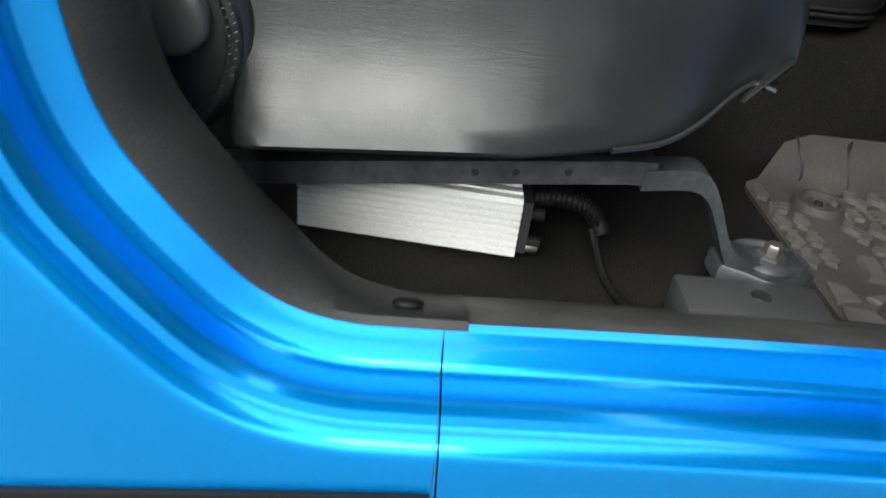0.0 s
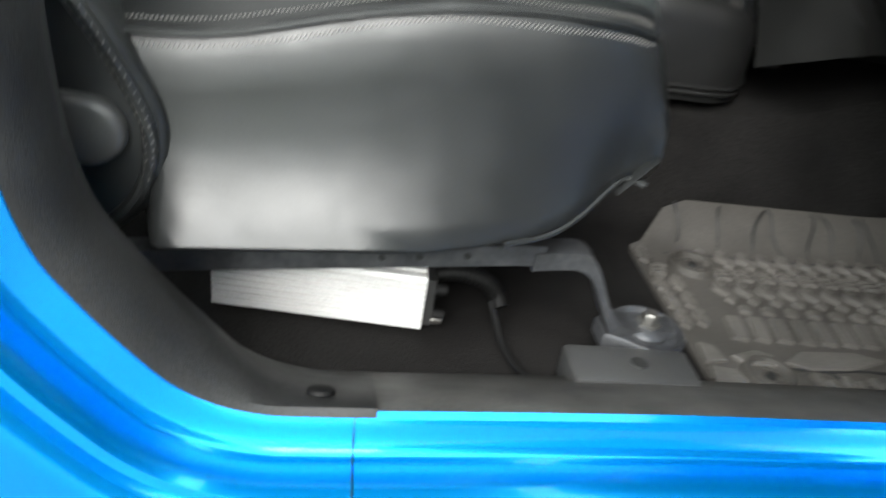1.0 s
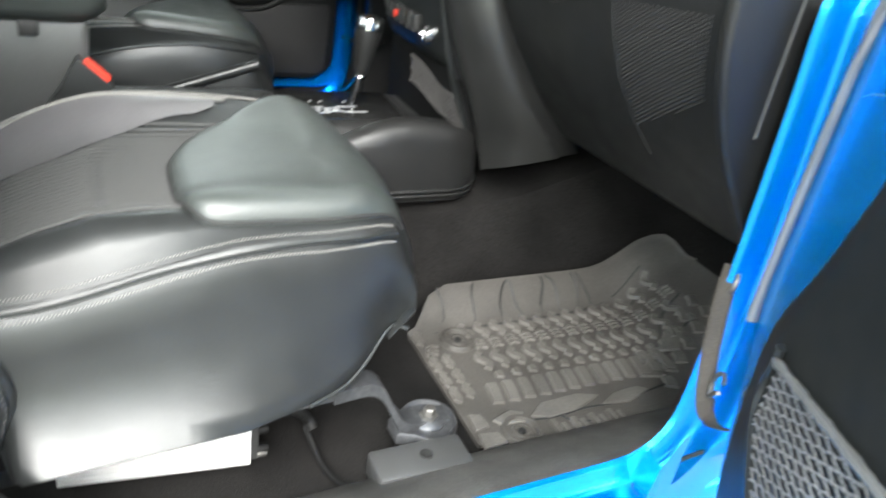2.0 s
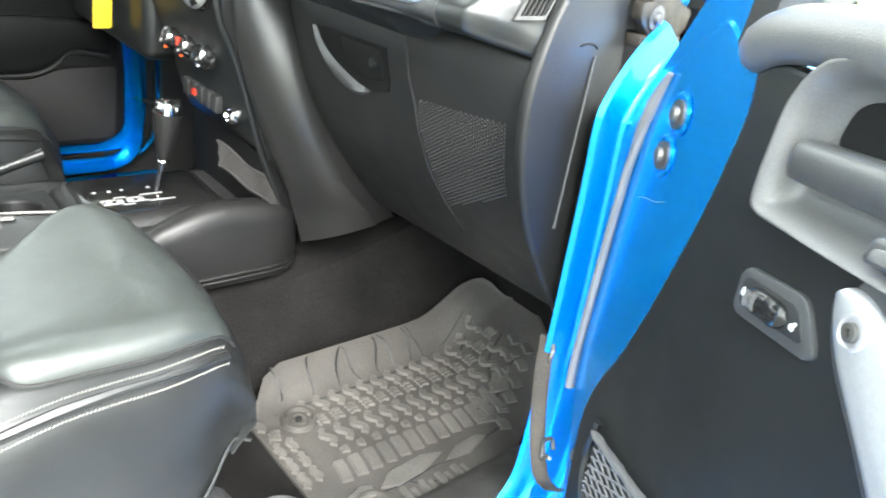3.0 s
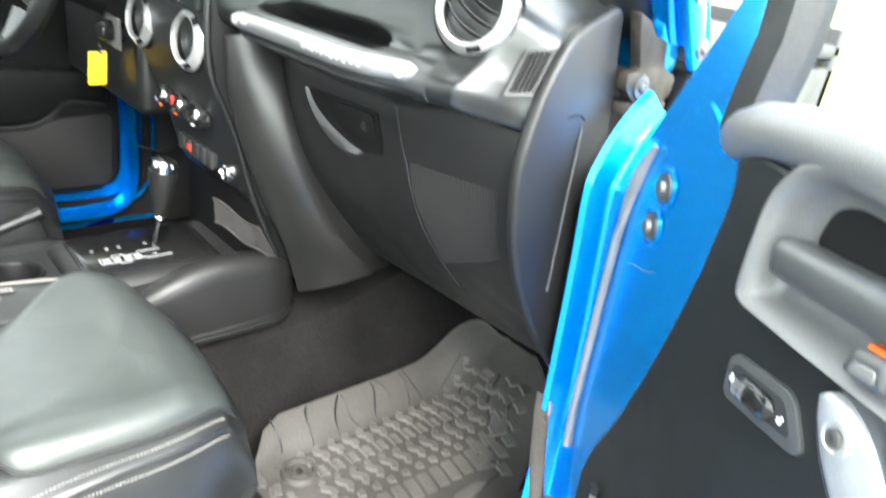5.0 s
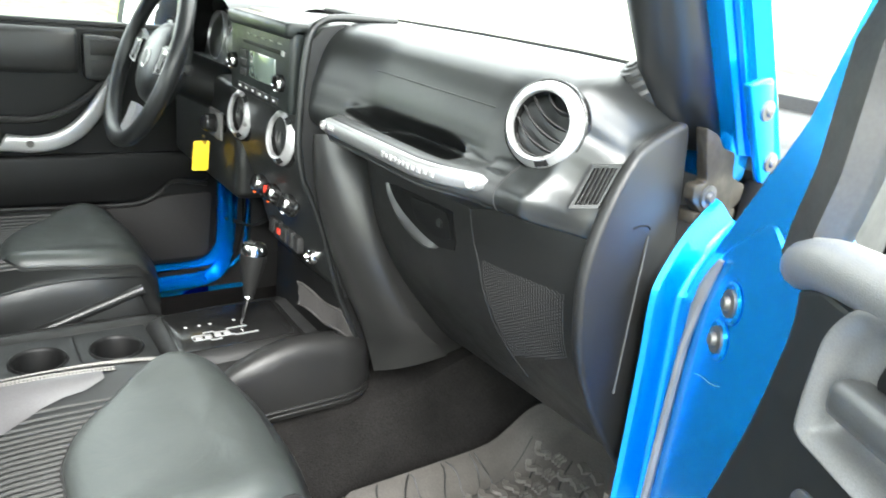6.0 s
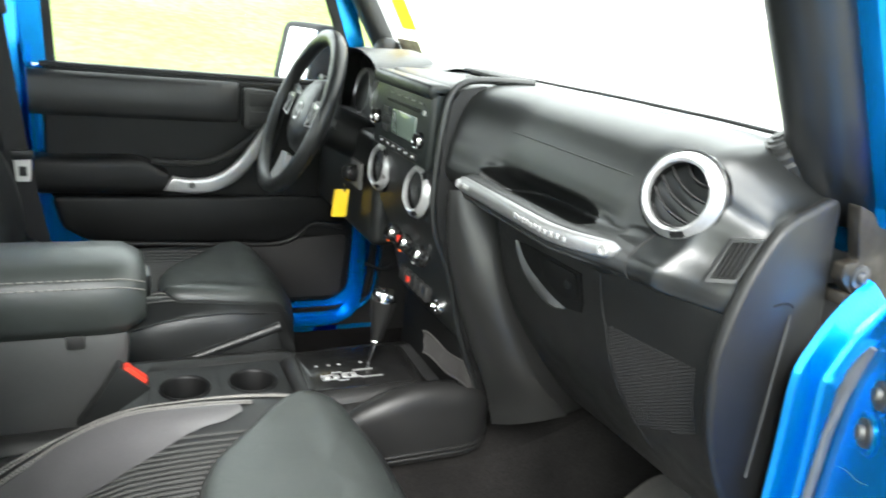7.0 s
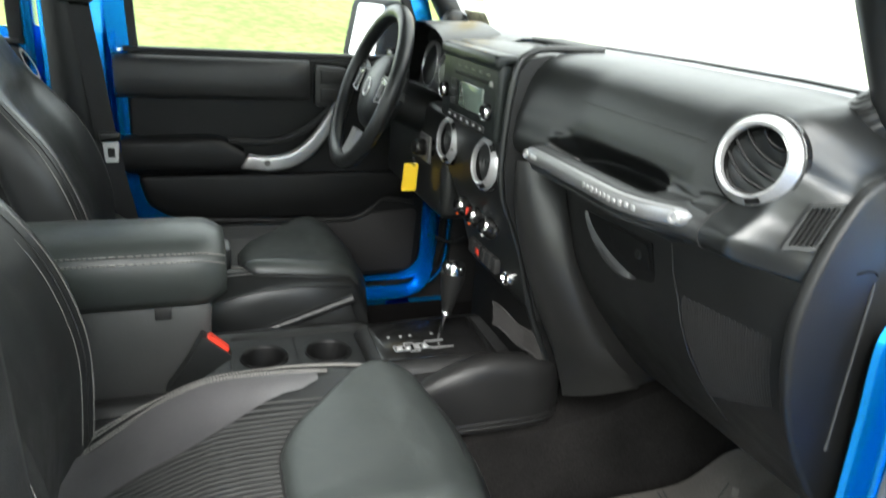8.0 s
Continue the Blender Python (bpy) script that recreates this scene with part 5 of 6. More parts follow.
armrest = thing("armrest_box", (-.52, 0, .82), "black leather padded armrest on a grey storage box", "armrest")
bx = prism(rounded([(-.76, .80), (-.40, .80), (-.378, .90), (-.372, .985), (-.76, .992)], .012), lambda u, v, d: Vector((u, d, v)), -.068, .090, .006)
part("storage_box", bx, DOORGREY, armrest, "grey plastic storage box")
def lid_section(x):
    tip = smooth01((x + .40) / .065)
    zt = 1.092 - .022 * tip ** 2
    zb = .982 + .022 * tip ** 2
    w = .092 - .020 * tip ** 2
    pts = [(-w * .9, zb), (-w, zb + .018), (-w - .003, (zb + zt) / 2), (-w, zt - .034), (-w + .010, zt - .017), (-w * .6, zt - .005), (0, zt), (w * .6, zt - .005), (w - .010, zt - .017), (w, zt - .034), (w + .003, (zb + zt) / 2), (w, zb + .018), (w * .9, zb)]
    return [Vector((x, y + .012, z)) for y, z in pts]
lid = loft([lid_section(x) for x in (-.78, -.70, -.60, -.50, -.44, -.405, -.38, -.36, -.348)])
part("lid", lid, LEATHER_PAD, armrest, "padded leather lid, paler for its sheen", sharp=70)
part("lid_latch", rbox((-.352, -.015, 1.015), (-.338, .040, 1.055), .006), PLASTIC, armrest, "black lid latch")
part("hinge_tab", rbox((-.46, -.076, .962), (-.435, -.066, .984), .003), RUBBER, armrest)
seam = bmesh.new()
def stitch_line(bm, pts, r=.0012, step=.007):
    pts = cr(pts, 6)
    for a, b in zip(pts, pts[1:]):
        m = max(1, int((b - a).length / step))
        for i in range(m):
            tube([a.lerp(b, i / m), a.lerp(b, (i + .7) / m)], r, 4, bm=bm)
stitch_line(seam, [Vector((x, -.0810 + .020 * smooth01((x + .40) / .065) ** 2, 1.062 - .016 * smooth01((x + .40) / .065) ** 2)) for x in (-.76, -.66, -.56, -.48, -.42, -.385, -.36, -.35)])
stitch_line(seam, [Vector((x, -.0770 + .020 * smooth01((x + .40) / .065) ** 2, 1.074 - .016 * smooth01((x + .40) / .065) ** 2)) for x in (-.76, -.66, -.56, -.48, -.42, -.385, -.36, -.35)])
part("lid_stitching", seam, THREAD, armrest, "light grey twin stitching", kind="stuff")

# belt buckle by the console
def buckle(name, base, tip, label):
    b, t = Vector(base), Vector(tip)
    th = thing(name, base, label, "seat belt buckle")
    d = (t - b).normalized()
    x, y, z = axes(d)
    def sec(p, w, h):
        return [p + Vector((0, 1, 0)) * w * i + d.cross(Vector((0, 1, 0))) * h * j for i, j in ((-1, -1), (1, -1), (1, 1), (-1, 1))]
    part("buckle_body", loft([sec(b, .011, .013), sec(b + d * .06, .013, .020), sec(t - d * .004, .014, .030), sec(t, .013, .029)]), PLASTIC, th, "black buckle housing")
    part("release_button", loft([sec(t - d * .001, .008, .021), sec(t + d * .006, .0075, .019)]), RED, th, "red release button")
    return th
buckle("belt_buckle", (-.44, -.10, .845), (-.368, -.092, .922), "black seat belt buckle with a red release button")

shifter = thing("gear_shifter", (.045, -.012, .852), "gear lever with a chrome-topped dark knob", "gear lever")
part("lever", tube(cr([(.044, -.012, .848), (.050, -.011, .875), (.057, -.010, .905)], 4), .0045, 10), CHROME, shifter, "chrome lever")
part("knob", lathe([(.006, .0), (.010, .004), (.013, .02), (.020, .055), (.0235, .078), (.0235, .085)], (.057, -.010, .900), (.09, 0, 1), 22), LOWER, shifter, "dark grip")
part("knob_cap", lathe([(.0236, .085), (.0236, .094), (.020, .103), (.010, .107), (.0001, .108)], (.057, -.010, .900), (.09, 0, 1), 22), CHROME, shifter, "chrome cap")
part("knob_collar", lathe([(.008, -.004), (.010, .0), (.008, .004)], (.057, -.010, .900), (.09, 0, 1), 16), CHROME, shifter)

# ---------- steering wheel ----------
wheel = thing("steering_wheel", (-.012, .37, 1.272), "black leather steering wheel with silver lower spoke trim", "steering wheel")
WC, WD = Vector((-.018, .37, 1.272)), Vector((-.93, 0, .36)).normalized()
wx, wy, wz = axes(WD)
ring = [WC + (wx * math.cos(a) + wy * math.sin(a)) * .171 for a in [2 * math.pi * k / 48 for k in range(48)]]
part("rim", tube(ring, .0165, 12, closed=True), LEATHER, wheel, "black leather rim")
part("hub", lathe([(.0001, .016), (.04, .014), (.066, .008), (.080, -.002), (.086, -.016), (.082, -.045)], WC - wz * .012, WD, 32), PLASTIC, wheel, "black hub cover")
part("hub_ring", lathe([(.015, .0), (.018, .003), (.021, .003), (.022, 0)], WC + wz * .0025, WD, 24), SILVER, wheel, "silver round emblem")
for a, m, nm in ((8, PLASTIC, "spoke"), (172, PLASTIC, "spoke"), (-90, SILVER, "lower_spoke")):
    q = wx * math.cos(radians(a)) + wy * math.sin(radians(a))
    t = wz.cross(q)
    w1 = .030 if nm == "spoke" else .034
    part(nm, loft([[WC + q * rr + t * w * i + wz * h for i, h in ((-1, -.02), (1, -.02), (1, -.006), (-1, -.006))] for rr, w in (((.05, w1), (.11, w1 * .8), (.172, w1 * .95)) if m is PLASTIC else ((.094, w1 * .62), (.125, w1 * .72), (.168, w1 * 1.05)))]), m, wheel, "silver lower spoke" if m is SILVER else "")
for sg in (-1, 1):
    q = wx * sg
    corners = [WC + q * (.100 + .019 * i) + wy * (.006 + .026 * j) + wz * .0012 for i, j in ((-1, -1), (1, -.8), (1, .8), (-1, 1))]
    pad_ = part("button_pad", loft([[p - wz * .012 for p in corners], corners]), GLOSS, wheel, "gloss black button pad")
    part("pad_rim", tube(corners, .0017, 6, closed=True), SILVER, pad_, "thin silver rim")
    part("button", loft([[WC + q * (.100 + .012 * i) + wy * (.006 + .015 * j) + wz * h for i, j in ((-1, -1), (1, -1), (1, 1), (-1, 1))] for h in (-.002, .0030)]), RUBBER, pad_)
part("column", tube([WC - wz * .03, WC - wz * .16], [.045, .05], 16), PLASTIC, wheel, "black steering column shroud")
stalk = tube([WC - wz * .06 + Vector((0, -.04, -.0)), WC - wz * .05 + Vector((0, -.11, .012))], [.006, .009], 10)
part("stalk", stalk, PLASTIC, wheel, "black wiper stalk")
part("stalk_tip", lathe([(.0001, .012), (.010, .010), (.011, 0)], WC - wz * .05 + Vector((0, -.11, .012)), (0, -1, .15), 14), LOWER, wheel)

key = thing("key_tag", (.06, .30, 1.12), "yellow dealer tag hanging from the ignition key", "key tag")
part("tag", prism(rounded([(-.015, 1.120), (.015, 1.123), (.011, 1.060), (-.019, 1.057)], .004), lambda u, v, d: Vector((.062 + .92 * u + d, .285 - .39 * u, v)), 0, .002, .0), YELLOW, key, "yellow card tag")
part("ignition_plate", rbox((.080, .222, 1.135), (.086, .292, 1.192), .006), GREYPLASTIC, key, "grey plate round the ignition lock")
part("ignition", lathe([(.0001, .02), (.014, .02), (.018, .012), (.019, -.03)], (.075, .255, 1.165), (-1, -.2, .1), 18), GLOSS, key, "ignition lock and key head")
part("key_ring", tube([(.064 + 0 * k, .272 + .009 * math.cos(a), 1.127 + .009 * math.sin(a)) for k, a in enumerate([2 * math.pi * k / 16 for k in range(16)])], .0012, 6, closed=True), CHROME, key)


# ---------- driver door (closed) ----------
ddoor = thing("driver_door", (-.1, .73, .66), "closed driver door with black panel and silver pull handle", "car door", kind="structure")
part("door_shell", prism(rounded([(-.56, .650), (.235, .650), (.292, .70), (.302, .82), (.285, 1.30), (-.56, 1.30)], .05), side, .724, .80, .006), BLUE, ddoor, "blue painted door shell", sharp=15)
part("shell_step", tube(cr([(-.50, .716, .634), (.0, .716, .634), (.235, .716, .636), (.300, .716, .668), (.322, .716, .73), (.326, .716, .9), (.315, .716, 1.2)], 5), .0055, 8), BLUE, ddoor, "blue body lip below the door")
part("door_gap_seal", loft([[Vector((x, y, z)) for y in (.728, .79)] for x, z in ((-.56, .640), (.24, .640), (.306, .68), (.320, .76), (.320, 1.3))], closed=False, caps=False), RUBBER, ddoor, "black door seal")
# added black sheet shuts light out of the door gap
part("gap_filler", prism([(-.56, .58), (.36, .58), (.36, 1.32), (.30, 1.32), (.30, .70), (.23, .652), (-.56, .652)], side, .742, .752, 0), RUBBER, ddoor, "black sheet added to keep the door gap dark")
PANEL = rounded([(-.528, 1.0), (-.36, .862), (-.34, .690), (.185, .682), (.232, .72), (.236, .90), (.215, 1.10), (.20, 1.293), (-.528, 1.297)], .03)
part("door_panel", prism(PANEL, side, .694, .724, .008, 3), DOORBLACK, ddoor, "black plastic inner door panel, darkened for its shaded band", sharp=12)
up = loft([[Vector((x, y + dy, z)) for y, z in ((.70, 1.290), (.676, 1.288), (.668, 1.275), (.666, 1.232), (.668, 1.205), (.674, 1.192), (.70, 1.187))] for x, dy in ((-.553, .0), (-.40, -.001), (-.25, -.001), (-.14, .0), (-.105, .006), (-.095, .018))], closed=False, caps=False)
part("upper_pad", up, DOORPAD, ddoor, "upper door pad, lightened for the light on its slope", sharp=70)
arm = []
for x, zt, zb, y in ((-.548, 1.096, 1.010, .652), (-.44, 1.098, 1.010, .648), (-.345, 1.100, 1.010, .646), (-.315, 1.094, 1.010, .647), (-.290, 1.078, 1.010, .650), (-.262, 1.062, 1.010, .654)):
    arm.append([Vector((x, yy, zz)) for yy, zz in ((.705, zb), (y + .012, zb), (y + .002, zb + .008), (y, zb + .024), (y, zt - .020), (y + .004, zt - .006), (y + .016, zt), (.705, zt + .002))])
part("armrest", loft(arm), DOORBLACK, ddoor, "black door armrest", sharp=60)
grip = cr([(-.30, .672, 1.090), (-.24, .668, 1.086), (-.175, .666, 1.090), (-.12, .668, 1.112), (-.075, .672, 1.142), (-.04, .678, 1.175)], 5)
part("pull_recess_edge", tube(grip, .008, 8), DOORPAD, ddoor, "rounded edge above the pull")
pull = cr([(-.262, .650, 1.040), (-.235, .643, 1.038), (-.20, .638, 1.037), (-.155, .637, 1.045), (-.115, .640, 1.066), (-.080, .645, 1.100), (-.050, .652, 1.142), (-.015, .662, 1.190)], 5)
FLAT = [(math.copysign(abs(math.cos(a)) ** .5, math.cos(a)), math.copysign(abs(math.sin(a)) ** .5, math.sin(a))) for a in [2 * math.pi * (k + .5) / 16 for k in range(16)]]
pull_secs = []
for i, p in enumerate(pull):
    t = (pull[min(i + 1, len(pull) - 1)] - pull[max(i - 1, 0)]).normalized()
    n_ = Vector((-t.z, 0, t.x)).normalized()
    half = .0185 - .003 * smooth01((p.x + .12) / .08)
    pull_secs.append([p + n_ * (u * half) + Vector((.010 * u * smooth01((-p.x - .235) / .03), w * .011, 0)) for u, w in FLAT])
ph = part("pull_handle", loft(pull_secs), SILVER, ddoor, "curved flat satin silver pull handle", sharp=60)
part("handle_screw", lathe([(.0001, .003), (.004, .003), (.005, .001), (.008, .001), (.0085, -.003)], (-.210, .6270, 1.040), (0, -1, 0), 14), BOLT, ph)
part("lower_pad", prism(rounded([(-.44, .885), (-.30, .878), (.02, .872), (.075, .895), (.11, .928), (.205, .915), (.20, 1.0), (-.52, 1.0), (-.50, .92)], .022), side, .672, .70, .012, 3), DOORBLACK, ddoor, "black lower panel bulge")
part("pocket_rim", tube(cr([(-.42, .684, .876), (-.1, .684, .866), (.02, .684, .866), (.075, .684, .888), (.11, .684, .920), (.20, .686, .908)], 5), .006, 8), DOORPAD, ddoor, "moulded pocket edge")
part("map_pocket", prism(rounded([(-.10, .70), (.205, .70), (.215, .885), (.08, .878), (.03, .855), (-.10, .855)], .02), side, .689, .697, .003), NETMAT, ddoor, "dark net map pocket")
rel = part("release_bezel", prism(rounded([(-.085, 1.175), (.0, 1.18), (.0, 1.275), (-.085, 1.28)], .015), side, .668, .70, .006), DOORPAD, ddoor, "charcoal door release surround")
part("release_recess", rbox((-.070, .666, 1.235), (-.012, .67, 1.268), .003), RUBBER, rel)
part("release_recess", rbox((-.070, .666, 1.188), (-.012, .67, 1.222), .003), RUBBER, rel)
# window frame of the driver door: one loop, wide at the rear post
WIN = [(-.497, 1.300), (-.507, 1.53), (-.512, 1.76), (-.02, 1.77), (.095, 1.58), (.172, 1.395), (.185, 1.300)]
def frame_loop(inner, grow, y0, y1):
    outer = []
    k = len(inner)
    cx, cz = -.18, 1.53
    for x, z in inner:
        outer.append((x + (-grow if x < cx else grow), z + (grow if z > cz else 0)))
    bm = bmesh.new()
    for (a, b), (c, d) in zip(zip(inner, outer), zip(inner[1:], outer[1:])):
        loft([[Vector((a[0], y0, a[1])), Vector((a[0], y1, a[1])), Vector((b[0], y1, b[1])), Vector((b[0], y0, b[1]))],
              [Vector((c[0], y0, c[1])), Vector((c[0], y1, c[1])), Vector((d[0], y1, d[1])), Vector((d[0], y0, d[1]))]], bm=bm)
    return bm
part("window_seal", frame_loop(WIN, .020, .716, .742), RUBBER, ddoor, "black window seal")
part("window_frame", frame_loop([(x + (-.019 if x < -.18 else .019), z + (.019 if z > 1.53 else 0)) for x, z in WIN], .045, .712, .775), BLUE, ddoor, "blue window frame")
part("belt_seal", rbox((-.53, .70, 1.293), (.20, .735, 1.306), .004), RUBBER, ddoor, "black window belt seal")
dg = part("window_glass", loft([[Vector((x, .732, z)) for x in (-.52, .20)] for z in (1.29, 1.78)], closed=False, caps=False), GLASS, ddoor, "clear window glass")
dg.visible_shadow = False
part("door_strap", tube(cr([(.262, .70, .80), (.29, .66, .795), (.32, .65, .79), (.36, .66, .80)], 4), .012, 8, flat=.4), WEBBING, ddoor, "black door check strap")

# far centre pillar, rear door and seat belt
bp = thing("centre_pillar", (-.62, .70, .6), "black-trimmed centre pillar behind the driver door", "pillar", kind="structure")
part("pillar_shell", rbox((-.70, .70, .60), (-.565, .79, 1.80), .01), BLUE, bp, "blue painted pillar")
part("pillar_cover", loft([[Vector((x, y, z)) for x, y in ((-.688, .70), (-.682, .660), (-.66, .648), (-.62, .645), (-.60, .652), (-.592, .70))] for z in (.60, .9, 1.25, 1.4, 1.8)], closed=False, caps=False), PLASTIC, bp, "black plastic pillar cover")
rdoor = thing("rear_door", (-1.05, .73, .66), "closed rear door with black panel and window", "car door", kind="structure")
part("door_panel", prism(rounded([(-1.42, .68), (-.735, .68), (-.735, 1.30), (-1.42, 1.30)], .03), side, .70, .73, .006), PLASTIC, rdoor)
part("door_shell", prism(rounded([(-1.42, .65), (-.715, .65), (-.715, 1.31), (-1.42, 1.31)], .03), side, .731, .80, .006), BLUE, rdoor)
part("window_post", rbox((-.765, .715, 1.30), (-.735, .76, 1.80), .004), RUBBER, rdoor)
part("window_post", rbox((-.733, .712, 1.25), (-.712, .775, 1.80), .004), BLUE, rdoor)
part("window_post", rbox((-1.42, .715, 1.30), (-1.36, .76, 1.80), .004), RUBBER, rdoor)
part("belt_seal", rbox((-1.40, .70, 1.302), (-.74, .74, 1.312), .003), RUBBER, rdoor)
# rear passenger side out of view, added to close and darken the cabin
near_pillar = thing("near_centre_pillar", (-.62, -.70, .6), "black-trimmed centre pillar behind the passenger door opening", "pillar", kind="structure")
part("pillar_shell", rbox((-.70, -.735, .62), (-.575, -.70, 1.80), .01), BLUE, near_pillar, "blue painted pillar")
part("pillar_cover", rbox((-.69, -.70, .62), (-.600, -.655, 1.80), .012), PLASTIC, near_pillar, "black plastic pillar cover")
near_rear = thing("unseen_rear_door", (-1.05, -.73, .66), "unseen closed rear passenger door, added to darken the cabin", "car door", kind="structure")
part("door_panel", rbox((-1.42, -.73, .62), (-.70, -.70, 1.32), .01), PLASTIC, near_rear)
part("window_post", rbox((-1.42, -.735, 1.32), (-1.34, -.70, 1.80), .004), RUBBER, near_rear)
belt = thing("seat_belt", (-.58, .64, .62), "black seat belt webbing hanging with a pale latch plate", "seat belt")
def webbing(pts, w):
    p = cr(pts, 6)
    return loft([[q + Vector(w) * -1, q + Vector(w), q + Vector(w) + Vector((0, -.0016, 0)), q + Vector(w) * -1 + Vector((0, -.0016, 0))] for q in p])
part("webbing", webbing([(-.612, .645, 1.50), (-.608, .640, 1.40), (-.588, .632, 1.22), (-.578, .628, 1.13), (-.560, .628, 1.0), (-.535, .635, .85), (-.52, .645, .70)], (.023, 0, 0)), WEBBING, belt, "black webbing")
part("anchor", prism(rounded([(-.655, 1.40), (-.575, 1.40), (-.585, 1.47), (-.645, 1.47)], .015), side, .632, .648, .005), PLASTIC, belt, "black belt anchor")
part("anchor_loop", tube([(-.585, .630, 1.398), (-.60, .628, 1.40), (-.625, .628, 1.40)], .004, 8), GLOSS, belt)
lp_ = part("latch_plate", prism(rounded([(-.588, 1.095), (-.545, 1.098), (-.543, 1.118), (-.590, 1.118)], .005), side, .618, .632, .003), PLASTIC, belt, "black latch plate grip")
bm = prism(rounded([(-.581, 1.047), (-.553, 1.047), (-.549, 1.098), (-.584, 1.098)], .004), side, .621, .624, .0005)
part("metal_tongue", bm, WHITE, lp_, "pale metal tongue")
part("tongue_slot", rbox((-.574, .6195, 1.060), (-.559, .6205, 1.082), .0, 1), RUBBER, lp_)

# door mirror
mir = thing("door_mirror", (.14, .93, 1.28), "black door mirror reflecting the bright sky", "mirror")
def mirror_at(u, v, d):
    return Vector((.090 + d - u * .42 + v * .22, .89 + u - d * .3, 1.36 + v))
part("housing", prism(rounded([(-.085, -.085), (.080, -.085), (.088, .085), (-.078, .085)], .025), mirror_at, 0, .09, .012, 3), RUBBER, mir, "black mirror housing")
part("mirror_glass", prism(rounded([(-.074, -.074), (.040, -.074), (.046, .070), (-.068, .070)], .015), mirror_at, -.004, .002, .0), MIRROR, mir, "mirror glass")
part("arm", rbox((.13, .74, 1.285), (.18, .86, 1.32), .01), GLOSS, mir)

# ---------- passenger door (open) ----------
pdoor = thing("passenger_door", (.222, -.821, 0), "open passenger door with black panel, silver pull and storage net", "car door", turn=236)
L = dict(local=True)


def dr(u, z, w):
    """Door coordinates: u from the hinge bolts rearward, w inward from the shell's inner face."""
    return Vector((u, -w, z))


SHELL = rounded([(-.058, .90), (-.044, .86), (-.026, .82), (-.010, .77), (.012, .715), (.045, .665), (.10, .628), (.30, .60), (.80, .62), (.86, .72), (.875, 1.30), (.12, 1.285), (.074, 1.300), (.04, 1.32), (-.040, 1.262), (-.064, 1.20)], .03)
part("door_shell", prism(SHELL, dr, 0, -.075, .006), BLUE, pdoor, "blue painted door shell", local=True, sharp=15)
part("hem_strip", tube([dr(u, z, .004) for u, z in ((-.050, .868), (-.058, .92), (-.060, 1.05), (-.060, 1.14), (-.054, 1.19), (-.046, 1.215), (-.036, 1.236), (-.026, 1.252))], [.0075] * 5 + [.007, .005, .003], 8, flat=.7), GREYSEAL, pdoor, "grey sealer bead along the hinge edge", **L)
for u, z in ((.009, 1.222), (.002, 1.180)):
    part("bolt_dish", lathe([(.010, .001), (.0145, .0006), (.018, .0022), (.021, .0)], dr(u, z, .001), (0, -1, 0), 24), BLUE, pdoor, **L)
    bolt("hinge_bolt", dr(u, z, .003), (0, -1, 0), .0105, pdoor, "domed steel hinge bolt", True)
bolt("strap_bolt", dr(.012, .815, .003), (0, -1, 0), .007, pdoor, "", True)
part("scratch", tube([dr(-.028 + .058 * t, 1.1245 + .0185 * t + .0015 * math.sin(7 * t), .0001) for t in (0, .2, .4, .6, .8, 1)], [.0002, .0004, .0005, .0004, .0005, .0002], 4), GREYSEAL, pdoor, "pale scratch in the paint", **L)
EDGE = [(.122, 1.285), (.127, 1.257), (.121, 1.210), (.112, 1.165), (.098, 1.114), (.079, 1.054), (.053, .986), (.026, .932), (.014, .888), (.016, .846), (.024, .804), (.034, .76), (.055, .712), (.10, .66)]
edge = [tuple(q.xz) for q in cr([(u, 0, z) for u, z in EDGE], 4)]
part("door_panel", prism(edge + [(.40, .645), (.80, .655), (.84, .72), (.855, 1.30), (.625, 1.30), (.612, 1.246), (.30, 1.218), (.213, 1.2075), (.199, 1.2085), (.197, 1.229), (.199, 1.279), (.212, 1.30), (.15, 1.30)], dr, -.002, .012, .006, 3), PLASTIC, pdoor, "black grained inner door panel", local=True, sharp=12)
# top roll of the panel, greyed for the sky it reflects
roll_path = [dr(u, z, w) for u, z, w in ((.104, 1.296, -.004), (.118, 1.304, .006), (.17, 1.320, .012), (.30, 1.329, .012), (.55, 1.332, .012), (.85, 1.332, .012))]
part("top_roll", tube(cr(roll_path, 4), [.012, .016, .018, .019] + [.020] * 17, 14), GREYPLASTIC, pdoor, "rounded top roll, greyed for the sky it reflects", **L)
# release handle surround: a soft-edged tub, its grey raised for sky glints
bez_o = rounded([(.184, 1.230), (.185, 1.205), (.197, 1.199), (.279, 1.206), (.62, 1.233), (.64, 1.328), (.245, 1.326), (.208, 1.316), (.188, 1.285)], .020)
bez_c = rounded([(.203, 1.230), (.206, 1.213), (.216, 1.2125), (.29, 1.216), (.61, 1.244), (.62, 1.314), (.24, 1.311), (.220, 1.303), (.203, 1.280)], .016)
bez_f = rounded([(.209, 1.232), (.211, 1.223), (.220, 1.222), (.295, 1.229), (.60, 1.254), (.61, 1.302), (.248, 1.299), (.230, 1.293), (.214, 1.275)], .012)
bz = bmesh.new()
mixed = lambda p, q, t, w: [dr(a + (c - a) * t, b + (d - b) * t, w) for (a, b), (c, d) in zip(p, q)]
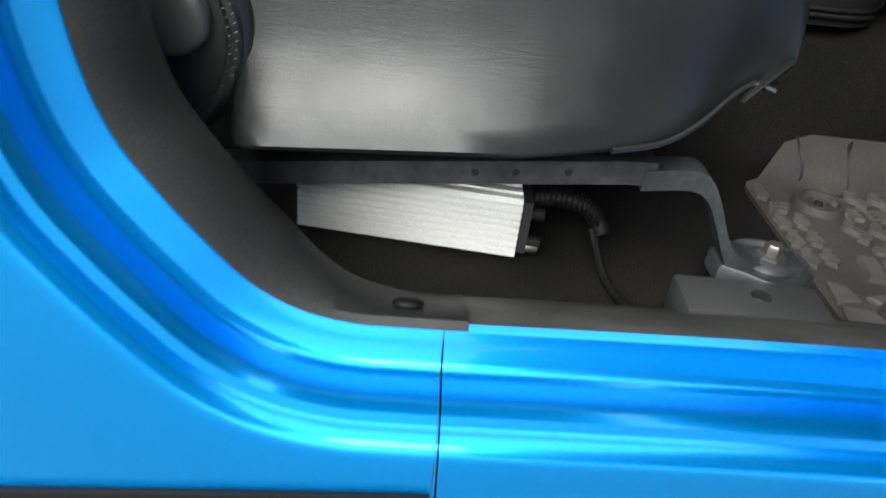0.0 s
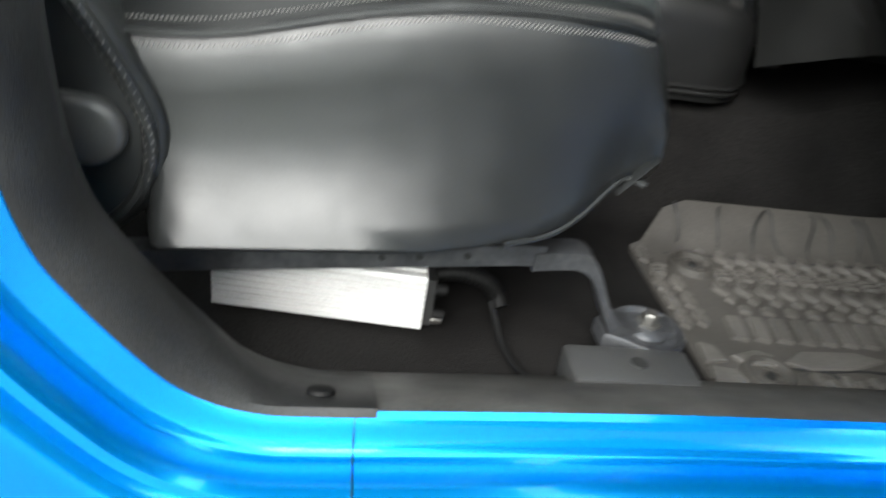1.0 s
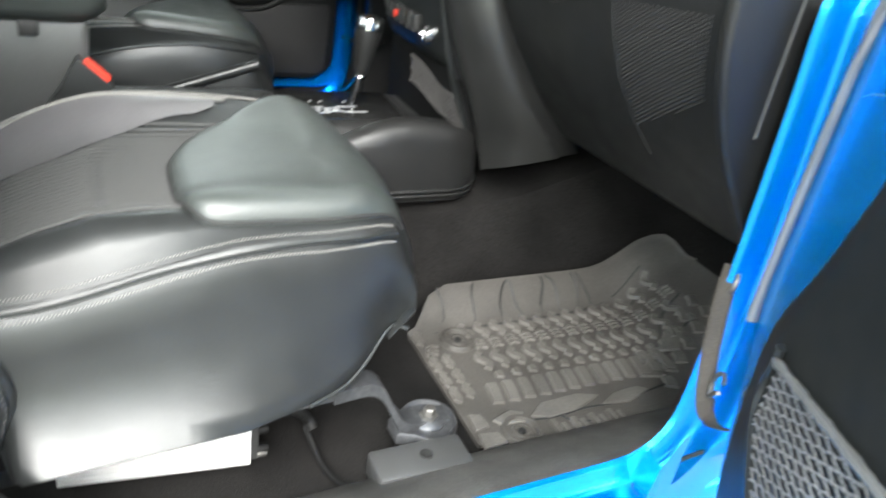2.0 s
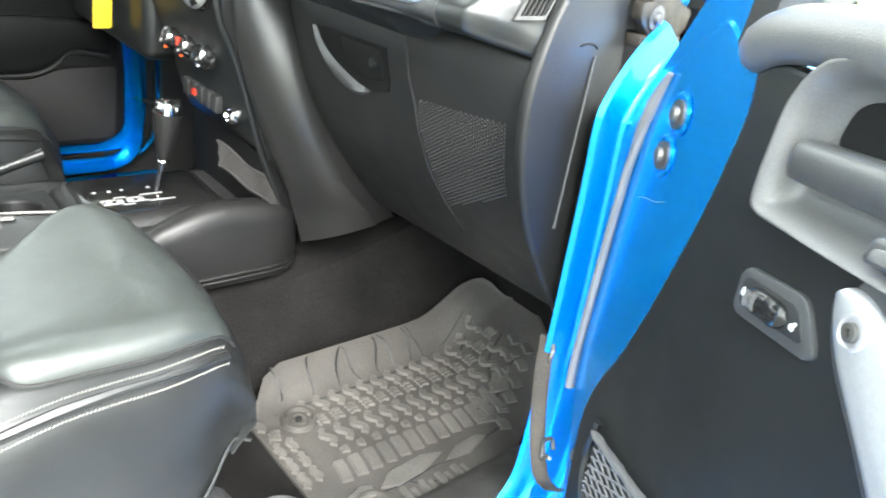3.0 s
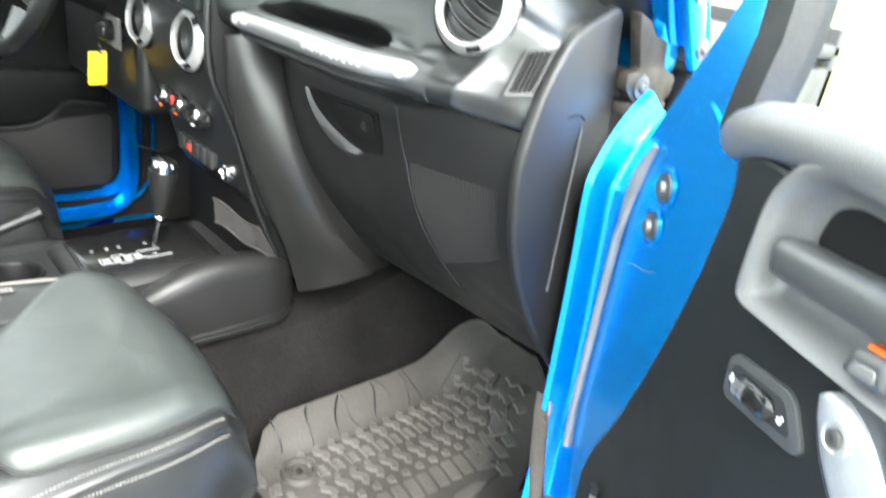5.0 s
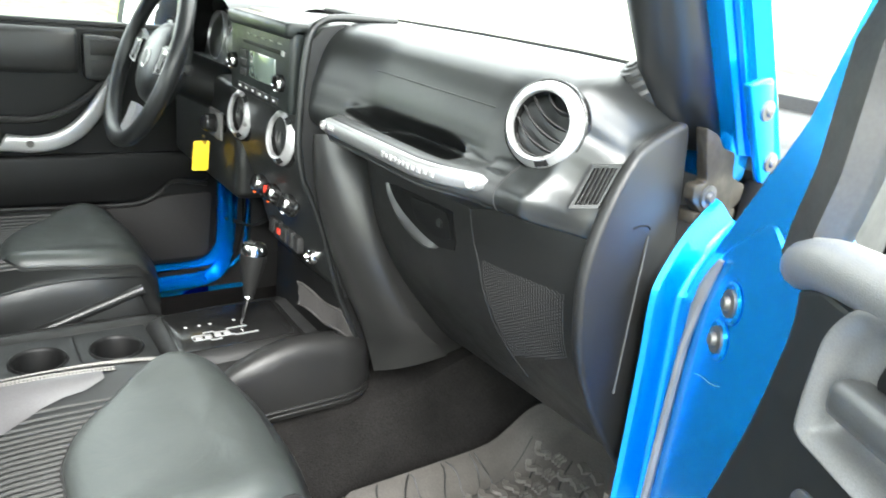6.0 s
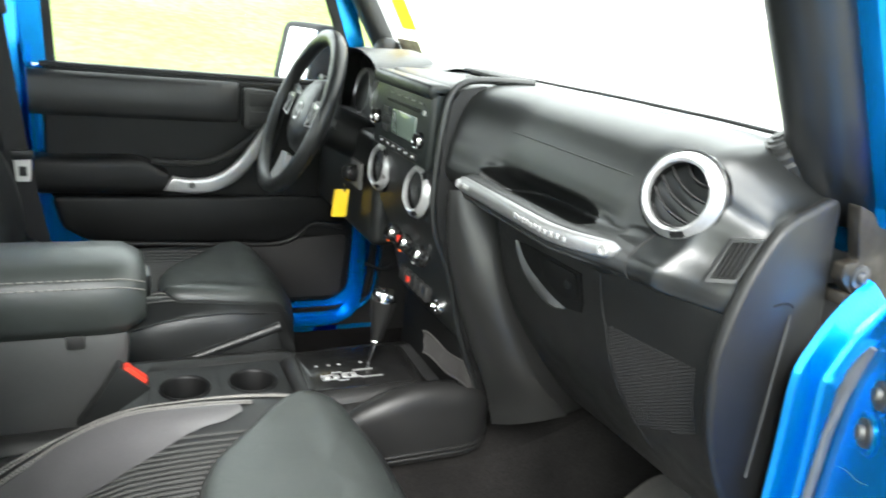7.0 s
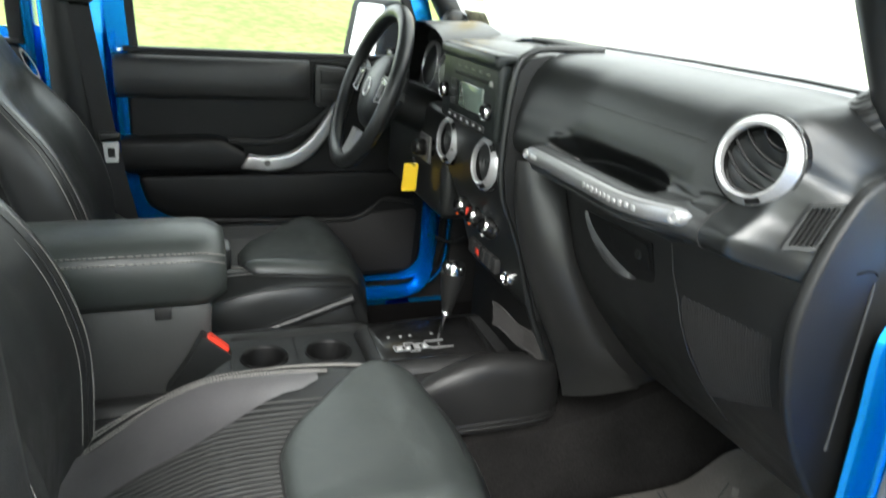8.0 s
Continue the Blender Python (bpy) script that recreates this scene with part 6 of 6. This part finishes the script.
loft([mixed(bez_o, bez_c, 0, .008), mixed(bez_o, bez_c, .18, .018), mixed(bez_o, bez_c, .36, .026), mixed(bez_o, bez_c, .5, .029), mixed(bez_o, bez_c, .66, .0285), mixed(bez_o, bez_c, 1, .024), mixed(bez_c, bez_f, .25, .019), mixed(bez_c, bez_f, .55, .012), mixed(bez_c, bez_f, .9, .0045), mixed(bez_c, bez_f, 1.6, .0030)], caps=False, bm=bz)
bezel = part("release_bezel", bz, GREYPLASTIC, pdoor, "soft-edged surround of the door release, grey raised for sky glints", local=True, sharp=75)
part("bezel_floor", prism(bez_f, dr, -.001, .0032, 0), GREYPLASTIC, bezel, "recess floor, grey raised for the light in it", **L)
# flat near-black plate paints the shade of the finger hole
part("finger_hole_shade", prism(rounded([(.226, 1.262), (.30, 1.266), (.42, 1.274), (.42, 1.300), (.247, 1.2965), (.232, 1.288)], .010), dr, .001, .0062, 0), DEEP, bezel, "near-black plate for the shaded finger hole behind the lever", **L)
LEVER = ((-.013, -.022), (-.0145, .0), (-.0120, .0075), (-.006, .010), (.006, .011), (.0125, .008), (.0145, .001), (.012, -.022))
part("release_handle", loft([[dr(u, z0 + a * k, w + b) for a, b in LEVER] for u, z0, w, k in ((.2165, 1.2490, .0160, .93), (.219, 1.2493, .0180, .985), (.224, 1.250, .0188, 1), (.27, 1.255, .020, 1), (.33, 1.262, .021, 1), (.42, 1.271, .021, 1), (.50, 1.277, .015, 1))]), DOORGREY, bezel, "dark grey release lever", local=True, sharp=60)
part("lever_end_cap", loft([[dr(u, z0 + a * 1.03, w + b * 1.05) for a, b in LEVER] for u, z0, w in ((.316, 1.2604, .0215), (.36, 1.265, .0215), (.42, 1.271, .0215))]), DOORGREY, bezel, "lighter grey end of the lever", local=True, sharp=60)
lock = part("lock_slider", prism(rounded([(.308, 1.222), (.312, 1.240), (.338, 1.245), (.342, 1.226)], .006), dr, -.012, .033, .005, 3), DOORGREY, bezel, "dark grey lock slider", **L)
part("slider_face", prism(rounded([(.316, 1.226), (.318, 1.234), (.334, 1.237), (.336, 1.229)], .003), dr, .030, .0345, .001), GREYPLASTIC, lock, **L)
part("lock_mark", prism([(.317, 1.2415), (.333, 1.2440), (.333, 1.2465), (.317, 1.2440)], dr, .014, .0275, 0), ORANGE, lock, "orange lock mark", **L)
# lock switch plate
plate_o = rounded([(.197, 1.157), (.204, 1.165), (.263, 1.175), (.271, 1.172), (.288, 1.153), (.291, 1.146), (.284, 1.140), (.207, 1.128), (.200, 1.132)], .005)
sw = part("switch_plate", prism(plate_o, dr, .010, .016, .002), DOORGREY, pdoor, "charcoal lock switch plate", **L)
part("switch_inlay", prism(rounded([(.204, 1.155), (.209, 1.159), (.260, 1.167), (.267, 1.164), (.279, 1.151), (.276, 1.147), (.211, 1.136), (.206, 1.139)], .004), dr, .014, .0166, .001), RUBBER, sw, "recessed black inlay", **L)
def rocker_at(t, a, h):
    """Along the rocker from 0 to 1, a across it; it dips in the middle."""
    u, z = .2170 + .0405 * t, 1.1485 + .0045 * t
    return dr(u, z + a, .0165 + h)
rk = part("rocker", loft([[rocker_at(t, a * w, h * k) for a, h in ((-1, 0), (-.92, .5), (-.6, .9), (0, 1), (.6, .9), (.92, .5), (1, 0))] for t, w, k in ((-.06, .0015, .0005), (0, .0062, .0040), (.08, .0086, .0068), (.25, .0098, .0080), (.42, .0098, .0060), (.55, .0098, .0052), (.75, .0098, .0076), (.92, .0086, .0068), (1.0, .0062, .0040), (1.06, .0015, .0005))], closed=False, caps=False), GLOSS, sw, "black rocker switch", **L)
for k in range(6):
    t = .10 + k * .055
    part("thumb_rib", tube([rocker_at(t, a, .0079 - 40 * a * a) for a in (-.006, -.003, 0, .003, .006)], .0006, 4), GREYPLASTIC, rk, **L)
for u, z, open_ in ((.2090, 1.1475, False), (.2660, 1.1545, True)):
    mark = bmesh.new()
    merge(mark, prism([(u - .0021, z - .0032), (u + .0021, z - .0032), (u + .0021, z + .0004), (u - .0021, z + .0004)], dr, .0162, .0174, 0))
    sh = .0022 if open_ else 0
    tube([dr(u + sh + .0014 * math.cos(radians(a)), z + .0012 + .0017 * math.sin(radians(a)), .0172) for a in (180, 135, 90, 45, 0)], .0005, 4, bm=mark)
    part("lock_symbol", mark, WHITE, sw, "small white padlock symbol", **L)
# silver pull
PULL = ((.300, 1.199, .006), (.305, 1.196, .011), (.312, 1.191, .0155), (.322, 1.183, .0195), (.336, 1.171, .021), (.365, 1.146, .0195), (.397, 1.117, .0178), (.44, 1.082, .017), (.49, 1.055, .017), (.56, 1.042, .017), (.66, 1.040, .017))
pl = cr([(u, z, h) for u, z, h in PULL], 4)
def pull_at(q, a, b, grow=0.0, wide=1.0):
    return dr(q.x + a * .67 * (q.z * wide + grow), q.y + a * .74 * (q.z * wide + grow), .020 + b)
pull2 = part("pull_handle", loft([[pull_at(q, a, b) for a, b in ((-1, -.012), (-.99, .0), (-.93, .0035), (-.7, .005), (0, .0065), (.7, .005), (.93, .0035), (.99, 0), (1, -.012))] for q in pl], closed=False, caps=False), SILVER, pdoor, "curved satin silver pull handle", local=True, sharp=60)
part("screw_dish", lathe([(.0001, .0006), (.0075, .0006), (.0088, .0022), (.0105, .0020), (.0112, -.002)], dr(.321, 1.184, .0258), (0, -1, 0), 24), SILVER, pull2, "round screw recess", **L)
part("pull_screw", lathe([(.0001, .0004), (.0022, .0004), (.0026, .0032), (.0056, .0030), (.0062, -.001)], dr(.321, 1.184, .0262), (0, -1, 0), 18), BOLT, pull2, "steel screw", **L)
part("pull_back", loft([[pull_at(q, a, b, g) for a, b, g in ((-1, -.012, .013), (-.98, -.004, .011), (-.92, .0, .007), (-.8, -.001, .0), (.8, -.001, .0), (.98, .002, .008), (1, .003, .020), (1, -.002, .034), (1, -.012, .042))] for q in pl], closed=False, caps=False), DOORGREY, pdoor, "dark grey moulded frame of the pull", local=True, sharp=70)
# storage net
nm = bmesh.new()
for slope, gap_, lift in ((.56, .0110, .0006), (-.08, .0098, -.0006)):
    for i in range(-30, 70):
        run = []
        for k in range(100):
            u = .062 + k * .0036
            z = .60 + i * gap_ + slope * (u - .062) + .0005 * math.sin(k * 1.43 + i * 2.1)
            if .66 < z < .893 + (u - .068) * .21 - .002 and u > .073 + max(0, .835 - z) * 1.2:
                run.append(dr(u, z, .018 + lift))
            elif len(run) > 1:
                break
        if len(run) > 1:
            tube(run, .0011, 5, bm=nm)
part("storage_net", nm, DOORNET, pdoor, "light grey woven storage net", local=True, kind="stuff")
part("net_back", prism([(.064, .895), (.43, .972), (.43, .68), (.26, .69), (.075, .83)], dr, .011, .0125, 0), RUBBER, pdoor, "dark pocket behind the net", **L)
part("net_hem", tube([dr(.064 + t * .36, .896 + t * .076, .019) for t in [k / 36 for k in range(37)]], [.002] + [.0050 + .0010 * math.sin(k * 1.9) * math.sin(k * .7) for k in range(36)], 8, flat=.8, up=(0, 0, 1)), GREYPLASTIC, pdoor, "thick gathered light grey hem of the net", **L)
part("net_edge", tube(cr([dr(.062, .908, .015), dr(.060, .86, .015), dr(.072, .83, .015), dr(.11, .795, .015), dr(.18, .74, .015), dr(.26, .68, .015)], 4), .006, 8), PLASTIC, pdoor, **L)
# window frame
PW = [((-.055, 1.25), (.076, 1.298)), ((-.02, 1.303), (.080, 1.33)), ((.01, 1.345), (.090, 1.375)), ((.05, 1.405), (.090, 1.42)), ((.070, 1.46), (.090, 1.47)), ((.10, 1.54), (.125, 1.54)), ((.17, 1.72), (.20, 1.70)), ((.21, 1.79), (.24, 1.76)), ((.84, 1.80), (.82, 1.77)), ((.87, 1.76), (.845, 1.74)), ((.87, 1.30), (.845, 1.30))]
wf = bmesh.new()
loft([[dr(*a, 0), dr(*b, -.002), dr(b[0], b[1], -.05), dr(a[0], a[1], -.05)] for a, b in PW], bm=wf)
part("window_frame", wf, BLUE, pdoor, "blue window frame post", local=True)
ws = bmesh.new()
loft([[dr(b[0] - .004, b[1], .004), dr(b[0] + .030 * (1 if i < 7 else -1), b[1] - (.0 if i < 6 else .03), .004), dr(b[0] + .030 * (1 if i < 7 else -1), b[1] - (.0 if i < 6 else .03), -.03), dr(b[0] - .004, b[1], -.03)] for i, (a, b) in enumerate(PW)], bm=ws)
part("window_seal", ws, RUBBER, pdoor, "black window seal", local=True)
pg = part("window_glass", loft([[dr(u, z, -.02) for u in (.10, .85)] for z in (1.30, 1.78)], closed=False, caps=False), GLASS, pdoor, "clear window glass", local=True)
pg.visible_shadow = False

# check strap between body and door
strap = thing("check_strap", (.24, -.76, .84), "worn grey-brown webbing check strap at the door hinge", "strap")
sp = cr([(.266, -.716, .900), (.252, -.728, .878), (.240, -.742, .845), (.231, -.757, .805), (.222, -.775, .772), (.212, -.793, .757), (.203, -.812, .760), (.196, -.828, .772)], 6)
def strap_skin(shift, wide):
    return loft([[p + Vector((-.60, -.45, .25)).normalized() * shift + Vector((.5, -.62, .1)) * (a * wide) + Vector((-.6, -.45, 0)) * b for a, b in ((-1, -.0018), (-.5, -.003), (0, -.0022), (.5, -.003), (1, -.0018), (1, .0018), (-1, .0018))] for p in sp])
part("webbing", strap_skin(.0, .0120), STRAPMAT, strap, "folded grey-brown webbing")
part("webbing_fold", strap_skin(.006, .0085), STRAPMAT, strap, "inner fold of the webbing")
part("wire_hook", tube(cr([(.199, -.806, .800), (.206, -.797, .792), (.212, -.788, .780), (.217, -.783, .800), (.210, -.796, .816), (.202, -.806, .812)], 5), .0026, 8), BOLT, strap, "bent metal wire hook")
part("wire_hook", tube(cr([(.262, -.724, .905), (.254, -.736, .895), (.250, -.738, .880), (.256, -.730, .872)], 5), .003, 8), BOLT, strap, "bent metal wire hook")

# ---------- floor mat ----------
matt = thing("floor_mat", (.35, -.42, .548), "dusty grey ribbed rubber floor mat in the passenger footwell", "floor mat")


def rise(x):
    return 0.085 * smooth01((x - 0.48) / 0.20) + 0.30 * smooth01((x - 0.62) / 0.3)


def mat_z(x, y):
    wall = .048 * smooth01((y + .325) / .062)
    return .552 + rise(x) + wall


def inner_y(x):
    return -.258 + .012 * smooth01((x - .42) / .15) - .06 * smooth01((.15 - x) / .08) - .11 * (1 - math.sqrt(max(0, 1 - min(max((x - .575) / .086, 0), 1) ** 2)))


def outer_y(x):
    return -.590 - .028 * smooth01((x - .10) / .2) + .10 * smooth01((x - .36) / .26) + .12 * smooth01((x - .58) / .14) + .04 * (1 - math.sqrt(max(0, 1 - min(max((x - .60) / .061, 0), 1) ** 2)))


secs = []
MX = [.070, .085, .12, .16, .2, .25, .3, .35, .4, .44, .48, .51, .54, .57, .585, .60, .615, .63, .642, .650, .656, .659, .660]
for x in MX:
    yi, yo = inner_y(x), outer_y(x)
    row = [Vector((x, yo + (yi - yo) * t, mat_z(x, yo + (yi - yo) * t) + (.004 if t in (0, 1) else 0))) for t in (0, .02, .06, .15, .3, .45, .6, .7, .76, .82, .88, .94, .98, 1)]
    secs.append(row)
under = [[p - Vector((0, 0, .006)) for p in r] for r in secs]
mb = loft([r + u[::-1] for r, u in zip(secs, under)])
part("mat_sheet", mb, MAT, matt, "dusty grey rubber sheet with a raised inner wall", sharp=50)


def lug(bm, pts, w, h):
    """A raised block along a line on the mat."""
    pts = [(p.x, p.y) for p in cr([(a, b, 0) for a, b in pts], 3)]
    secs = []
    for i, (x, y) in enumerate(pts):
        a, b = pts[max(i - 1, 0)], pts[min(i + 1, len(pts) - 1)]
        t = Vector((b[0] - a[0], b[1] - a[1], 0)).normalized()
        n = Vector((-t.y, t.x, 0)) * w
        z = mat_z(x, y)
        p = Vector((x, y, z))
        secs.append([p - n - Vector((0, 0, .001)), p - n * .8 + Vector((0, 0, h)), p + n * .8 + Vector((0, 0, h)), p + n - Vector((0, 0, .001))])
    loft(secs, bm=bm)


tread = bmesh.new()
def wave_lug(x, y0, y1, w=.0068, swing=.0066, h=.0064):
    lug(tread, [(x + .004 * t + swing * math.sin(6.28 * t), y0 + (y1 - y0) * t) for t in (0, .17, .33, .5, .67, .83, 1)], w, h)
for i in range(17):
    x = .168 + i * .0312
    bend = .055 * smooth01((x - .50) / .2)
    lim = outer_y(x) + .018
    if x < .60:
        wave_lug(x, -.356 + bend, -.320 + bend)
        for q in (-.386, -.377, -.368):
            lug(tread, [(x + .002, q + bend), (x + .011, q + .0045 + bend), (x + .021, q + bend)], .0030, .005)
        if -.44 + bend > lim:
            wave_lug(x - .006, -.438 + bend, -.398 + bend)
        if x < .60 and -.46 + bend > lim:
            lug(tread, [(x + .004, -.462 + bend), (x + .006, -.456 + bend), (x + .005, -.449 + bend)], .0072, .0058)
for i in range(6):
    x = .452 + i * .030
    for base in (-.476, -.512, -.545):
        y = base + .09 * smooth01((x - .46) / .22)
        if y - .018 > outer_y(x) + .016:
            lug(tread, [(x - .004, y - .013), (x + .002, y), (x + .004, y + .012)], .0118, .0048)
for i in range(13):
    x = .143 + i * .0283
    if -.517 > outer_y(x) + .012:
        lug(tread, [(x - .004, -.517), (x, -.500), (x + .003, -.484), (x + .004, -.474)], .0098, .0062)
# plates with irregular outlines along the outer side, the front corner and the heel end
for x, y, plate in ((.112, -.548, ((0, 0), (.034, .012), (.052, .004), (.046, -.016), (.008, -.012))), (.172, -.556, ((0, 0), (.030, .022), (.100, .026), (.136, .014), (.080, -.006), (.028, -.010))), (.300, -.562, ((0, 0), (.036, .018), (.086, .022), (.102, .010), (.050, -.006))), (.41, -.520, ((0, 0), (.036, .030), (.066, .020), (.040, -.012))), (.49, -.470, ((0, 0), (.040, .036), (.068, .022), (.034, -.016))), (.072, -.598, ((0, 0), (.006, .030), (.034, .026), (.040, .004))), (.076, -.562, ((0, 0), (.004, .034), (.022, .030), (.026, .004)))):
    own = [(x + a, y + b) for a, b in plate]
    prism(own, lambda u, v, d: Vector((u, v, mat_z(u, v) + d)), -.001, .0048, .0012, 1, tread)
for k, y in enumerate((-.338, -.372, -.408, -.446, -.482)):
    if k == 1:
        for q in (0, .009, .018):
            lug(tread, [(.078 + q * .4, y - .012 + q), (.088 + q * .4, y - .008 + q), (.098 + q * .4, y - .012 + q)], .0030, .005)
        continue
    lug(tread, [(.078 + .008 * t + .0034 * math.sin(6.28 * t), y - .016 + .032 * t) for t in (0, .2, .4, .6, .8, 1)], .0068, .0055)
    if k > 1:
        lug(tread, [(.102 + .008 * t + .0034 * math.sin(6.28 * t), y - .010 + .028 * t) for t in (0, .2, .4, .6, .8, 1)], .0066, .0055)
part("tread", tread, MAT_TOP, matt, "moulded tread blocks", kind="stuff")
# black lines laid on the sheet colour in the shade of its grooves
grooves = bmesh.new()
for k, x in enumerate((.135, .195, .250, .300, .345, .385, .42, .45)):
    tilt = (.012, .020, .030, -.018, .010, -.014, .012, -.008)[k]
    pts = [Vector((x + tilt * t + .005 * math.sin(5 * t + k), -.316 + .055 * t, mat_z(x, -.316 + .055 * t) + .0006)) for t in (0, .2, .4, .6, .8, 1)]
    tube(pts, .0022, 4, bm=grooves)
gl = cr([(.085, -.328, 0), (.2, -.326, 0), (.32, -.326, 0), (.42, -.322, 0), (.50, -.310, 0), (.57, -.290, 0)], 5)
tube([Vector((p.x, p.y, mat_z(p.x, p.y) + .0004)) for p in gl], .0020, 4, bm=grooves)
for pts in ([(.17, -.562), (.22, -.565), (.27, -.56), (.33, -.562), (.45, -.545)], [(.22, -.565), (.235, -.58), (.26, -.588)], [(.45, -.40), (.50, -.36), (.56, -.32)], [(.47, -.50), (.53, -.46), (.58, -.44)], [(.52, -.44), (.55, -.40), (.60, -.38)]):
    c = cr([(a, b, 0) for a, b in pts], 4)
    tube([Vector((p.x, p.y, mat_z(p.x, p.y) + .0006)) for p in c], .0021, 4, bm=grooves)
part("groove_shade", grooves, RUBBER, matt, "black lines for the shade in moulded grooves", kind="stuff")
for x, y in ((.146, -.356), (.143, -.580)):
    g = part("grommet", lathe([(.0001, .001), (.010, .001), (.011, .005), (.014, .005), (.016, .001), (.022, .0008), (.024, .009), (.029, .009), (.032, .0)], (x, y, mat_z(x, y)), (0, 0, 1), 28), MAT, matt, "round moulded grommet")
    part("grommet_post", lathe([(.0001, .006), (.005, .006), (.006, .0)], (x, y, mat_z(x, y)), (0, 0, 1), 12), RUBBER, g)
name_bars = bmesh.new()
for k in range(4):
    x = .200 + k * .034
    lug(name_bars, [(x, -.604), (x, -.575 + .004 * (k == 0))], .0050, .005)
    lug(name_bars, [(x + .013, -.602), (x + .013, -.582)], .0045, .005)
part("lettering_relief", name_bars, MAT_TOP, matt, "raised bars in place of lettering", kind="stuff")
